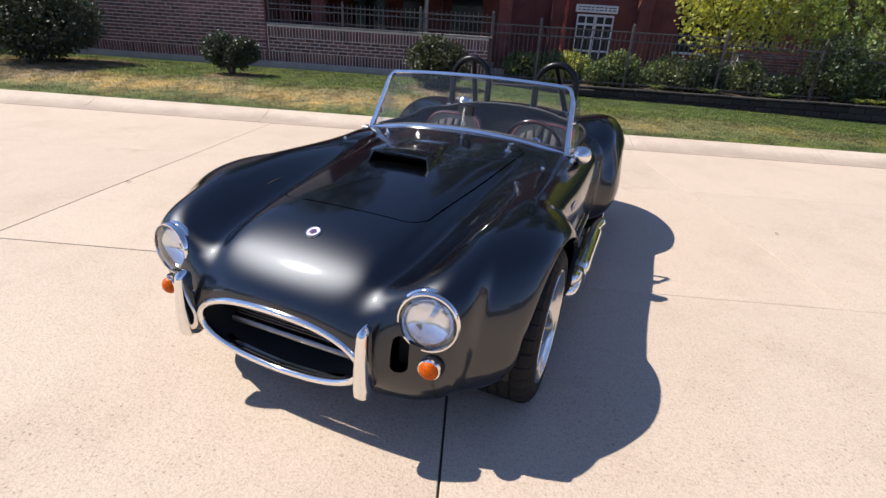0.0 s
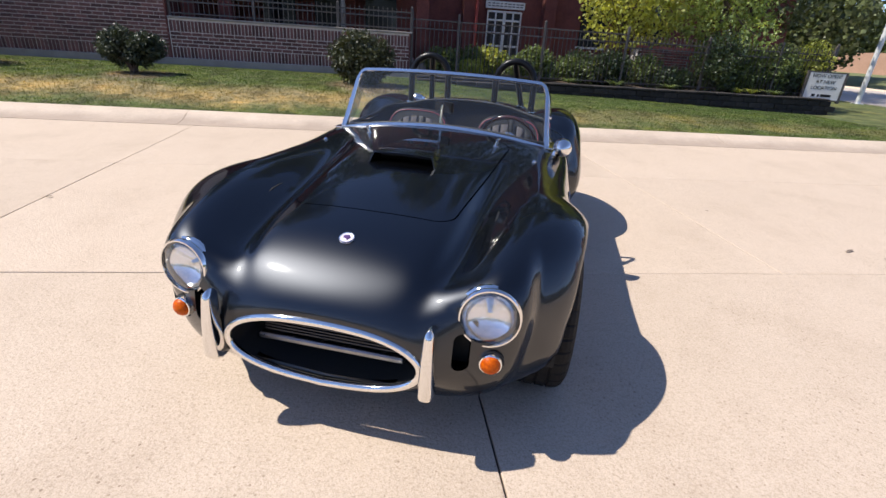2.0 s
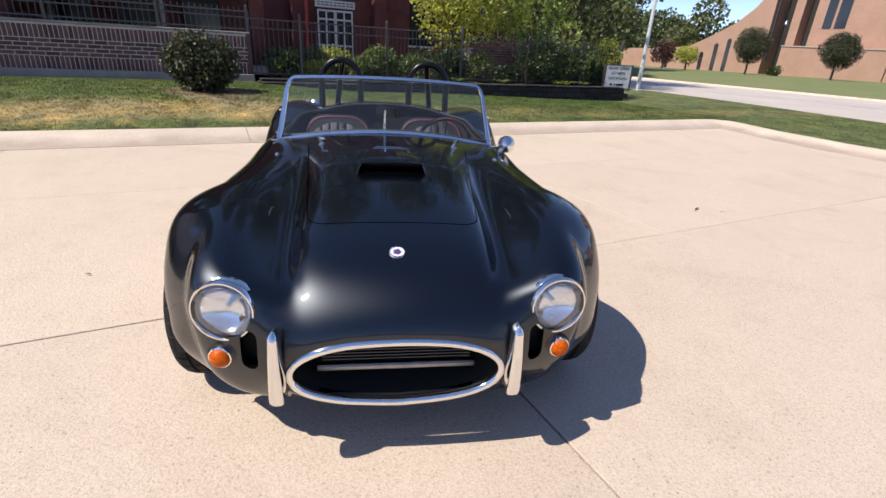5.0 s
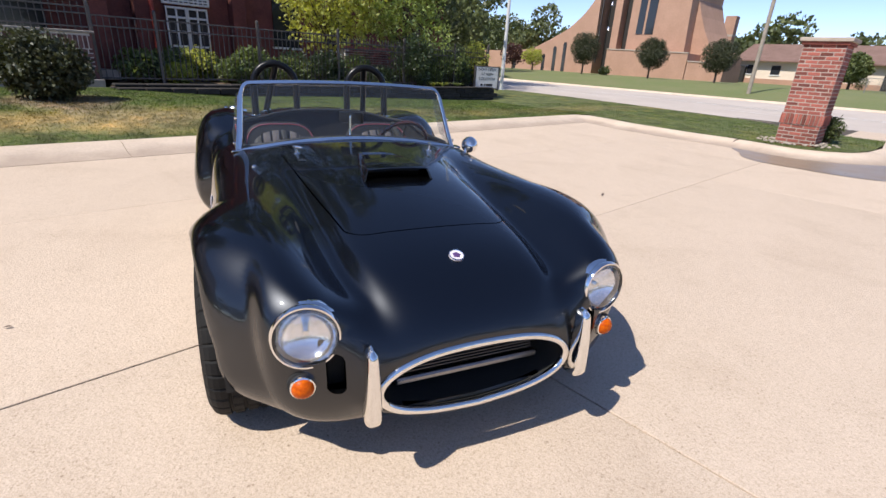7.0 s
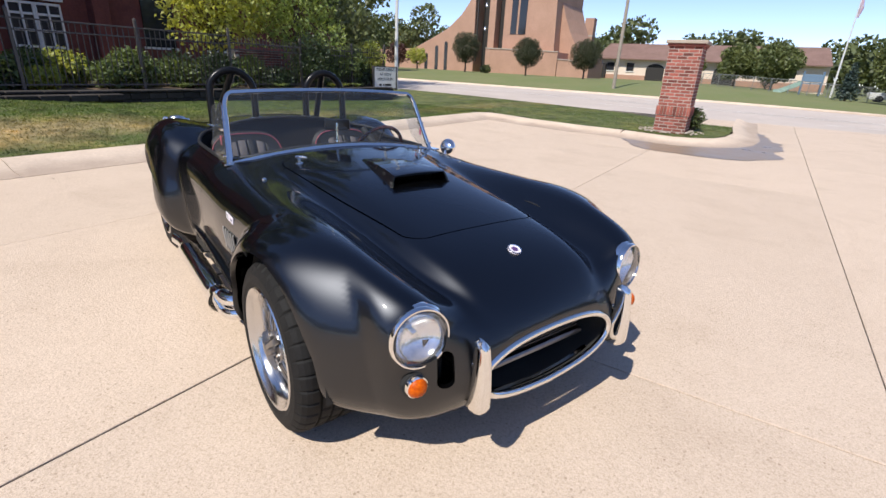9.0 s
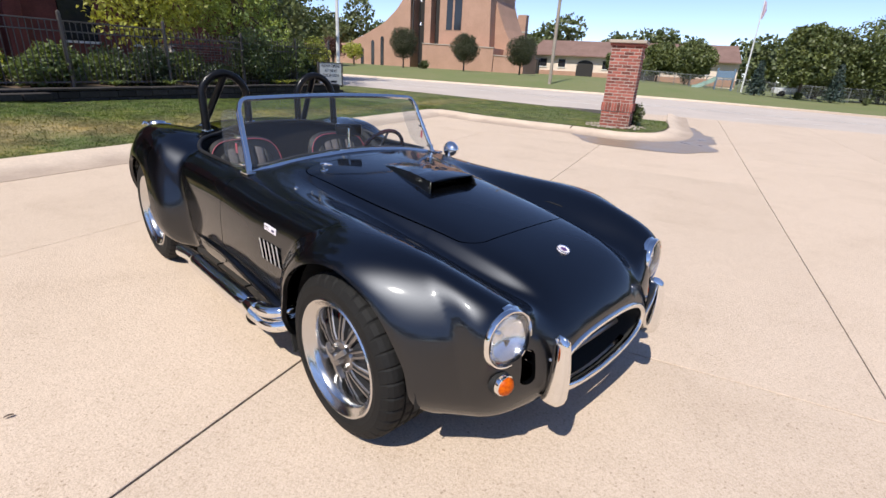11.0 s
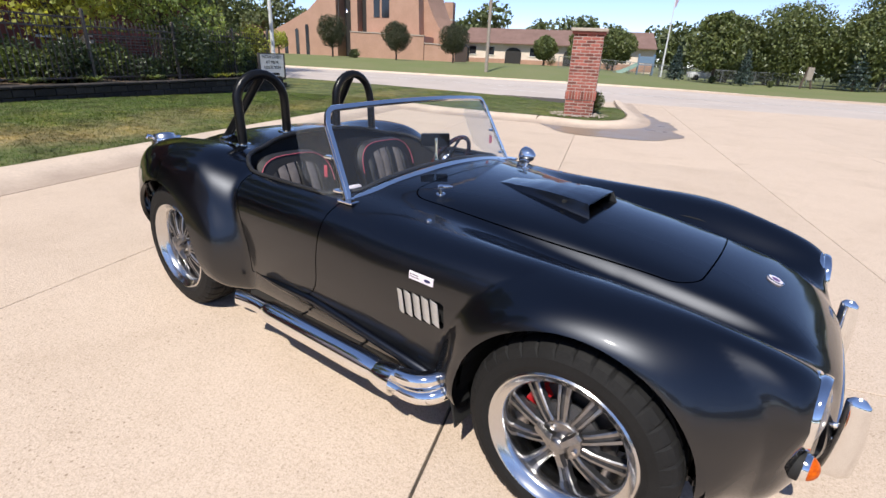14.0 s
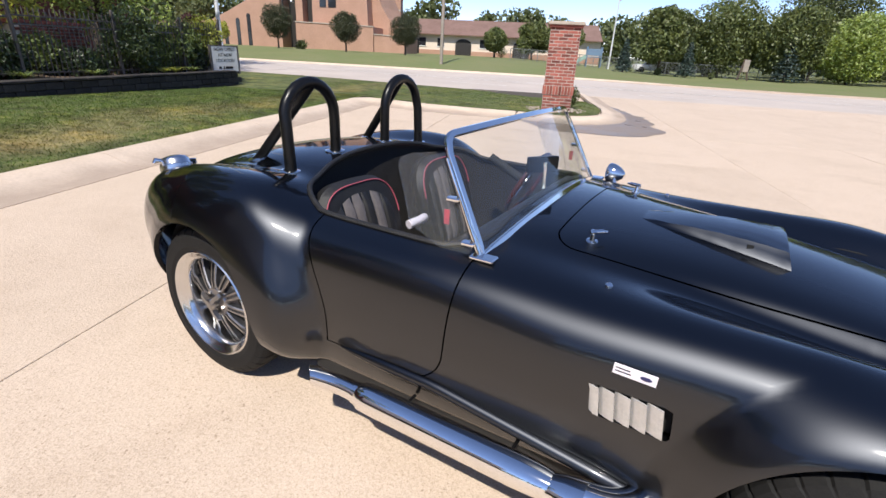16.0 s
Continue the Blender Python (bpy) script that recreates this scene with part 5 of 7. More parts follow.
for s in (-1, 1):
    post = part("screen_post", sweep([screen(s * 0.672, 0.78) + Vector((0, 0.006, 0)), screen(s * 0.655, 0.9) + Vector((0, 0.01, 0)), screen(s * 0.632, 1.10) + Vector((0, 0.01, 0))], [0.019, 0.014, 0.009], 10, flat=0.6), CHROME, car, "chrome windscreen side post", smooth=True)
    p = on_skin(s * 0.675, 1.085)[0]
    part("foot_plate", box((0.05, 0.085, 0.012), (p.x, p.y, p.z + 0.004), bevel=0.004), CHROME, post)
    # wind deflector
    flat = [(1.122, 0.835), (1.128, 0.808), (1.150, 0.796), (1.20, 0.802), (1.34, 0.866), (1.365, 0.888), (1.432, 1.062), (1.425, 1.086), (1.385, 1.104), (1.295, 1.115), (1.268, 1.10)]
    bm = bmesh.new()
    front = [bm.verts.new((s * (0.675 - 0.18 * (h - 0.80) + 0.06 * (a - 1.12)), a, h)) for a, h in flat]
    back = [bm.verts.new(v.co + Vector((s * 0.005, 0.001, 0))) for v in front]
    bm.faces.new(front)
    bm.faces.new(back[::-1])
    for k in range(len(flat)):
        bm.faces.new((front[k], front[(k + 1) % len(flat)], back[(k + 1) % len(flat)], back[k]))
    wing = part("wind_deflector", bm, ACRYLIC, car, "clear acrylic side wind deflector")
    wing.visible_shadow = False
    sticker = part("sticker", box((0.003, 0.02, 0.05), (s * 0.664, 1.225, 0.92), bevel=0.0008), RED_PIPING, wing, "small faded red sticker")
    for h in (0.0, 0.13):
        bracket = part("hinge", box((0.030, 0.046, 0.014), (s * (0.672 - 0.14 * h), 1.135 + 0.57 * h, 0.850 + h), bevel=0.004), CHROME, wing, "chrome hinge clamp")

# interior mirror on a chrome stalk
m = pose(-0.005, 1.150, 0.968, 0, 0, -34)
mirror = part("interior_mirror", box((0.155, 0.024, 0.068), (0, 0, 0.025), bevel=0.010, segments=2), SATIN_BLACK, car, "rectangular black-backed interior mirror", smooth=True, m=m)
part("mirror_glass", box((0.143, 0.003, 0.058), (0, 0.0135, 0.025), bevel=0.001), POLISHED, mirror)
part("stalk", sweep([(0, -0.014, 0.035), (0, -0.02, 0.01), (0, -0.022, -0.03), (0, -0.024, -0.075)], [0.010, 0.008, 0.007, 0.012], 12), CHROME, mirror, smooth=True)

# wing mirror on the driver's side
p, n = on_skin(0.715, 0.985)
mirror = part("wing_mirror", lathe([(0.0, -0.078), (0.019, -0.068), (0.039, -0.043), (0.051, -0.014), (0.054, 0.008), (0.052, 0.014), (0.047, 0.014), (0.045, 0.007), (0.0, 0.007)], 36), CHROME, car,
              "round chrome bullet mirror", smooth=True, m=Matrix.Translation(p + Vector((0.045, 0.03, 0.040))) @ pose(0, 0, 0, -90, 0, -12))
part("mirror_arm", sweep([p - Vector((0, 0, 0.004)), p + Vector((0.004, 0.004, 0.022)), p + Vector((0.03, 0.022, 0.034))], [0.014, 0.008, 0.008], 12), CHROME, car, smooth=True)

# roll hoops
for s in (-1, 1):
    lo_o, lo_i = skin_height(s * 0.500, 2.13), skin_height(s * 0.195, 2.15)
    pts = [(s * 0.500, 2.13, lo_o - 0.01), (s * 0.500, 2.14, 1.10)]
    for k in range(1, 12):
        a = math.pi * k / 12
        pts.append((s * 0.3475 + s * 0.1525 * math.cos(a), 2.15, 1.115 + 0.155 * math.sin(a)))
    pts += [(s * 0.195, 2.15, 1.10), (s * 0.195, 2.15, lo_i - 0.01)]
    hoop = part("roll_hoop", sweep(pts, 0.0255, 16), SATIN_BLACK, car, "black tubular roll hoop", smooth=True)
    foot = on_skin(s * 0.405, 2.46)[0]
    part("brace", sweep([(s * 0.335, 2.15, 1.262), (foot.x, foot.y, foot.z - 0.01)], 0.0235, 14), SATIN_BLACK, hoop, smooth=True)
    for q in (on_skin(s * 0.500, 2.13), on_skin(s * 0.195, 2.15), on_skin(s * 0.405, 2.46)):
        part("flange", lathe([(0.047, -0.002), (0.047, 0.004), (0.040, 0.007), (0.027, 0.008)], 28), CHROME, hoop, "chrome foot flange", smooth=True,
             m=Matrix.Translation(q[0]) @ q[1].to_track_quat("Z", "Y").to_matrix().to_4x4())

# fuel filler
p, n = on_skin(-0.625, 2.80)
m = Matrix.Translation(p) @ n.to_track_quat("Z", "Y").to_matrix().to_4x4()
filler = part("fuel_cap", lathe([(0.074, -0.01), (0.074, 0.012), (0.067, 0.020), (0.066, 0.034), (0.054, 0.050), (0.026, 0.058), (0.0, 0.059)], 40), POLISHED, car, "chrome flip-top fuel filler cap", smooth=True, m=m)
part("lever", sweep([(0.055, 0, 0.034), (0.085, 0.0, 0.044), (0.096, 0, 0.030)], [0.012, 0.013, 0.007], 10), CHROME, filler, smooth=True)
part("hinge", box((0.036, 0.045, 0.03), (-0.074, 0, 0.020), bevel=0.006), CHROME, filler)


# wheels
def tyre_mesh(r, w, bead):
    sides = 288
    prof = [(bead, -0.012), (bead + 0.006, 0.002), (bead + 0.03, 0.010), (r - 0.045, 0.008), (r - 0.018, -0.006), (r - 0.006, -0.022), (r - 0.001, -0.040)]
    inner = w - 0.02
    for g in (0.30, 0.5, 0.70):
        c = -inner * g
        prof += [(r, c + 0.007), (r - 0.008, c + 0.005), (r - 0.008, c - 0.005), (r, c - 0.007)]
    prof += [(r - 0.001, -inner + 0.02), (r - 0.010, -inner), (r - 0.05, -inner - 0.012), (bead, -inner)]
    bm = lathe(prof, sides, closed=True)
    bm.verts.ensure_lookup_table()
    for ring in range(len(prof)):
        for k in range(sides):
            v = bm.verts[ring * sides + k]
            rr = math.hypot(v.co.x, v.co.y)
            if 4 <= ring <= 7 or ring in (18, 19, 20):
                if k % 8 == 0:
                    f = (rr - 0.006) / rr
                    v.co.x, v.co.y = v.co.x * f, v.co.y * f
            elif rr > r - 0.002 and (k + ring) % 8 == 4:
                f = (rr - 0.004) / rr
                v.co.x, v.co.y = v.co.x * f, v.co.y * f
    return bm


def wheel(y, x_face, r, w, s, lip):
    m = pose(s * x_face, y, r - 0.004, 0, 90 * s, 0)
    bead = lip - 0.004
    hub = new("wheel")
    hub.parent = car
    hub.matrix_basis = m
    hub["label"] = "alloy wheel with polished rim, dark spokes and a low tyre"
    part("tyre", tyre_mesh(r, w, bead), RUBBER, hub, "black tyre with cut tread")
    part("rim", lathe([(lip + 0.004, -0.016), (lip + 0.005, 0.004), (lip, 0.009), (lip - 0.006, 0.006), (lip - 0.009, 0.0), (lip - 0.030, -0.012), (lip - 0.036, -0.018), (lip - 0.042, -0.040), (lip - 0.048, -0.066), (lip - 0.050, -0.12), (lip - 0.050, -w + 0.03)], 72), RIM_ALLOY, hub, "polished deep-dish rim", smooth=True)
    r_in, r_out = 0.046, lip - 0.047
    for k in range(10):
        a = 2 * math.pi * (k + 0.25) / 10
        bm = bmesh.new()
        rings = []
        for t, half, zf, dep in ((0, 0.0165, -0.028, 0.03), (0.35, 0.0175, -0.034, 0.028), (0.7, 0.0200, -0.048, 0.026), (1, 0.024, -0.064, 0.03)):
            rad = r_in + (r_out - r_in) * t
            ring = [(rad, -half, zf - dep), (rad, -half, zf - 0.004), (rad, -half + 0.004, zf), (rad, -half * 0.35, zf - 0.001), (rad, -half * 0.3, zf - 0.008),
                    (rad, half * 0.3, zf - 0.008), (rad, half * 0.35, zf - 0.001), (rad, half - 0.004, zf), (rad, half, zf - 0.004), (rad, half, zf - dep)]
            rings.append([bm.verts.new(q) for q in ring])
        for r0, r1 in zip(rings, rings[1:]):
            for q in range(10):
                bm.faces.new((r0[q], r0[(q + 1) % 10], r1[(q + 1) % 10], r1[q]))
        bm.faces.new(rings[0])
        bm.faces.new(rings[-1][::-1])
        spoke = part("spoke", bm, SPOKE_METAL, hub, m=pose(0, 0, 0, 0, 0, math.degrees(a)))
        spoke.data.materials.append(GUNMETAL)
        spoke.data.polygons.foreach_set("material_index", [1 if p % 10 in (0, 3, 4, 5, 8) and p < 30 else 0 for p in range(len(spoke.data.polygons))])
    part("hub_web", lathe([(0.104, -0.088), (0.112, -0.070), (0.108, -0.060), (0.06, -0.045)], 40), GUNMETAL, hub, "dark grey web between the spokes", smooth=True)
    part("spoke_ring", lathe([(0.070, -0.075), (0.069, -0.036), (0.062, -0.026), (0.034, -0.022), (0.0, -0.022)], 40), SPOKE_METAL, hub, smooth=True)
    part("centre_cap", lathe([(0.030, -0.03), (0.029, -0.004), (0.026, 0.006), (0.018, 0.012), (0.0, 0.014)], 36), SPOKE_METAL, hub, "polished round centre cap", smooth=True)
    for k in range(3):
        bm = bmesh.new()
        rings = []
        for rad, half, z0, z1 in ((0.020, 0.013, -0.012, 0.010), (0.045, 0.0125, -0.014, 0.006), (0.075, 0.0155, -0.020, -0.004), (0.084, 0.012, -0.022, -0.010)):
            rings.append([bm.verts.new(q) for q in ((rad, -half, z0), (rad, half, z0), (rad, half * 0.7, z1), (rad, -half * 0.7, z1))])
        for r0, r1 in zip(rings, rings[1:]):
            for q in range(4):
                bm.faces.new((r0[q], r0[(q + 1) % 4], r1[(q + 1) % 4], r1[q]))
        bm.faces.new(rings[0])
        bm.faces.new(rings[-1][::-1])
        part("spinner_ear", bm, SPOKE_METAL, hub, "grey ear of the three-eared centre nut", m=pose(0, 0, 0, 0, 0, 75 + 120 * k))
    for k in range(5):
        a = 2 * math.pi * (k + 0.5) / 5
        part("wheel_nut", lathe([(0.008, -0.03), (0.008, -0.016), (0.0, -0.014)], 6), CHROME, hub, m=pose(0.049 * math.cos(a), 0.049 * math.sin(a), 0))
    part("brake_disc", lathe([(0.06, -0.10), (0.150, -0.10), (0.150, -0.125), (0.06, -0.125)], 48, closed=True), GUNMETAL, hub, smooth=False)
    if y > 1:
        return hub
    cal = bmesh.new()
    outer = []
    for k in range(9):
        a = radians(128 + 4.5 * k)
        outer.append([(0.115, a), (0.160, a)])
    lo = [[cal.verts.new((q * math.cos(a), q * math.sin(a), -0.085)) for q, a in o] for o in outer]
    hi = [[cal.verts.new((q * math.cos(a), q * math.sin(a), -0.14)) for q, a in o] for o in outer]
    for k in range(8):
        cal.faces.new((lo[k][0], lo[k + 1][0], lo[k + 1][1], lo[k][1]))
        cal.faces.new((hi[k][0], hi[k][1], hi[k + 1][1], hi[k + 1][0]))
        cal.faces.new((lo[k][1], lo[k + 1][1], hi[k + 1][1], hi[k][1]))
        cal.faces.new((lo[k][0], hi[k][0], hi[k + 1][0], lo[k + 1][0]))
    cal.faces.new((lo[0][0], lo[0][1], hi[0][1], hi[0][0]))
    cal.faces.new((lo[8][0], hi[8][0], hi[8][1], lo[8][1]))
    part("brake_caliper", cal, RED_PAINT, hub, "red brake caliper", m=pose(0, 0, 0, 0, 0, -90 if s < 0 else 150) )
    return hub


for s in (-1, 1):
    wheel(0.022, 0.862, 0.335, 0.25, s, 0.236)
    wheel(2.310, 0.870, 0.350, 0.30, s, 0.240)
    for y, z, r, inner in ((-0.028, 0.318, 0.40, 0.50), (2.283, 0.350, 0.41, 0.50)):
        bm = bmesh.new()
        ra, rb = [], []
        for k in range(25):
            a = radians(-6 + 192 * k / 24)
            ra.append(bm.verts.new((s * inner, y + r * math.cos(a), z + r * math.sin(a))))
            rb.append(bm.verts.new((s * 0.80, y + r * math.cos(a), z + r * math.sin(a))))
        for k in range(24):
            bm.faces.new((ra[k], ra[k + 1], rb[k + 1], rb[k]))
        bm.faces.new(ra)
        part("wheel_well", bm, MATT_BLACK, car)

    part("splash_guard", box((0.11, 0.008, 0.15), bevel=0.003), MATT_BLACK, car, "small black splash guard", m=pose(s * 0.785, 0.372, 0.215, -12, 0, 0))

# side exhausts, one each side
for s in (-1, 1):
    pipe = new("side_exhaust")
    pipe.parent = car
    pipe["label"] = "chrome side exhaust pipe with header tubes and slash-cut tip"
    main_x = s * 0.882
    body_pts = [(main_x, 0.70, 0.212), (main_x, 0.74, 0.213), (main_x, 0.80, 0.215), (main_x, 1.36, 0.232), (main_x, 1.405, 0.234), (main_x, 1.425, 0.235)]
    part("silencer", sweep(body_pts, [0.044, 0.050, 0.053, 0.053, 0.052, 0.042], 24), CHROME, pipe, smooth=True)
    tip = sweep([(main_x, 1.41, 0.235), (main_x, 1.50, 0.238), (main_x + s * 0.004, 1.55, 0.240), (main_x + s * 0.016, 1.62, 0.242), (main_x + s * 0.035, 1.73, 0.242)], 0.036, 20)
    cut = bmesh.ops.bisect_plane(tip, geom=tip.verts[:] + tip.edges[:] + tip.faces[:], plane_co=(main_x + s * 0.02, 1.655, 0.24), plane_no=(s * 0.75, 0.66, 0), clear_outer=True)
    part("tail_pipe", tip, CHROME, pipe, "slash-cut chrome tip", smooth=True)
    part("pipe_bore", lathe([(0.031, 0.0), (0.0, 0.0)], 20), MATT_BLACK, pipe, m=Matrix.Translation((main_x + s * 0.012, 1.642, 0.241)) @ Vector((s * 0.75, 0.66, 0.1)).to_track_quat("Z", "Y").to_matrix().to_4x4())
    part("clamp", lathe([(0.038, -0.008), (0.041, -0.008), (0.041, 0.008), (0.038, 0.008)], 24, closed=True), CHROME, pipe, smooth=True, m=pose(main_x, 1.432, 0.235, 90, 0, 0))
    collector = sweep([(main_x, 0.60, 0.208), (main_x, 0.66, 0.206), (main_x, 0.72, 0.205)], [0.060, 0.057, 0.044], 20)
    part("collector", collector, CHROME, pipe, smooth=True)
    for dx, dz, y0 in ((0.0, 0.030, 0.435), (-0.032, 0.012, 0.465), (0.0, -0.030, 0.405), (-0.03, -0.022, 0.435)):
        pts = [(s * 0.70, y0, 0.245 + dz * 0.6), (s * 0.76, y0 + 0.005, 0.24 + dz * 0.7)] + arc((s * 0.80, y0 + 0.015, 0.232 + dz * 0.8), (main_x + s * dx, y0 + 0.04, 0.215 + dz), (main_x + s * dx, y0 + 0.15, 0.208 + dz), 7) + [(main_x + s * dx, 0.66, 0.206 + dz * 0.8)]
        part("header_tube", sweep(pts, 0.029, 16), CHROME, pipe, smooth=True)
    for y in (0.84, 1.24):
        part("hanger", box((0.09, 0.012, 0.008), (s * 0.84, y, 0.250), bevel=0.002), SATIN_BLACK, pipe)
    for ob in pipe.children:
        c = np.empty(3 * len(ob.data.vertices), np.float32)
        ob.data.vertices.foreach_get("co", c)
        c = c.reshape(-1, 3)
        posed = ob.matrix_basis.translation.y
        lift = 0.048 - 0.022 * np.clip(((posed or c[:, 1]) - 0.7 if posed else c[:, 1] - 0.7) / 0.9, 0, 1)
        if posed:
            ob.matrix_basis.translation.z += float(lift)
        else:
            c[:, 2] += lift
            ob.data.vertices.foreach_set("co", c.ravel())
            ob.data.update()
    # black bead along the sill above the exhaust
    rows_r, last = [], 12
    bm = bmesh.new()
    for k in range(23):
        t = k / 22
        y = 0.46 + 1.12 * t
        fat = 0.027 * min(1, (t + 0.02) * 8) ** 0.5 * min(1, (1 - t + 0.01) * 5) ** 0.5
        ring = [bm.verts.new((s * (0.806 + fat * 0.9 * math.cos(a)), y, 0.285 + 0.085 * min(1, t * 1.6) + fat * math.sin(a) * 0.85)) for a in (2 * math.pi * q / 12 for q in range(12))]
        rows_r.append(ring)
    for r0, r1 in zip(rows_r, rows_r[1:]):
        for q in range(12):
            bm.faces.new((r0[q], r0[(q + 1) % 12], r1[(q + 1) % 12], r1[q]))
    bm.faces.new(rows_r[0])
    bm.faces.new(rows_r[-1][::-1])
    part("sill_moulding", bm, CAR_PAINT, car, "black sill moulding over the exhaust", smooth=True)
    part("sill_panel", box((0.02, 1.25, 0.07), (s * 0.765, 1.13, 0.225), bevel=0.006), MATT_BLACK, car)

# cockpit: tub, dashboard, tunnel
def cockpit_outline(shrink, n=60):
    pts = []
    for k in range(n):
        a = 2 * math.pi * k / n
        lo, hi = 0.0, 1.2
        for _ in range(30):
            mid = (lo + hi) / 2
            x, y = mid * math.cos(a), 1.56 + mid * math.sin(a)
            if float(f_cockpit(np.array([x]), np.array([y]), np.array([0.9]))[0]) < -shrink:
                lo = mid
            else:
                hi = mid
        pts.append((lo * math.cos(a), 1.56 + lo * math.sin(a)))
    return pts


ring = cockpit_outline(-0.012)
verts, faces, n = [], [], len(ring)
for x, y in ring:
    verts.append((x, y, skin_height(x, y) - 0.018))
for z, k in ((0.6, 1.0), (0.25, 0.97)):
    verts += [(x * k, 1.56 + (y - 1.56) * k, z) for x, y in ring]
for j in range(2):
    faces += [(j * n + i, j * n + (i + 1) % n, (j + 1) * n + (i + 1) % n, (j + 1) * n + i) for i in range(n)]
faces.append(tuple(2 * n + i for i in range(n)))
mesh_object("cockpit_tub", verts, faces, CARPET, car, "black carpeted cockpit lining", smooth=False)
trim = [(x, y, skin_height(x, y) + 0.002) for x, y in cockpit_outline(0.0, 96)]
part("cockpit_trim", sweep(trim, 0.011, 8, closed=True), LEATHER, car, "black padded cockpit edge", smooth=True)
dash = part("dashboard", box((1.26, 0.09, 0.17), (0, 1.185, 0.735), bevel=0.03, segments=3), LEATHER, car, "black leather dashboard with round dials", smooth=True)
for x, r in ((0.20, 0.045), (0.33, 0.05), (0.45, 0.05), (0.06, 0.028), (-0.02, 0.028), (-0.10, 0.028), (-0.18, 0.028)):
    part("dial", lathe([(r, 0.0), (r, 0.010), (r - 0.005, 0.012), (r - 0.006, 0.006), (0.0, 0.006)], 28), CHROME if r > 0.03 else POLISHED, dash, smooth=True, m=pose(x, 1.229, 0.745, -90, 0, 0))
part("tunnel", box((0.20, 0.72, 0.22), (0, 1.56, 0.36), bevel=0.05, segments=3), CARPET, car, smooth=True)
shift = part("gear_lever", sweep([(0, 1.48, 0.46), (0, 1.44, 0.56), (-0.01, 1.40, 0.62)], [0.012, 0.008, 0.007], 10), CHROME, car, smooth=True)
part("knob", lathe([(0.0, 0.022), (0.014, 0.018), (0.022, 0.004), (0.02, -0.012), (0.008, -0.02)], 16), MATT_BLACK, shift, smooth=True, m=pose(-0.01, 1.40, 0.635))
part("handbrake", sweep([(-0.06, 1.62, 0.47), (-0.06, 1.50, 0.54), (-0.06, 1.45, 0.56)], [0.012, 0.012, 0.014], 10), CHROME, car, smooth=True)

# steering wheel
m = pose(0.40, 1.355, 0.79, 116, 0, 0)
steer = part("steering_wheel", sweep([(0.180 * math.cos(a), 0.180 * math.sin(a), 0) for a in (2 * math.pi * k / 40 for k in range(40))], 0.0135, 12, closed=True), WOOD_RIM, car, "wood-rimmed three-spoke steering wheel", smooth=True, m=m)
for k in range(3):
    a = radians(90 + 120 * k)
    part("spoke", sweep([(0.03 * math.cos(a), 0.03 * math.sin(a), -0.02), (0.17 * math.cos(a), 0.17 * math.sin(a), 0)], [0.012, 0.008], 8, flat=0.35), POLISHED, steer, smooth=True)
part("hub", lathe([(0.045, -0.03), (0.045, -0.012), (0.03, -0.004), (0.0, -0.002)], 28), POLISHED, steer, smooth=True)
part("column", sweep([(0, 0, -0.03), (0, 0, -0.25)], 0.022, 12), MATT_BLACK, steer, smooth=True)


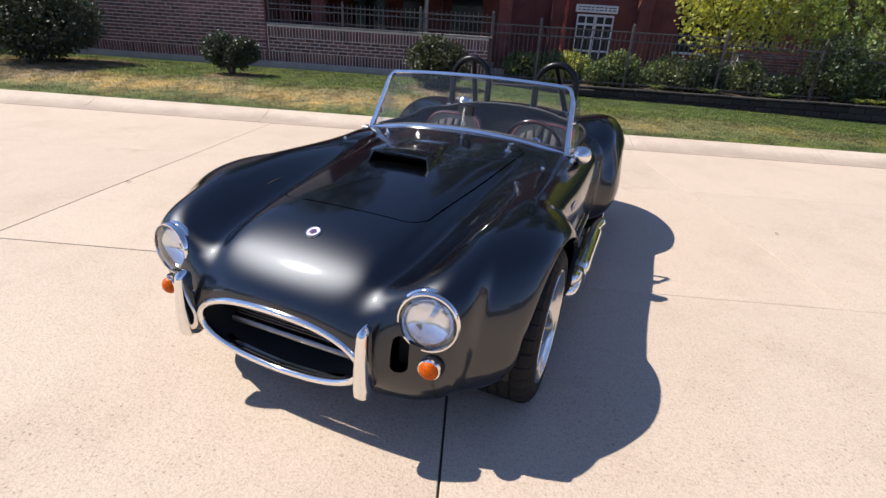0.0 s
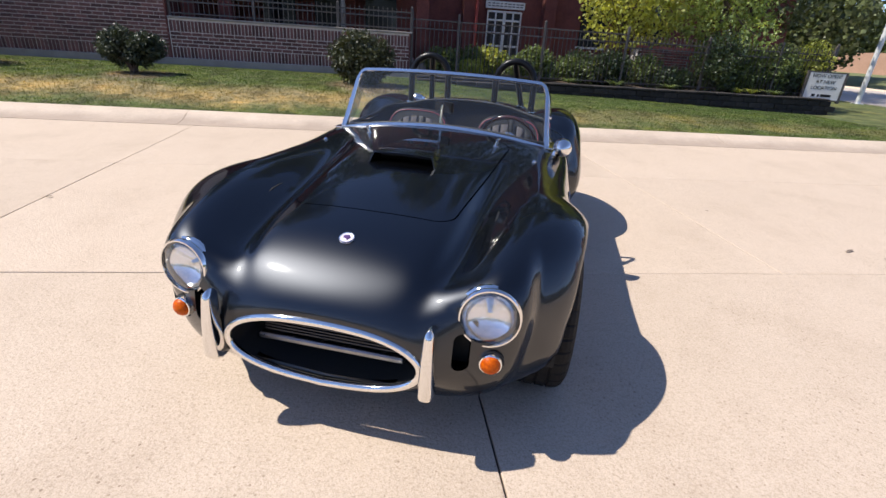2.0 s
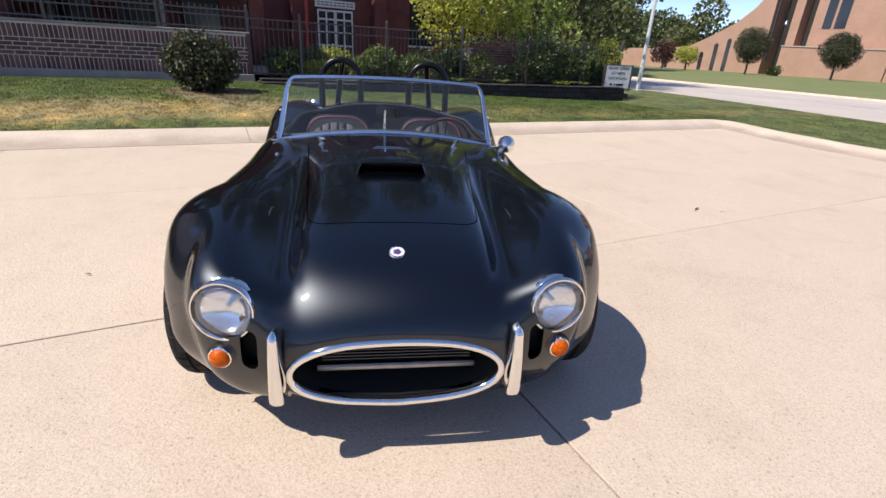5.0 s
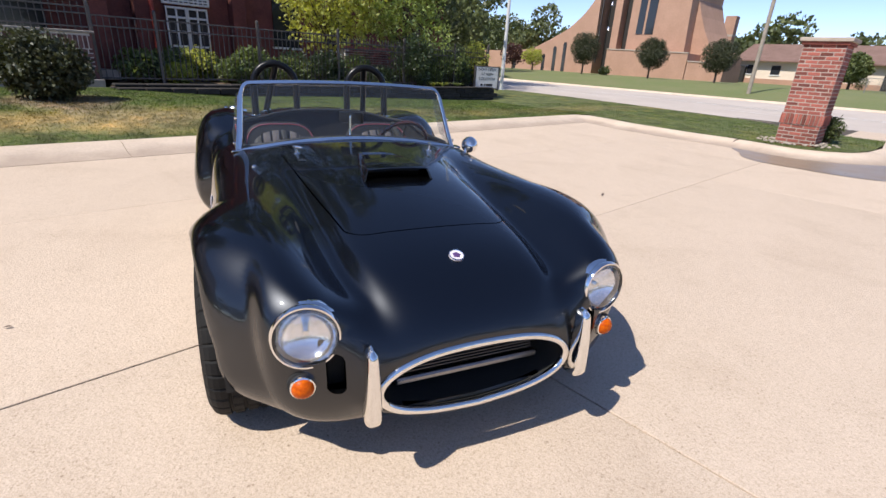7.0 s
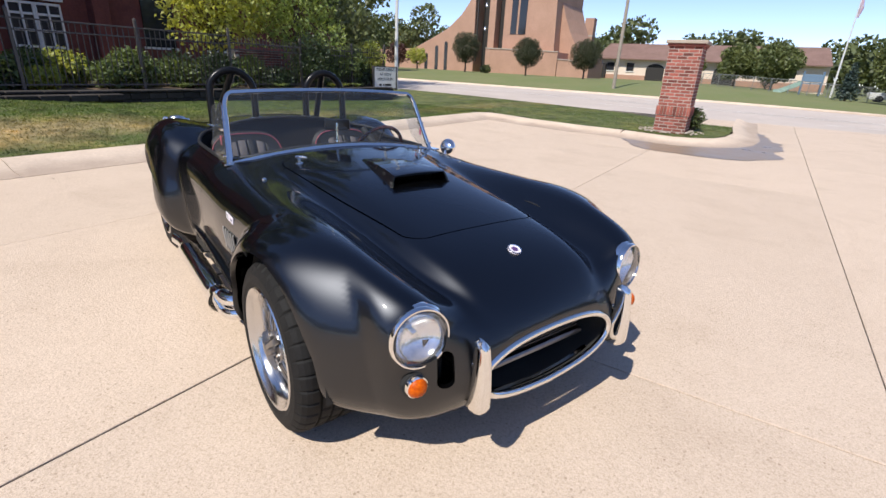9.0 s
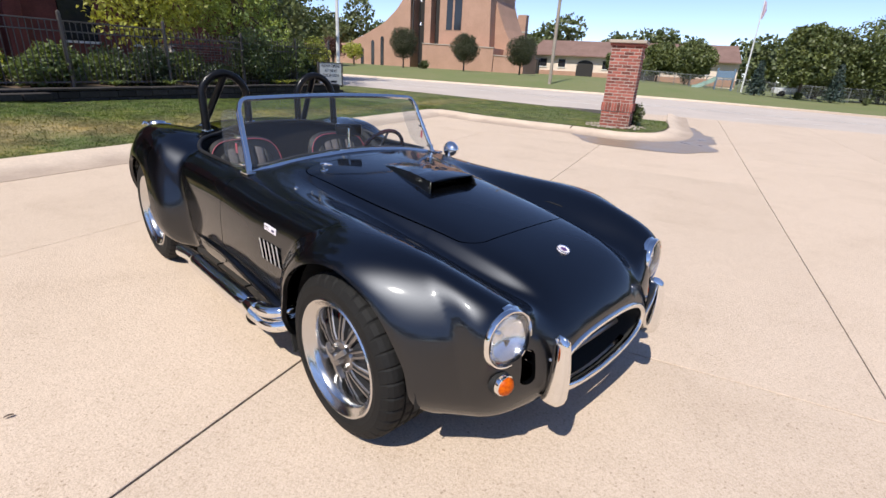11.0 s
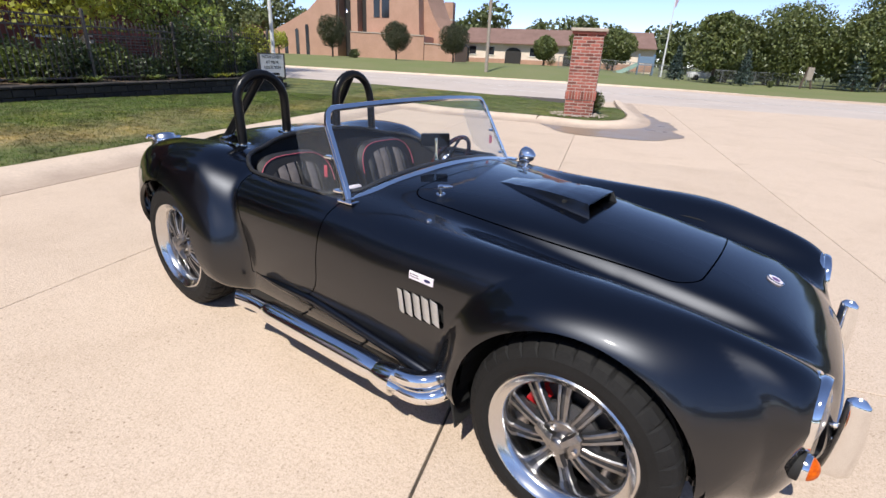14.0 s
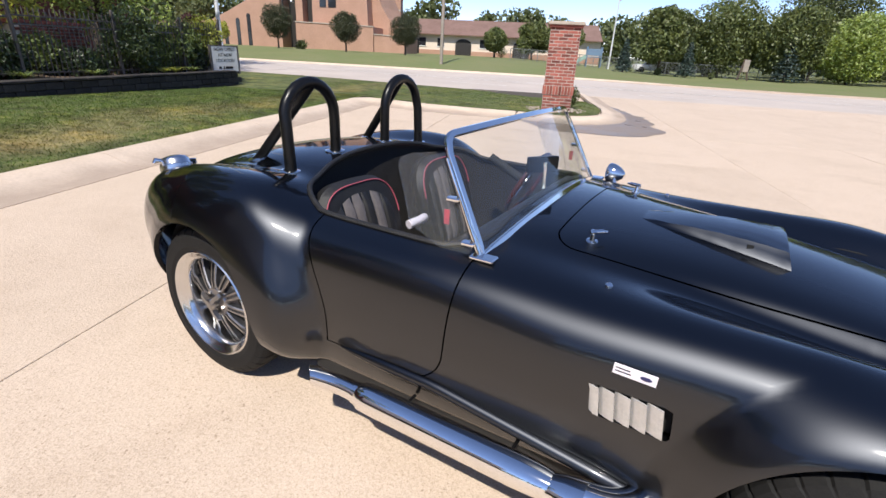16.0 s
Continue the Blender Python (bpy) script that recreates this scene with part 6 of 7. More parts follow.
# seats: black shells, grey striped inserts, red piping
def seat(x0):
    seat_part = new("seat")
    seat_part.parent = car
    seat_part.matrix_basis = pose(x0, 0, 0) @ Matrix.Diagonal((1.10, 1, 1, 1))
    seat_part["label"] = "black bucket seat with grey stripes and red piping"

    def back_point(x, z, d):
        lean = (z - 0.36) * 0.32
        return Vector((x, 1.755 + lean + d, z + 0.03))

    shape = []
    for k in range(41):
        a = math.pi * k / 40
        c, s2 = math.cos(a), math.sin(a)
        shape.append((0.215 * math.copysign(abs(c) ** 0.55, c), 0.66 + 0.175 * abs(s2) ** 0.8))
    shape = [(0.205, 0.38), (0.212, 0.52)] + shape + [(-0.212, 0.52), (-0.205, 0.38)]
    bm = bmesh.new()
    fronts = [bm.verts.new(back_point(x, z, -0.035)) for x, z in shape]
    mids = [bm.verts.new(back_point(x * 1.05, 0.38 + (z - 0.38) * 1.03, 0.0)) for x, z in shape]
    backs = [bm.verts.new(back_point(x * 0.97, z, 0.05)) for x, z in shape]
    for p, q in ((fronts, mids), (mids, backs)):
        for k in range(len(shape)):
            bm.faces.new((p[k], p[(k + 1) % len(shape)], q[(k + 1) % len(shape)], q[k]))
    bm.faces.new(fronts)
    bm.faces.new(backs[::-1])
    part("backrest", bm, LEATHER, seat_part, smooth=True)
    part("piping", sweep([back_point(x * 1.0, z + 0.002, -0.038) for x, z in shape[2:-2]], 0.003, 8), RED_PIPING, seat_part, "red edge piping", smooth=True)
    for k in range(6):
        xa = -0.168 + 0.056 * k
        bm = bmesh.new()
        lo_hi = []
        for j in range(9):
            ring = []
            for q, (dx, dd) in enumerate(((0.003, -0.036), (0.010, -0.052), (0.028, -0.058), (0.046, -0.052), (0.053, -0.036))):
                x = xa + dx
                lim = 0.645 + 0.150 * (1 - min(1, abs(x) / 0.19) ** 2.2) ** 0.5
                z = 0.40 + (lim - 0.40) * j / 8
                ring.append(bm.verts.new(back_point(x, z, dd if 0 < j < 8 else -0.036)))
            lo_hi.append(ring)
        for r0, r1 in zip(lo_hi, lo_hi[1:]):
            for q in range(4):
                bm.faces.new((r0[q], r0[q + 1], r1[q + 1], r1[q]))
        part("stripe", bm, GREY_CLOTH if k in (1, 2, 4) else LEATHER, seat_part, "grey cloth stripe" if k in (1, 2, 4) else "black padded stripe", smooth=True)
    part("cushion", box((0.42, 0.46, 0.14), (0, 1.52, 0.36), bevel=0.05, segments=3), LEATHER, seat_part, smooth=True)
    for k in range(3):
        part("cushion_stripe", box((0.05, 0.38, 0.02), (-0.11 + 0.11 * k, 1.51, 0.428), bevel=0.009, segments=2), GREY_CLOTH, seat_part, smooth=True)
    return seat_part


seat(-0.36)
seat(0.36)
belt = part("harness_roll", sweep([(-0.13, 1.75, 0.63), (-0.06, 1.73, 0.64), (0.01, 1.75, 0.63)], 0.022, 14), PLASTIC_WHITE, car, "pale rolled harness pad", smooth=True)


# the body as drawn leans on its axles: nose a little up and back
LEAN_Y = np.polyfit([-0.7, -0.2, 0.2, 0.6, 1.1, 1.5, 2.1, 2.4, 3.1], [0.066, 0.061, 0.053, 0.047, 0.042, 0.034, 0.029, 0.026, 0.02], 3)
LEAN_Z = np.polyfit([-0.7, -0.2, 0.2, 0.6, 1.0, 1.4, 2.1, 2.8, 3.1], [0.022, 0.018, 0.013, 0.010, 0.003, -0.003, -0.008, -0.012, -0.013], 3)


def settle(ob, plain):
    """Moves a part's points, or its origin where it has a pose of its own."""
    t = ob.matrix_basis.translation
    turned = ob.matrix_basis.to_quaternion().angle > 1e-4
    if plain and not turned and abs(t.y) < 1e-6 and abs(t.z) < 1e-6:
        if ob.data is not None:
            co = np.empty(3 * len(ob.data.vertices), np.float32)
            ob.data.vertices.foreach_get("co", co)
            co = co.reshape(-1, 3)
            y = co[:, 1].copy()
            co[:, 1] += np.polyval(LEAN_Y, y)
            co[:, 2] += np.polyval(LEAN_Z, y)
            ob.data.vertices.foreach_set("co", co.ravel())
            ob.data.update()
        for child in ob.children:
            settle(child, True)
    elif plain:
        ob.matrix_basis = Matrix.Translation((0, float(np.polyval(LEAN_Y, t.y)), float(np.polyval(LEAN_Z, t.y)))) @ ob.matrix_basis


for ob in car.children:
    if not ob.name.startswith("wheel") or ob.name.startswith("wheel_well"):
        settle(ob, True)


# ---- plants ----
def fast_mesh(name, verts, quads, mat, parent=None, label="", m=None):
    """A mesh from arrays, for leaves and blades."""
    me = bpy.data.meshes.new(name)
    k = quads.shape[1]
    me.vertices.add(len(verts))
    me.vertices.foreach_set("co", np.asarray(verts, np.float32).ravel())
    me.loops.add(quads.size)
    me.loops.foreach_set("vertex_index", quads.astype(np.int32).ravel())
    me.polygons.add(len(quads))
    me.polygons.foreach_set("loop_start", np.arange(0, quads.size, k, dtype=np.int32))
    me.update(calc_edges=True)
    me.materials.append(mat)
    ob = new(name, me)
    if parent is not None:
        ob.parent = parent
    if m is not None:
        ob.matrix_basis = m
    if label:
        ob["label"] = label
    return ob


def leaf_quads(centres, size, rng, droop=0.0, narrow=0.55):
    """One folded leaf shape at each centre, turned at random."""
    n = len(centres)
    d = rng.normal(size=(n, 3))
    d[:, 2] -= droop
    d /= np.linalg.norm(d, axis=1, keepdims=True)
    s = np.cross(d, rng.normal(size=(n, 3)))
    s /= np.linalg.norm(s, axis=1, keepdims=True)
    k = size * rng.uniform(0.6, 1.3, (n, 1))
    bow = np.cross(d, s) * k * 0.12
    verts = np.stack([centres - d * k * 0.5, centres + s * k * 0.5 * narrow + bow, centres + d * k * 0.5, centres - s * k * 0.5 * narrow + bow], 1).reshape(-1, 3)
    return verts, np.arange(4 * n).reshape(-1, 4)


def crown_points(clumps, count, rng, shell=0.55):
    """Leaf centres in uneven clumps (x, y, z, radius): denser towards each clump's skin."""
    c = np.array(clumps)
    weight = c[:, 3] ** 2
    pick = rng.choice(len(c), count, p=weight / weight.sum())
    d = rng.normal(size=(count, 3))
    d /= np.linalg.norm(d, axis=1, keepdims=True)
    r = rng.uniform(shell, 1.0, (count, 1)) ** 0.7 * c[pick, 3:4]
    r *= 1 + 0.22 * np.sin(5 * d[:, 0:1] + pick[:, None]) * np.cos(4 * d[:, 1:2] + 2 * pick[:, None])
    return c[pick, :3] + d * r * np.array([1, 1, 0.85])


def tree(name, m, height, crown_low, radius, mat, label, seed, leaves=2600, leaf=0.28, clumps=16, trunk=0.12, shape="round", stems=1, category="tree", group=""):
    """A tapered trunk with limbs and a crown of leaf clumps."""
    rng = np.random.default_rng(seed)
    t = thing(name, m, label, category, group)
    mid, half = (height + crown_low) / 2, (height - crown_low) / 2
    cl = []
    for k in range(clumps):
        a = k * 2.4 + rng.uniform(-0.4, 0.4)
        h = -1 + 2 * (k + 0.5) / clumps
        if shape == "round":
            w = math.sqrt(max(0.05, 1 - h * h)) * rng.uniform(0.45, 0.75)
        elif shape == "cone":
            w = (1 - h) * 0.5 * rng.uniform(0.6, 0.8)
        else:
            w = (0.35 + 0.65 * math.sqrt(max(0, 1 - max(0, h) ** 2))) * rng.uniform(0.3, 0.8)
        size = radius * (rng.uniform(0.34, 0.5) if shape != "cone" else 0.2 + 0.3 * (1 - h) / 2)
        cl.append((w * radius * math.cos(a), w * radius * math.sin(a), mid + h * half * 0.82, size))
    bm = bmesh.new()
    for s in range(stems):
        lean = rng.uniform(-0.12, 0.12, 2) * (1 if stems == 1 else 2.5)
        pts = [(0.1 * s * lean[0], 0.1 * s * lean[1], -0.15)]
        for j in range(1, 6):
            z = mid * j / 5
            pts.append((lean[0] * z * 0.5 + rng.uniform(-0.03, 0.03), lean[1] * z * 0.5 + rng.uniform(-0.03, 0.03), z))
        sweep(pts, [trunk * (1 - 0.13 * j) / (1 if stems == 1 else 1.6) for j in range(6)], 8, bm)
        for x, y, z, r in cl[s::stems][:9]:
            base = Vector(pts[min(5, 2 + int(rng.integers(0, 3)))])
            sweep([base, base.lerp(Vector((x, y, z)), 0.55) + Vector((0, 0, -0.08 * height * 0.2)), (x, y, z)], [trunk * 0.35, trunk * 0.22, trunk * 0.08], 6, bm)
    part("trunk", bm, BARK, t, smooth=True)
    v, q = leaf_quads(crown_points(cl, leaves, rng), leaf, rng, droop=0.4)
    fast_mesh("crown", v, q, mat, t)
    return t


def spruce(name, m, height, radius, seed, label, group=""):
    rng = np.random.default_rng(seed)
    t = thing(name, m, label, "conifer", group)
    part("trunk", sweep([(0, 0, -0.1), (0, 0, height * 0.95)], [0.09, 0.015], 8), BARK, t, smooth=True)
    pts = []
    for k in range(11):
        h = k / 11
        for j in range(11):
            a = j * 2 * math.pi / 11 + k * 0.7 + rng.uniform(-0.15, 0.15)
            length = radius * (1 - h) * rng.uniform(0.8, 1.05)
            s = rng.uniform(0.05, 1, 24)
            pts.append(np.stack([np.cos(a) * s * length, np.sin(a) * s * length, 0.1 * height + 0.9 * height * h + 0.10 * s * length - 0.3 * s ** 2 * length + 0 * s], 1) + rng.normal(scale=0.05, size=(24, 3)))
    v, q = leaf_quads(np.concatenate(pts), 0.22, rng, narrow=0.5)
    fast_mesh("crown", v, q, LEAF_SPRUCE, t)
    return t


def bush(m, width, height, mat, label, seed, leaves=5200, leaf=0.075, flat=0.8, low=0.20, lobes=0.0):
    rng = np.random.default_rng(seed)
    t = thing("bush", m, label, "bush")
    cl = []
    for k in range(16):
        a = k * 2.4
        h = (k + 0.5) / 16
        w = math.sqrt(max(0.02, 1 - (2 * h - 1) ** 2)) * 0.62
        cl.append((w * width / 2 * math.cos(a) + math.copysign(lobes * width, math.cos(a)), w * width / 2 * math.sin(a) * flat, height * (low + (0.82 - low) * h), width * rng.uniform(0.19, 0.27)))
    bm = bmesh.new()
    for k in range(7):
        x, y, z, r = cl[k * 2]
        sweep([(0.05 * math.cos(k), 0.05 * math.sin(k), -0.05), (x * 0.3, y * 0.3, z * 0.45), (x, y, z)], [0.03, 0.02, 0.006], 6, bm)
    part("stem_base", bm, BARK, t, smooth=True)
    v, q = leaf_quads(crown_points(cl, leaves, rng, 0.35), leaf, rng)
    fast_mesh("foliage", v, q, mat, t)
    return t


def lz(u, v):
    return float(land_z(np.array(u, float), np.array(v, float)))


def gz(u, v):
    return float(verge_z(u, v))


# bushes along the brick wall
bush(at(-9.15, 8.7, gz(-9, 8.7)), 2.6, 1.8, LEAF_BUSH, "large dark green clipped bush by the brick wall", 11, leaves=26000)
bush(at(-4.86, 8.7, gz(-5, 8.7)), 1.0, 0.84, LEAF_BUSH, "small dark green two-lobed bush on the grass verge", 12, leaves=10000, leaf=0.062, low=0.32, lobes=0.10)
bush(at(-0.42, 8.8, gz(-0.4, 8.8)), 1.3, 1.02, LEAF_CLIP, "round green bush by the end of the low wall", 13, leaves=12000)

# garden trees and planting
tree("garden_tree", at(7.4, 13.2, 0.52), 4.3, 1.15, 1.85, LEAF_YELLOW, "yellow-green garden tree with several thin stems", 21, leaves=5600, leaf=0.15, clumps=30, trunk=0.07, stems=3)
tree("garden_tree", at(10.2, 12.9, 0.52), 5.4, 0.7, 1.7, LEAF_LIGHT, "dense green garden tree close behind the fence", 22, leaves=10000, leaf=0.13, clumps=26, trunk=0.12, shape="tall")
tree("garden_tree", at(14.8, 17.8, 0.5), 9.0, 2.2, 2.8, LEAF_DARK, "tall dark tree beyond the garden fence", 24, leaves=7000, leaf=0.22, clumps=26, trunk=0.2, shape="tall")
for k, (u, v, h, r) in enumerate(((3.0, 21.0, 19.0, 4.2), (10.2, 22.0, 19.5, 4.6), (17.0, 23.0, 17.0, 4.4), (-8.0, 19.0, 17.0, 4.2), (-2.6, 24.5, 14.0, 3.4))):
    tree("shade_tree", at(u, v, 0.4), h, 5.0, r, LEAF_DARK, "tall dark green shade tree behind the house", 400 + k, leaves=9000, leaf=0.34, clumps=30, trunk=0.22, shape="tall")
rng = np.random.default_rng(31)
for k in range(36):
    u = 1.3 + 12.0 * (k + rng.uniform(0.1, 0.9)) / 36
    v = 11.6 + rng.uniform(0.0, 1.3)
    w = rng.uniform(0.6, 1.15) * (1.25 if u > 9.5 else 1.0)
    kind = rng.integers(0, 4)
    mat = (LEAF_GARDEN, LEAF_GLOSSY, LEAF_YELLOW, LEAF_GARDEN)[kind]
    words = ("leafy green garden plant behind the fence", "dark green garden shrub behind the fence", "pale yellow-green garden plant behind the fence", "leafy green garden plant behind the fence")[kind]
    bush(at(u * 0.97, v, 0.45), w, w * rng.uniform(0.5, 0.95), mat, words, 100 + k, leaves=1500, leaf=0.09)
for k, (u, v) in enumerate(((10.75, 11.1), (10.3, 11.1), (5.2, 11.2), (6.6, 11.2), (8.2, 11.15), (11.5, 11.1))):
    rg = np.random.default_rng(60 + k)
    t = thing("garden_plant", at(u * 0.97, v, 0.5), "tuft of arching grassy leaves on the retaining wall", "plant")
    n, seg = 90, 4
    a, ln = rg.uniform(0, 2 * np.pi, n), rg.uniform(0.22, 0.5, n)
    verts = []
    for i in range(n):
        dx, dy = math.cos(a[i]), math.sin(a[i])
        for s in range(seg + 1):
            f = s / seg
            r, z = ln[i] * f * 0.8, ln[i] * (f * 1.0 - 0.75 * f * f)
            w = 0.012 * (1 - f) + 0.001
            verts += [(dx * r - dy * w, dy * r + dx * w, z), (dx * r + dy * w, dy * r - dx * w, z)]
    verts = np.array(verts)
    base = (np.arange(n) * 2 * (seg + 1))[:, None, None] + (np.arange(seg) * 2)[None, :, None] + np.array([0, 1, 3, 2])[None, None, :]
    fast_mesh("foliage", verts, base.reshape(-1, 4), LEAF_YELLOW if k < 2 else LEAF_GARDEN, t)
for u, v, w, h, mat, words in ((9.55, 11.55, 1.7, 1.75, LEAF_GLOSSY, "dense dark green climber grown through the iron fence"), (10.5, 11.7, 1.2, 1.5, LEAF_GARDEN, "leafy climber leaning over the iron fence"),
                               (11.4, 11.65, 1.4, 1.55, LEAF_GARDEN, "leafy pale green shrub against the iron fence"), (12.5, 11.7, 1.3, 1.75, LEAF_YELLOW, "yellow-green shrub with loose branches over the fence"),
                               (6.4, 11.75, 1.3, 1.0, LEAF_GLOSSY, "dark green shrub against the iron fence"), (4.2, 11.75, 1.2, 1.0, LEAF_GARDEN, "leafy green shrub by the garden door")):
    bush(at(u, v, 0.42), w, h, mat, words, int(u * 37), leaves=4200, leaf=0.085, flat=0.55)
brick_stack = thing("brick_planter", at(8.35, 12.75, 0.48), "low red brick planter behind the fence", "planter")
part("core", box((1.66, 0.46, 1.05), (0, 0, 0.5), bevel=0.02), MORTAR, brick_stack)
for row in range(14):
    for k in range(8):
        x = -0.83 + 0.214 * k - 0.107 * (row % 2) + 0.10
        if abs(x) < 0.80:
            shared("brick", brick_shape(0.20, 0.04, 0.06, PIER_BRICK), brick_stack, pose(x, -0.235 - random.uniform(0, 0.012), 0.04 + 0.075 * row, 0, 0, random.uniform(-2, 2)))
part("coping", box((1.8, 0.58, 0.07), (0, 0, 1.09), bevel=0.01), PIER_BRICK, brick_stack)

# the board sign by the end of the retaining wall
sign = thing("board_sign", at(12.6, 11.06, 0.09, -14), "white changeable-letter board sign on dark legs", "sign")
board = part("board", box((0.96, 0.05, 0.74), (0, 0, 0.75), bevel=0.008), WHITE_WOOD, sign)
for s in (-1, 1):
    part("leg", box((0.065, 0.08, 0.84), (s * 0.51, 0.01, 0.73), bevel=0.004), IRON, sign)
part("frame_bar", box((0.92, 0.06, 0.03), (0, 0.0, 1.125), bevel=0.004), IRON, sign)
part("frame_bar", box((0.92, 0.06, 0.03), (0, 0.0, 0.375), bevel=0.004), IRON, sign)
for row, words in enumerate(("NOW OPEN!", "AT NEW", "LOCATION")):
    curve = bpy.data.curves.new("lettering", "FONT")
    curve.body, curve.size, curve.align_x, curve.extrude = words, 0.135, "CENTER", 0.002
    curve.materials.append(MATT_BLACK)
    text = new("lettering", curve)
    text.parent = board
    text.matrix_basis = pose(0, -0.028, 0.985 - 0.16 * row, 90, 0, 0)
for k, w in enumerate((0.10, 0.05, 0.16, 0.12)):
    part("writing_bar", box((w, 0.004, 0.07), (-0.22 + 0.14 * k, -0.028, 0.50)), MATT_BLACK, board)

# ---- island: brick pier ----
pier = thing("brick_pier", at(11.32, 0.86, 0.08), "red brick entrance pier with a stone cap on the grass island", "pier")
part("core", box((0.70, 0.70, 1.97), (0, 0, 0.985)), PIER_MORTAR, pier)
part("cap", box((0.86, 0.86, 0.075), (0, 0, 2.05), bevel=0.012), STONE_CAP, pier, "pale weathered cap stone")
part("neck", box((0.78, 0.78, 0.06), (0, 0, 1.985), bevel=0.006), PIER_BRICK, pier)


def pier_brick(x, y, z, turn, w, h):
    shared("brick", brick_shape(w, 0.035, h, PIER_BRICK), pier, pose(x, y, z, 0, 0, turn) @ pose(0, random.uniform(0, 0.004), 0))


z, course = 0.01, 0
while z < 1.92:
    soldier = 0.40 < z < 0.52
    w, h = (0.058, 0.20) if soldier else (0.199, 0.058)
    out = 0.360 if soldier else 0.338
    for turn in (0, 90, 180, 270):
        if turn == 0 and course > 100:
            continue
        x = -0.345 - (0 if soldier or course % 2 else 0.106)
        while x < 0.34:
            a, b = max(x, -0.345), min(x + w, 0.345)
            if b - a > 0.03:
                c, s = math.cos(radians(turn)), math.sin(radians(turn))
                q = (a + b) / 2
                pier_brick(q * c + out * s, q * s - out * c, z + h / 2, turn, b - a, h)
            x += w + 0.014
    z += h + 0.015
    course += 1
bush(at(12.1, 0.5, 0.15), 0.6, 0.55, LEAF_DARK, "low dark bush beside the brick pier", 41, leaves=1500, leaf=0.06)
stones = thing("pier_gravel", at(11.2, 0.86, 0.152), "pale gravel round the foot of the pier", "gravel", kind="stuff")
rg = np.random.default_rng(5)
bm = bmesh.new()
for k in range(120):
    a, r = rg.uniform(0, 6.28), rg.uniform(0.40, 0.75)
    bmesh.ops.create_icosphere(bm, subdivisions=1, radius=rg.uniform(0.015, 0.04), matrix=Matrix.Translation((r * math.cos(a), r * math.sin(a), 0.01)) @ Matrix.Diagonal((1, 1, 0.6, 1)))
part("gravel", bm, STONE_CAP, stones)

# ---- across the street: church ----
church = thing("church", at(64.0, 1.15, -0.8), "tan brick modern church with a sweeping roofline", "church", kind="structure")


def prism(name, outline, depth, mat, parent, u0=0.0):
    """An upright slab: outline in (v, z), thick along u."""
    n = len(outline)
    verts = [(u0, v, z) for v, z in outline] + [(u0 + depth, v, z) for v, z in outline]
    faces = [tuple(range(n)), tuple(range(2 * n - 1, n - 1, -1))] + [(i, (i + 1) % n, n + (i + 1) % n, n + i) for i in range(n)]
    ob = mesh_object(name, verts, faces, mat, parent)
    bm = bmesh.new()
    bm.from_mesh(ob.data)
    bmesh.ops.recalc_face_normals(bm, faces=bm.faces[:])
    bm.to_mesh(ob.data)
    bm.free()
    return ob


prism("wing_wall", [(66, 0.8), (66, 4.0), (53.5, 4.2), (50, 4.3), (47.1, 4.6), (44.1, 5.9), (41.0, 7.4), (38.8, 9.2), (37.5, 10.8), (36.5, 13.0), (36.3, 0.8)], 11, CHURCH_BRICK, church)
prism("tower_wall", [(34.1, 0.8), (34.1, 15.5), (33.1, 15.5), (33.1, 0.8)], 9, CHURCH_BRICK, church)
prism("tower_wall", [(31.7, 0.8), (31.7, 16.0), (24.2, 16.0), (24.2, 10.8), (23.9, 4.6), (23.5, 0.8)], 10, CHURCH_BRICK, church)
prism("bell_recess", [(36.3, 0.8), (36.3, 15.0), (34.1, 15.0), (34.1, 0.8)], 2, DARK_GAP, church, 2.4)
prism("window_recess", [(33.1, 0.8), (33.1, 15.0), (31.7, 15.0), (31.7, 0.8)], 2, DARK_GAP, church, 1.5)
prism("side_wall", [(24.2, 0.8), (24.2, 10.8), (23.5, 8.9), (22.7, 7.2), (21.9, 5.9), (21.0, 4.9), (20.2, 4.6), (20.2, 0.8)], 8, CHURCH_BRICK, church, 2.0)
prism("front_block", [(33.2, 0.8), (33.2, 4.7), (22.5, 4.5), (22.5, 0.8)], 4, CHURCH_BRICK, church, -2.0)
prism("low_block", [(22.4, 0.8), (22.4, 3.6), (18.2, 3.45), (18.2, 0.8)], 6, CHURCH_BRICK, church, -2.0)
prism("coping", [(33.25, 4.70), (33.25, 4.82), (22.45, 4.62), (22.45, 4.5)], 0.3, STONE_CAP, church, -2.08)
prism("coping", [(22.42, 3.60), (22.42, 3.72), (18.15, 3.57), (18.15, 3.45)], 0.3, STONE_CAP, church, -2.08)
prism("base_vent", [(27.0, 1.25), (27.0, 1.55), (22.9, 1.5), (22.9, 1.2)], 0.05, DARK_GAP, church, -2.04)
for a, b in ((30.6, 29.7), (29.4, 28.3)):
    prism("window", [(a, 6.7), (a, 15.0), (b, 15.0), (b, 6.7)], 0.1, GLASS_DARK, church, -0.06)
for v, top in ((44.85, 3.9), (42.9, 5.0), (41.2, 5.6), (50.5, 3.3)):
    prism("slit_window", [(v - 0.28, 1.4), (v - 0.28, top - 0.2), (v - 0.12, top), (v + 0.12, top), (v + 0.28, top - 0.2), (v + 0.28, 1.4)], 0.1, GLASS_DARK, church, -0.06)
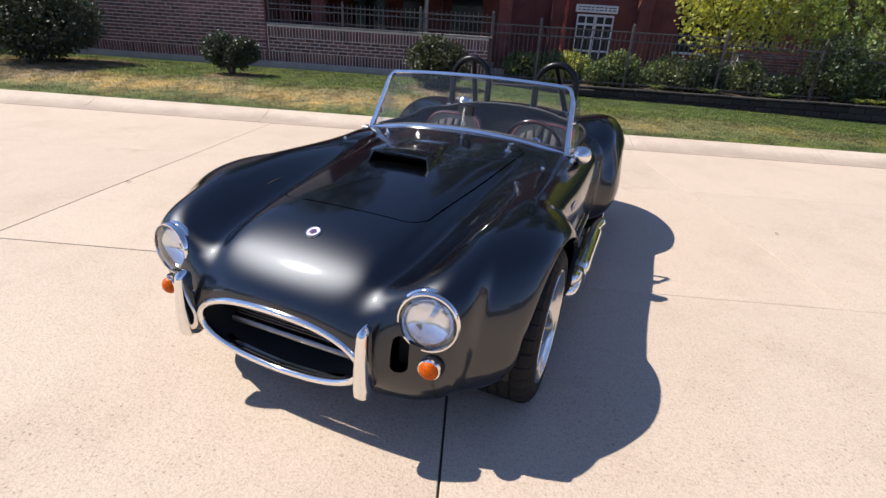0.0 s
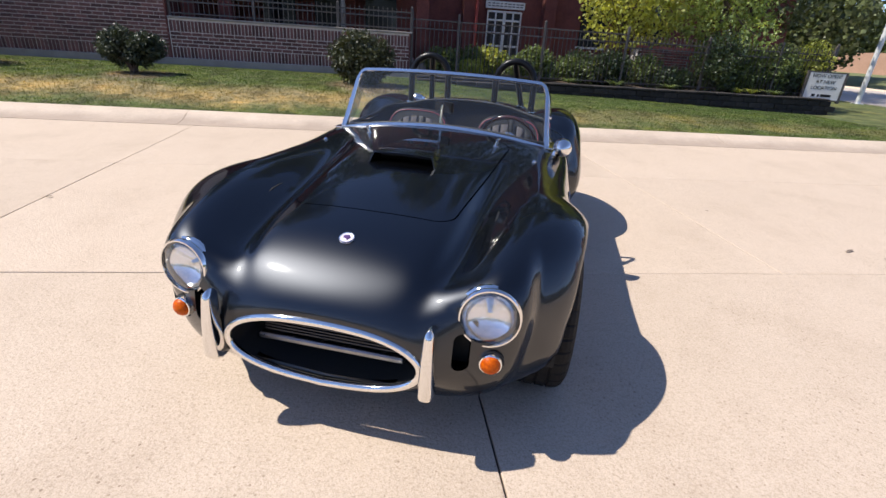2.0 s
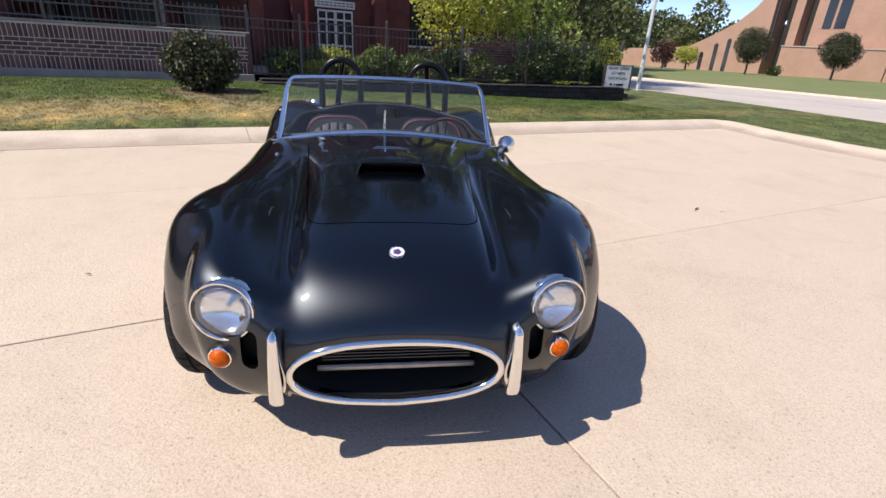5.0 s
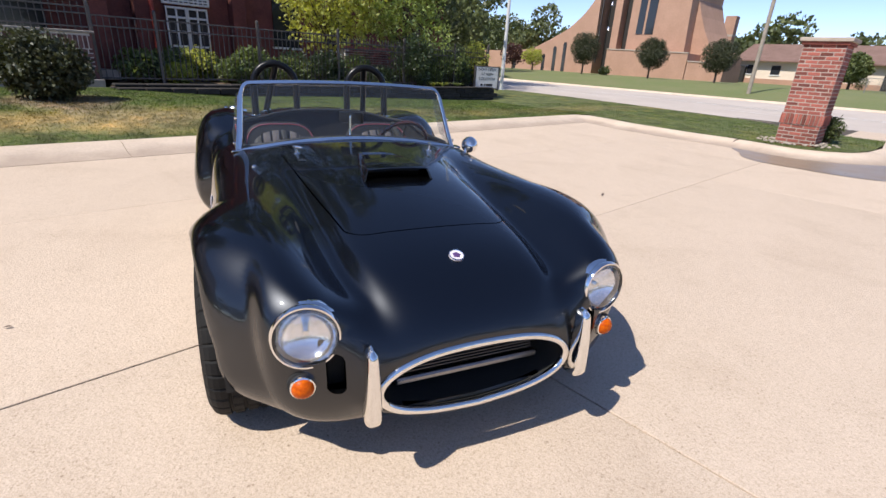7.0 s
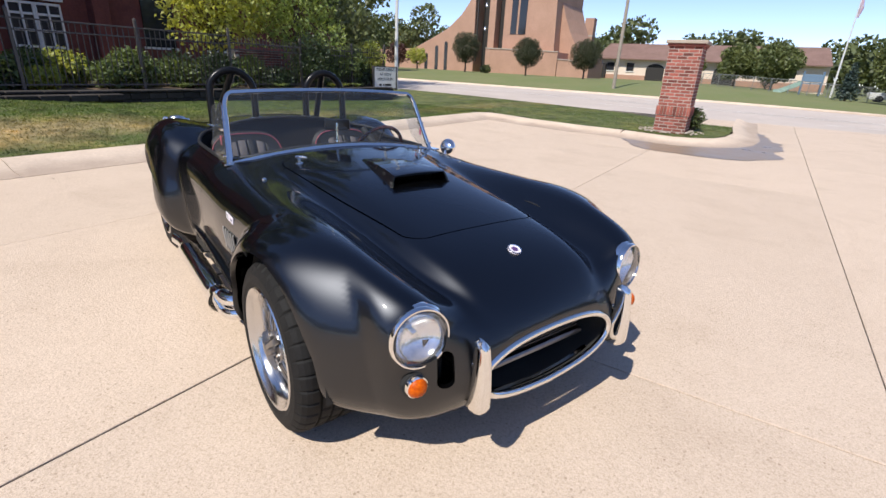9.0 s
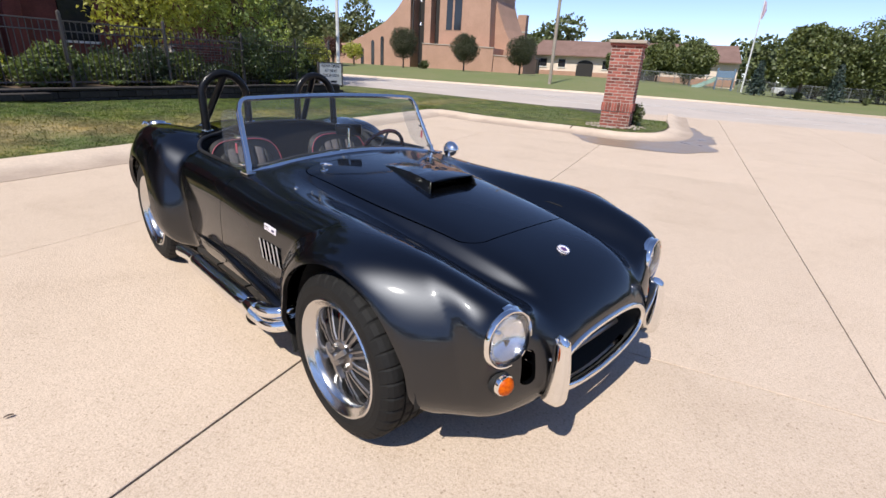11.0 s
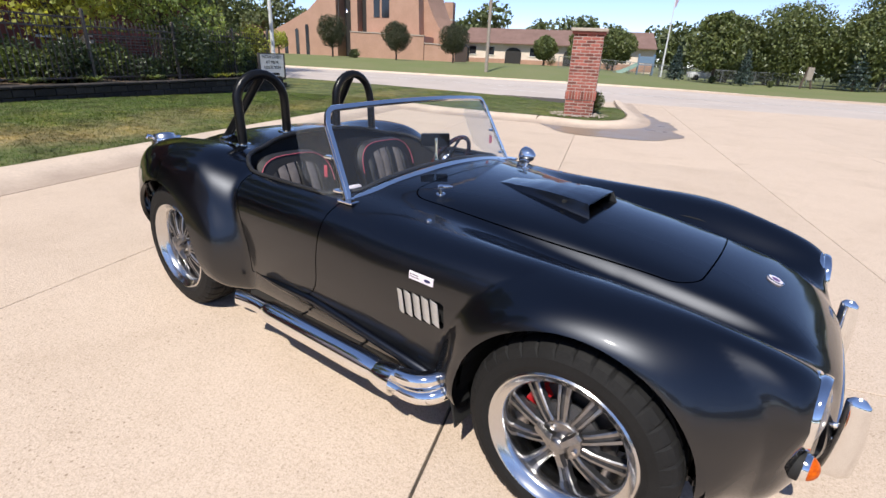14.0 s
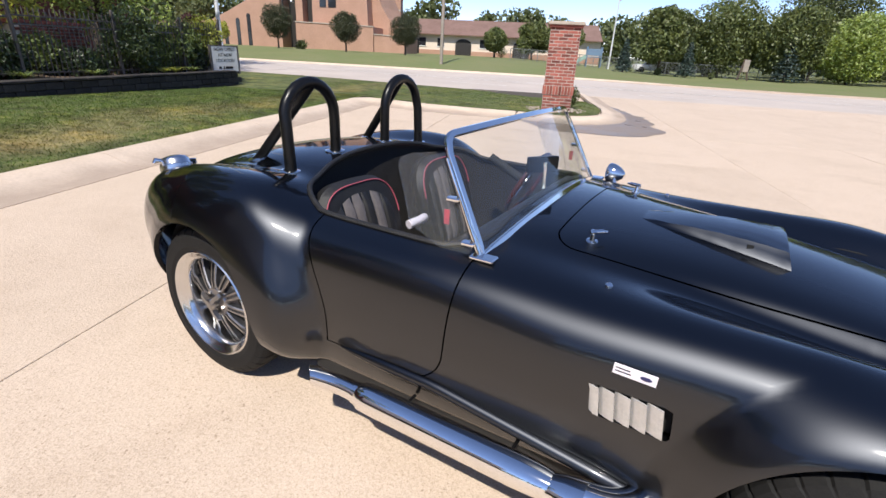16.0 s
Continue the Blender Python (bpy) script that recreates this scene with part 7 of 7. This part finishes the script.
for v in (36.3, 34.15):
    prism("steel_rail", [(v, 3), (v, 15), (v - 0.12, 15), (v - 0.12, 3)], 0.2, IRON, church, 0.4)
for z in (10.3, 7.2):
    bell = part("bell", lathe([(0.0, 0.55), (0.16, 0.52), (0.22, 0.30), (0.30, 0.08), (0.40, 0.0), (0.36, 0.0)], 20), POLISHED, church, "small church bell", smooth=True, m=pose(1.0, 35.2, z))
chimney = thing("chimney", at(85, 27.4, 0.4), "brown brick chimney behind the church", "chimney", kind="structure")
part("stack", box((1.4, 1.5, 9.5), (0, 0, 4.75)), CHURCH_BRICK, chimney)
part("band", box((1.5, 1.6, 0.3), (0, 0, 6.8)), STONE_CAP, chimney)

# low cream building
hall = thing("low_hall", at(80, 1.3, -0.95), "long low cream building with a brown roof", "building", kind="structure")
part("wall", box((10, 30, 3.6), (5, 7.5, 3.0)), CREAM, hall)
part("brick_base", box((0.1, 30, 0.9), (-0.03, 7.5, 1.9)), CHURCH_BRICK, hall)
v0, v1 = -7.6, 22.7
mesh_object("roof", [(-0.8, v0, 4.7), (-0.8, v1, 4.7), (5, v1 - 0.5, 7.1), (5, v0 + 0.5, 7.1), (11, v0, 4.7), (11, v1, 4.7), (-0.8, v0, 4.55), (-0.8, v1, 4.55)],
            [(0, 1, 2, 3), (3, 2, 5, 4), (0, 3, 4), (1, 5, 2), (0, 6, 7, 1)], ROOF, hall)
for v in (20.3, 17.3, 10.4, 1.0, -3.5):
    w = part("window", box((0.08, 1.1, 1.2), (-0.04, v, 3.5)), GLASS_DARK, hall)
    part("window_frame", box((0.05, 1.3, 0.12), (-0.08, v, 2.86)), WHITE_WOOD, w)
for v in (13.6, 4.4):
    prism("arch_opening", [(v - 1.3, 1.6)] + [(v - 1.3 * math.cos(a), 3.3 + 0.8 * math.sin(a)) for a in (math.pi * k / 10 for k in range(11))] + [(v + 1.3, 1.6)], 0.06, DARK_GAP, hall, -0.1)
part("entrance", box((1.0, 2.2, 2.6), (-0.3, 22.0, 2.6)), DARK_GAP, hall)

# street trees, poles
for k, (v, top, low, r) in enumerate(((30.3, 5.4, 2.45, 1.75), (22.45, 4.95, 2.35, 1.6), (15.95, 4.85, 2.3, 1.65))):
    tree("street_tree", at(50, v, lz(50, v)), top - 1.25, low - 1.25, r, LEAF_CLIP, "round clipped dark green street tree on the church lawn", 70 + k, leaves=17000, leaf=0.115, clumps=26, trunk=0.11, group="clipped trees on the church lawn")
tree("street_tree", at(52, 42.2, lz(52, 42)), 3.0, 0.9, 1.7, LEAF_PURPLE, "small purple-leaved tree on the church lawn", 75, leaves=2200, leaf=0.24, clumps=12)
tree("street_tree", at(51, 38.1, lz(51, 38)), 2.5, 0.8, 1.3, LEAF_YELLOW, "small pale green tree on the church lawn", 76, leaves=1800, leaf=0.22, clumps=12)
bush(at(52, 28.6, lz(52, 28.6)), 1.5, 0.9, LEAF_DARK, "low dark bush by the church wall", 77, leaves=900, leaf=0.2)
pole = thing("utility_pole", at(39.0, 9.75, lz(39, 9.7)), "weathered grey wooden utility pole", "utility pole")
part("shaft", sweep([(0, 0, -0.3), (0, 0, 5), (0, 0, 11)], [0.14, 0.125, 0.10], 14), TIMBER, pole, smooth=True)
part("cross_arm", box((0.12, 2.2, 0.14), (0, 0, 10.3), bevel=0.01), TIMBER, pole)
pole = thing("light_pole", at(18.0, 14.9, 0.1), "white painted metal light pole by the street", "light pole")
part("shaft", sweep([(0, 0, 0), (0, 0, 4), (0, 0, 9)], [0.09, 0.075, 0.06], 14), WHITE_POLE, pole, smooth=True)
part("base_plate", box((0.3, 0.3, 0.06), (0, 0, 0.03), bevel=0.01), WHITE_POLE, pole)
pole = thing("flagpole", at(60, -5.6, lz(60, -5.6)), "tall white flagpole with a furled flag", "flagpole")
part("shaft", sweep([(0, 0, 0), (0, 0, 9.0)], [0.10, 0.05], 12), WHITE_POLE, pole, smooth=True)
part("flag", sweep([(0.05, -0.1, 8.7), (0.1, -0.22, 7.9), (0.05, -0.12, 7.1)], [0.10, 0.16, 0.07], 8), material("flag_cloth", (0.45, 0.2, 0.25), 0.8, second=(0.5, 0.5, 0.6), scale=3.0), pole, smooth=True)

# right-hand trees, hedge and fence across the street
for k, (u, v, h, w) in enumerate(((50, -6.6, 3.1, 0.95), (50, -12.3, 3.2, 1.0), (52, -21.6, 4.2, 1.4))):
    spruce("spruce_tree", at(u, v + 0.75, lz(u, v)), h, w, 80 + k, "blue-grey young spruce across the street", "spruces across the street")
for k, (u, v, h, low, r, mat, shape) in enumerate(((51, -10.0, 5.9, 1.2, 1.9, LEAF_MID, "tall"), (58, -17.5, 7.2, 1.0, 4.3, LEAF_MID, "round"), (54, -22.5, 6.4, 0.9, 3.0, LEAF_MID, "round"),
                                                  (60, -13.0, 6.0, 1.0, 3.0, LEAF_DARK, "round"), (64, -29.0, 11.0, 2.0, 4.8, LEAF_DARK, "round"), (56, -29.0, 6.0, 0.8, 3.4, LEAF_LIGHT, "round"),
                                                  (58, -36.0, 8.5, 0.8, 4.0, LEAF_MID, "round"), (62, -44.0, 10.0, 1.0, 5.0, LEAF_DARK, "round"), (74, 3.0, 4.6, 1.2, 2.2, LEAF_MID, "tall"), (72, 8.2, 3.6, 1.1, 1.7, LEAF_MID, "round"),
                                                  (70, -1.2, 4.8, 1.4, 2.6, LEAF_MID, "round"), (66, -53.0, 11.0, 1.0, 5.5, LEAF_MID, "round"))):
    words = {"leaf_mid_green": "leafy green tree across the street", "leaf_dark_green": "tall dark green tree across the street", "leaf_light_green": "bright light green tree across the street"}[mat.name]
    tree("broad_tree", at(u, v + 0.8, lz(u, v)), h, low, r, mat, words, 200 + k, leaves=16000, leaf=0.30, clumps=40, trunk=0.16, shape=shape)
for u, v, w in ((50.5, -9.2, 0.8), (50.5, -14.0, 0.7), (72, 8.0, 1.8), (73, 0.2, 1.8)):
    bush(at(u, v, lz(u, v)), w, w * 0.85, LEAF_DARK, "small dark shrub on the far lawn", int(300 + w * 10 + v), leaves=700, leaf=0.14)
mesh_fence = thing("chain_fence", at(56, 0, 0), "grey chain-link fence across the street", "fence")
WIRE = material("fence_wire", (0.20, 0.21, 0.21), 0.6, second=(0.15, 0.16, 0.16))
for k in range(22):
    v = -26 + 1.5 * k
    part("post", sweep([(0, v, lz(56, v) - 0.1), (0, v, lz(56, v) + 1.25)], 0.035, 8), WIRE, mesh_fence)
wires = bmesh.new()
for k in range(210):
    v = -26 + 0.15 * k
    z = lz(56, v)
    for d in (-1, 1):
        sweep([(0, v, z + 0.05), (0, v + d * 0.9, z + 1.2)], 0.008, 3, wires)
tagged(part("mesh", wires, WIRE, mesh_fence), kind="stuff")
part("top_rail", sweep([(0, v, lz(56, v) + 1.22) for v in np.linspace(-26, 5.5, 12)], 0.025, 8), WIRE, mesh_fence)
# playground
play = thing("playground", at(60, -3.6, lz(60, -3.6)), "small playground with a green slide and blue panels", "playground")
GREEN_P, BLUE_P = material("green_plastic", (0.22, 0.34, 0.27), 0.5), material("blue_plastic", (0.16, 0.24, 0.34), 0.5)
for x in (-0.6, 0.6):
    for y in (-1.0, 0.6):
        part("post", sweep([(x, y, 0), (x, y, 2.2)], 0.07, 8), BLUE_P, play)
part("deck", box((1.3, 1.7, 0.12), (0, -0.2, 1.1)), BLUE_P, play)
part("panel", box((0.06, 1.5, 0.7), (-0.62, -0.2, 1.6), bevel=0.02), BLUE_P, play)
part("slide", sweep([(0, 0.6, 1.15), (0, 1.4, 0.7), (0, 2.4, 0.2), (0, 2.8, 0.15)], 0.3, 10, flat=0.25), GREEN_P, play, smooth=True)


def far_car(u, v, mat, label):
    c = thing("parked_car", at(u, v, lz(u, v), 90), label, "car")
    bm = box((4.4, 1.75, 0.62), (0, 0, 0.58), bevel=0.12, segments=2)
    part("body", bm, mat, c, smooth=True)
    bm = bmesh.new()
    lo = [bm.verts.new(q) for q in ((-1.5, -0.78, 0.85), (1.1, -0.78, 0.85), (1.1, 0.78, 0.85), (-1.5, 0.78, 0.85))]
    hi = [bm.verts.new(q) for q in ((-1.0, -0.66, 1.42), (0.5, -0.66, 1.42), (0.5, 0.66, 1.42), (-1.0, 0.66, 1.42))]
    bm.faces.new(hi)
    for k in range(4):
        bm.faces.new((lo[k], lo[(k + 1) % 4], hi[(k + 1) % 4], hi[k]))
    part("cabin", bm, GLASS_DARK, c)
    part("roof", box((1.55, 1.36, 0.05), (-0.25, 0, 1.43), bevel=0.02), mat, c)
    for x in (-1.35, 1.35):
        for y in (-0.85, 0.85):
            part("wheel", lathe([(0.0, 0.1), (0.2, 0.1), (0.32, 0.08), (0.32, -0.08), (0.0, -0.1)], 20), RUBBER, c, m=pose(x, y, 0.32, 90, 0, 0))


WHITE_CAR = material("white_car_paint", (0.7, 0.7, 0.7), 0.3, coat=0.6)
far_car(62, -10.8, WHITE_CAR, "white car parked behind the chain-link fence")
far_car(62, -15.4, WHITE_CAR, "white car parked under the trees")
easel = thing("timber_stand", at(52, -17.3, lz(52, -17.3)), "brown timber stand with a pale panel", "stand")
part("leg", sweep([(0, -0.4, 0), (0, 0.1, 1.9)], 0.09, 6), BARK, easel)
part("leg", sweep([(0, 0.5, 0), (0, 0.2, 1.9)], 0.09, 6), BARK, easel)
part("panel", box((0.06, 0.5, 1.1), (-0.12, 0.0, 1.3), bevel=0.02), TIMBER, easel)

# far woods all round
def wood(name, ring, label, seed, leaf, count, mat):
    rg = np.random.default_rng(seed)
    cl = []
    for u, v, h, r in ring:
        for k in range(6):
            cl.append((u + rg.uniform(-1, 1) * r * 0.5, v + rg.uniform(-1, 1) * r * 0.5, h * rg.uniform(0.25, 0.8), r * rg.uniform(0.4, 0.6)))
    vq, q = leaf_quads(crown_points(cl, count, rg, 0.5), leaf, rg, narrow=0.8)
    ob = fast_mesh(name, vq, q, mat, m=LOT)
    return tagged(ob, label, "trees", kind="stuff")


rg = np.random.default_rng(9)
wood("far_woods", [(rg.uniform(92, 120), v + rg.uniform(-2, 2), rg.uniform(8, 11.5), rg.uniform(5, 7)) for v in np.arange(-110, 110, 6.0)], "distant green line of trees behind the buildings", 1, 0.75, 70000, LEAF_DARK)
wood("far_woods", [(rg.uniform(66, 84), v + rg.uniform(-2, 2), rg.uniform(7, 10), rg.uniform(5, 7)) for v in np.arange(-110, -26, 5.0)], "dense green trees across the street", 2, 0.60, 60000, LEAF_DARK)
wood("far_woods", [(u, rg.uniform(58, 85), rg.uniform(9, 14), rg.uniform(5, 7)) for u in np.arange(22, 95, 6.0)], "tall green trees up the street", 3, 0.60, 36000, LEAF_DARK)
wood("far_woods", [(u, rg.uniform(-60, -48), rg.uniform(8, 12), rg.uniform(5, 7)) for u in np.arange(-60, 60, 6.0)], "trees on the far side of the lot", 4, 0.8, 14000, LEAF_DARK)
wood("far_woods", [(rg.uniform(-60, -48), v, rg.uniform(9, 12), rg.uniform(5, 7)) for v in np.arange(-60, 40, 6.0)], "trees at the back of the lot", 5, 0.8, 12000, LEAF_DARK)
wood("far_woods", [(u, rg.uniform(34, 40), rg.uniform(10, 13), rg.uniform(5, 6)) for u in np.arange(18, 40, 6.0)], "tall green trees beside the house", 6, 0.40, 30000, LEAF_DARK)

# ---- bricks of the walls and grass, last ----
rest = brick_field(porch_wall, -4.98, 0.74, 0.675, 1.52, 11.22, soldier=((0.675, 0.243), (1.262, 0.243)), limit=300)
joined_boxes("bricks", rest, BRICK_FAR, porch_wall)
rest = brick_field(wall_west, -17.9, -5.02, 0.675, 3.4, 11.22, soldier=((0.675, 0.243),), limit=0)
joined_boxes("bricks", rest, BRICK_FAR, wall_west)


def grass(name, count, u0, u1, v0, v1, seed, label, keep=None, tall=0.024):
    rg = np.random.default_rng(seed)
    u, v = rg.uniform(u0, u1, count), rg.uniform(v0, v1, count)
    if keep is not None:
        ok = keep(u, v)
        u, v = u[ok], v[ok]
    n = len(u)
    z = verge_z(u, v)
    a = rg.uniform(0, 2 * np.pi, n)
    h = tall * rg.uniform(0.4, 1.2, n)
    w = 0.006 * rg.uniform(0.7, 1.5, n)
    tip = np.stack([u + rg.normal(scale=0.02, size=n), v + rg.normal(scale=0.02, size=n), z + h], 1)
    l = np.stack([u - w * np.cos(a), v - w * np.sin(a), z - 0.004], 1)
    r = np.stack([u + w * np.cos(a), v + w * np.sin(a), z - 0.004], 1)
    verts = np.stack([l, r, tip], 1).reshape(-1, 3)
    ob = fast_mesh(name, verts, np.arange(3 * n).reshape(-1, 3), BLADE, m=LOT)
    return tagged(ob, label, "grass", kind="stuff")


grass("grass", 190000, -12, 12.0, 6.22, 10.9, 1, "short green and dry grass blades on the verge")
grass("grass", 34000, 10.2, 18.0, -0.34, 9.0, 2, "short green grass blades by the street", keep=lambda u, v: u > strip_edge(v) + 0.03)
# fallen leaves on the concrete
for k, (x, y, sz) in enumerate(((-1.84, 0.86, 0.018), (3.13, 2.45, 0.06), (-3.28, 1.0, 0.025), (-1.73, 4.97, 0.035), (3.35, 2.35, 0.03), (2.2, 3.1, 0.02), (-3.0, -0.2, 0.012))):
    lf = tagged(new("fallen_leaf"), "dry brown fallen leaf on the concrete", "leaf")
    lf.matrix_basis = pose(x, y, 0.004, 0, 0, 40 * k)
    bm = bmesh.new()
    edge = [bm.verts.new((sz * c * math.cos(a), sz * (0.16 if sz > 0.025 else 0.4) * math.sin(a), 0.004 + 0.006 * abs(math.sin(a)))) for a, c in ((math.pi * q / 5, 1) for q in range(10))]
    bm.faces.new(edge)
    part("blade", bm, BARK, lf)
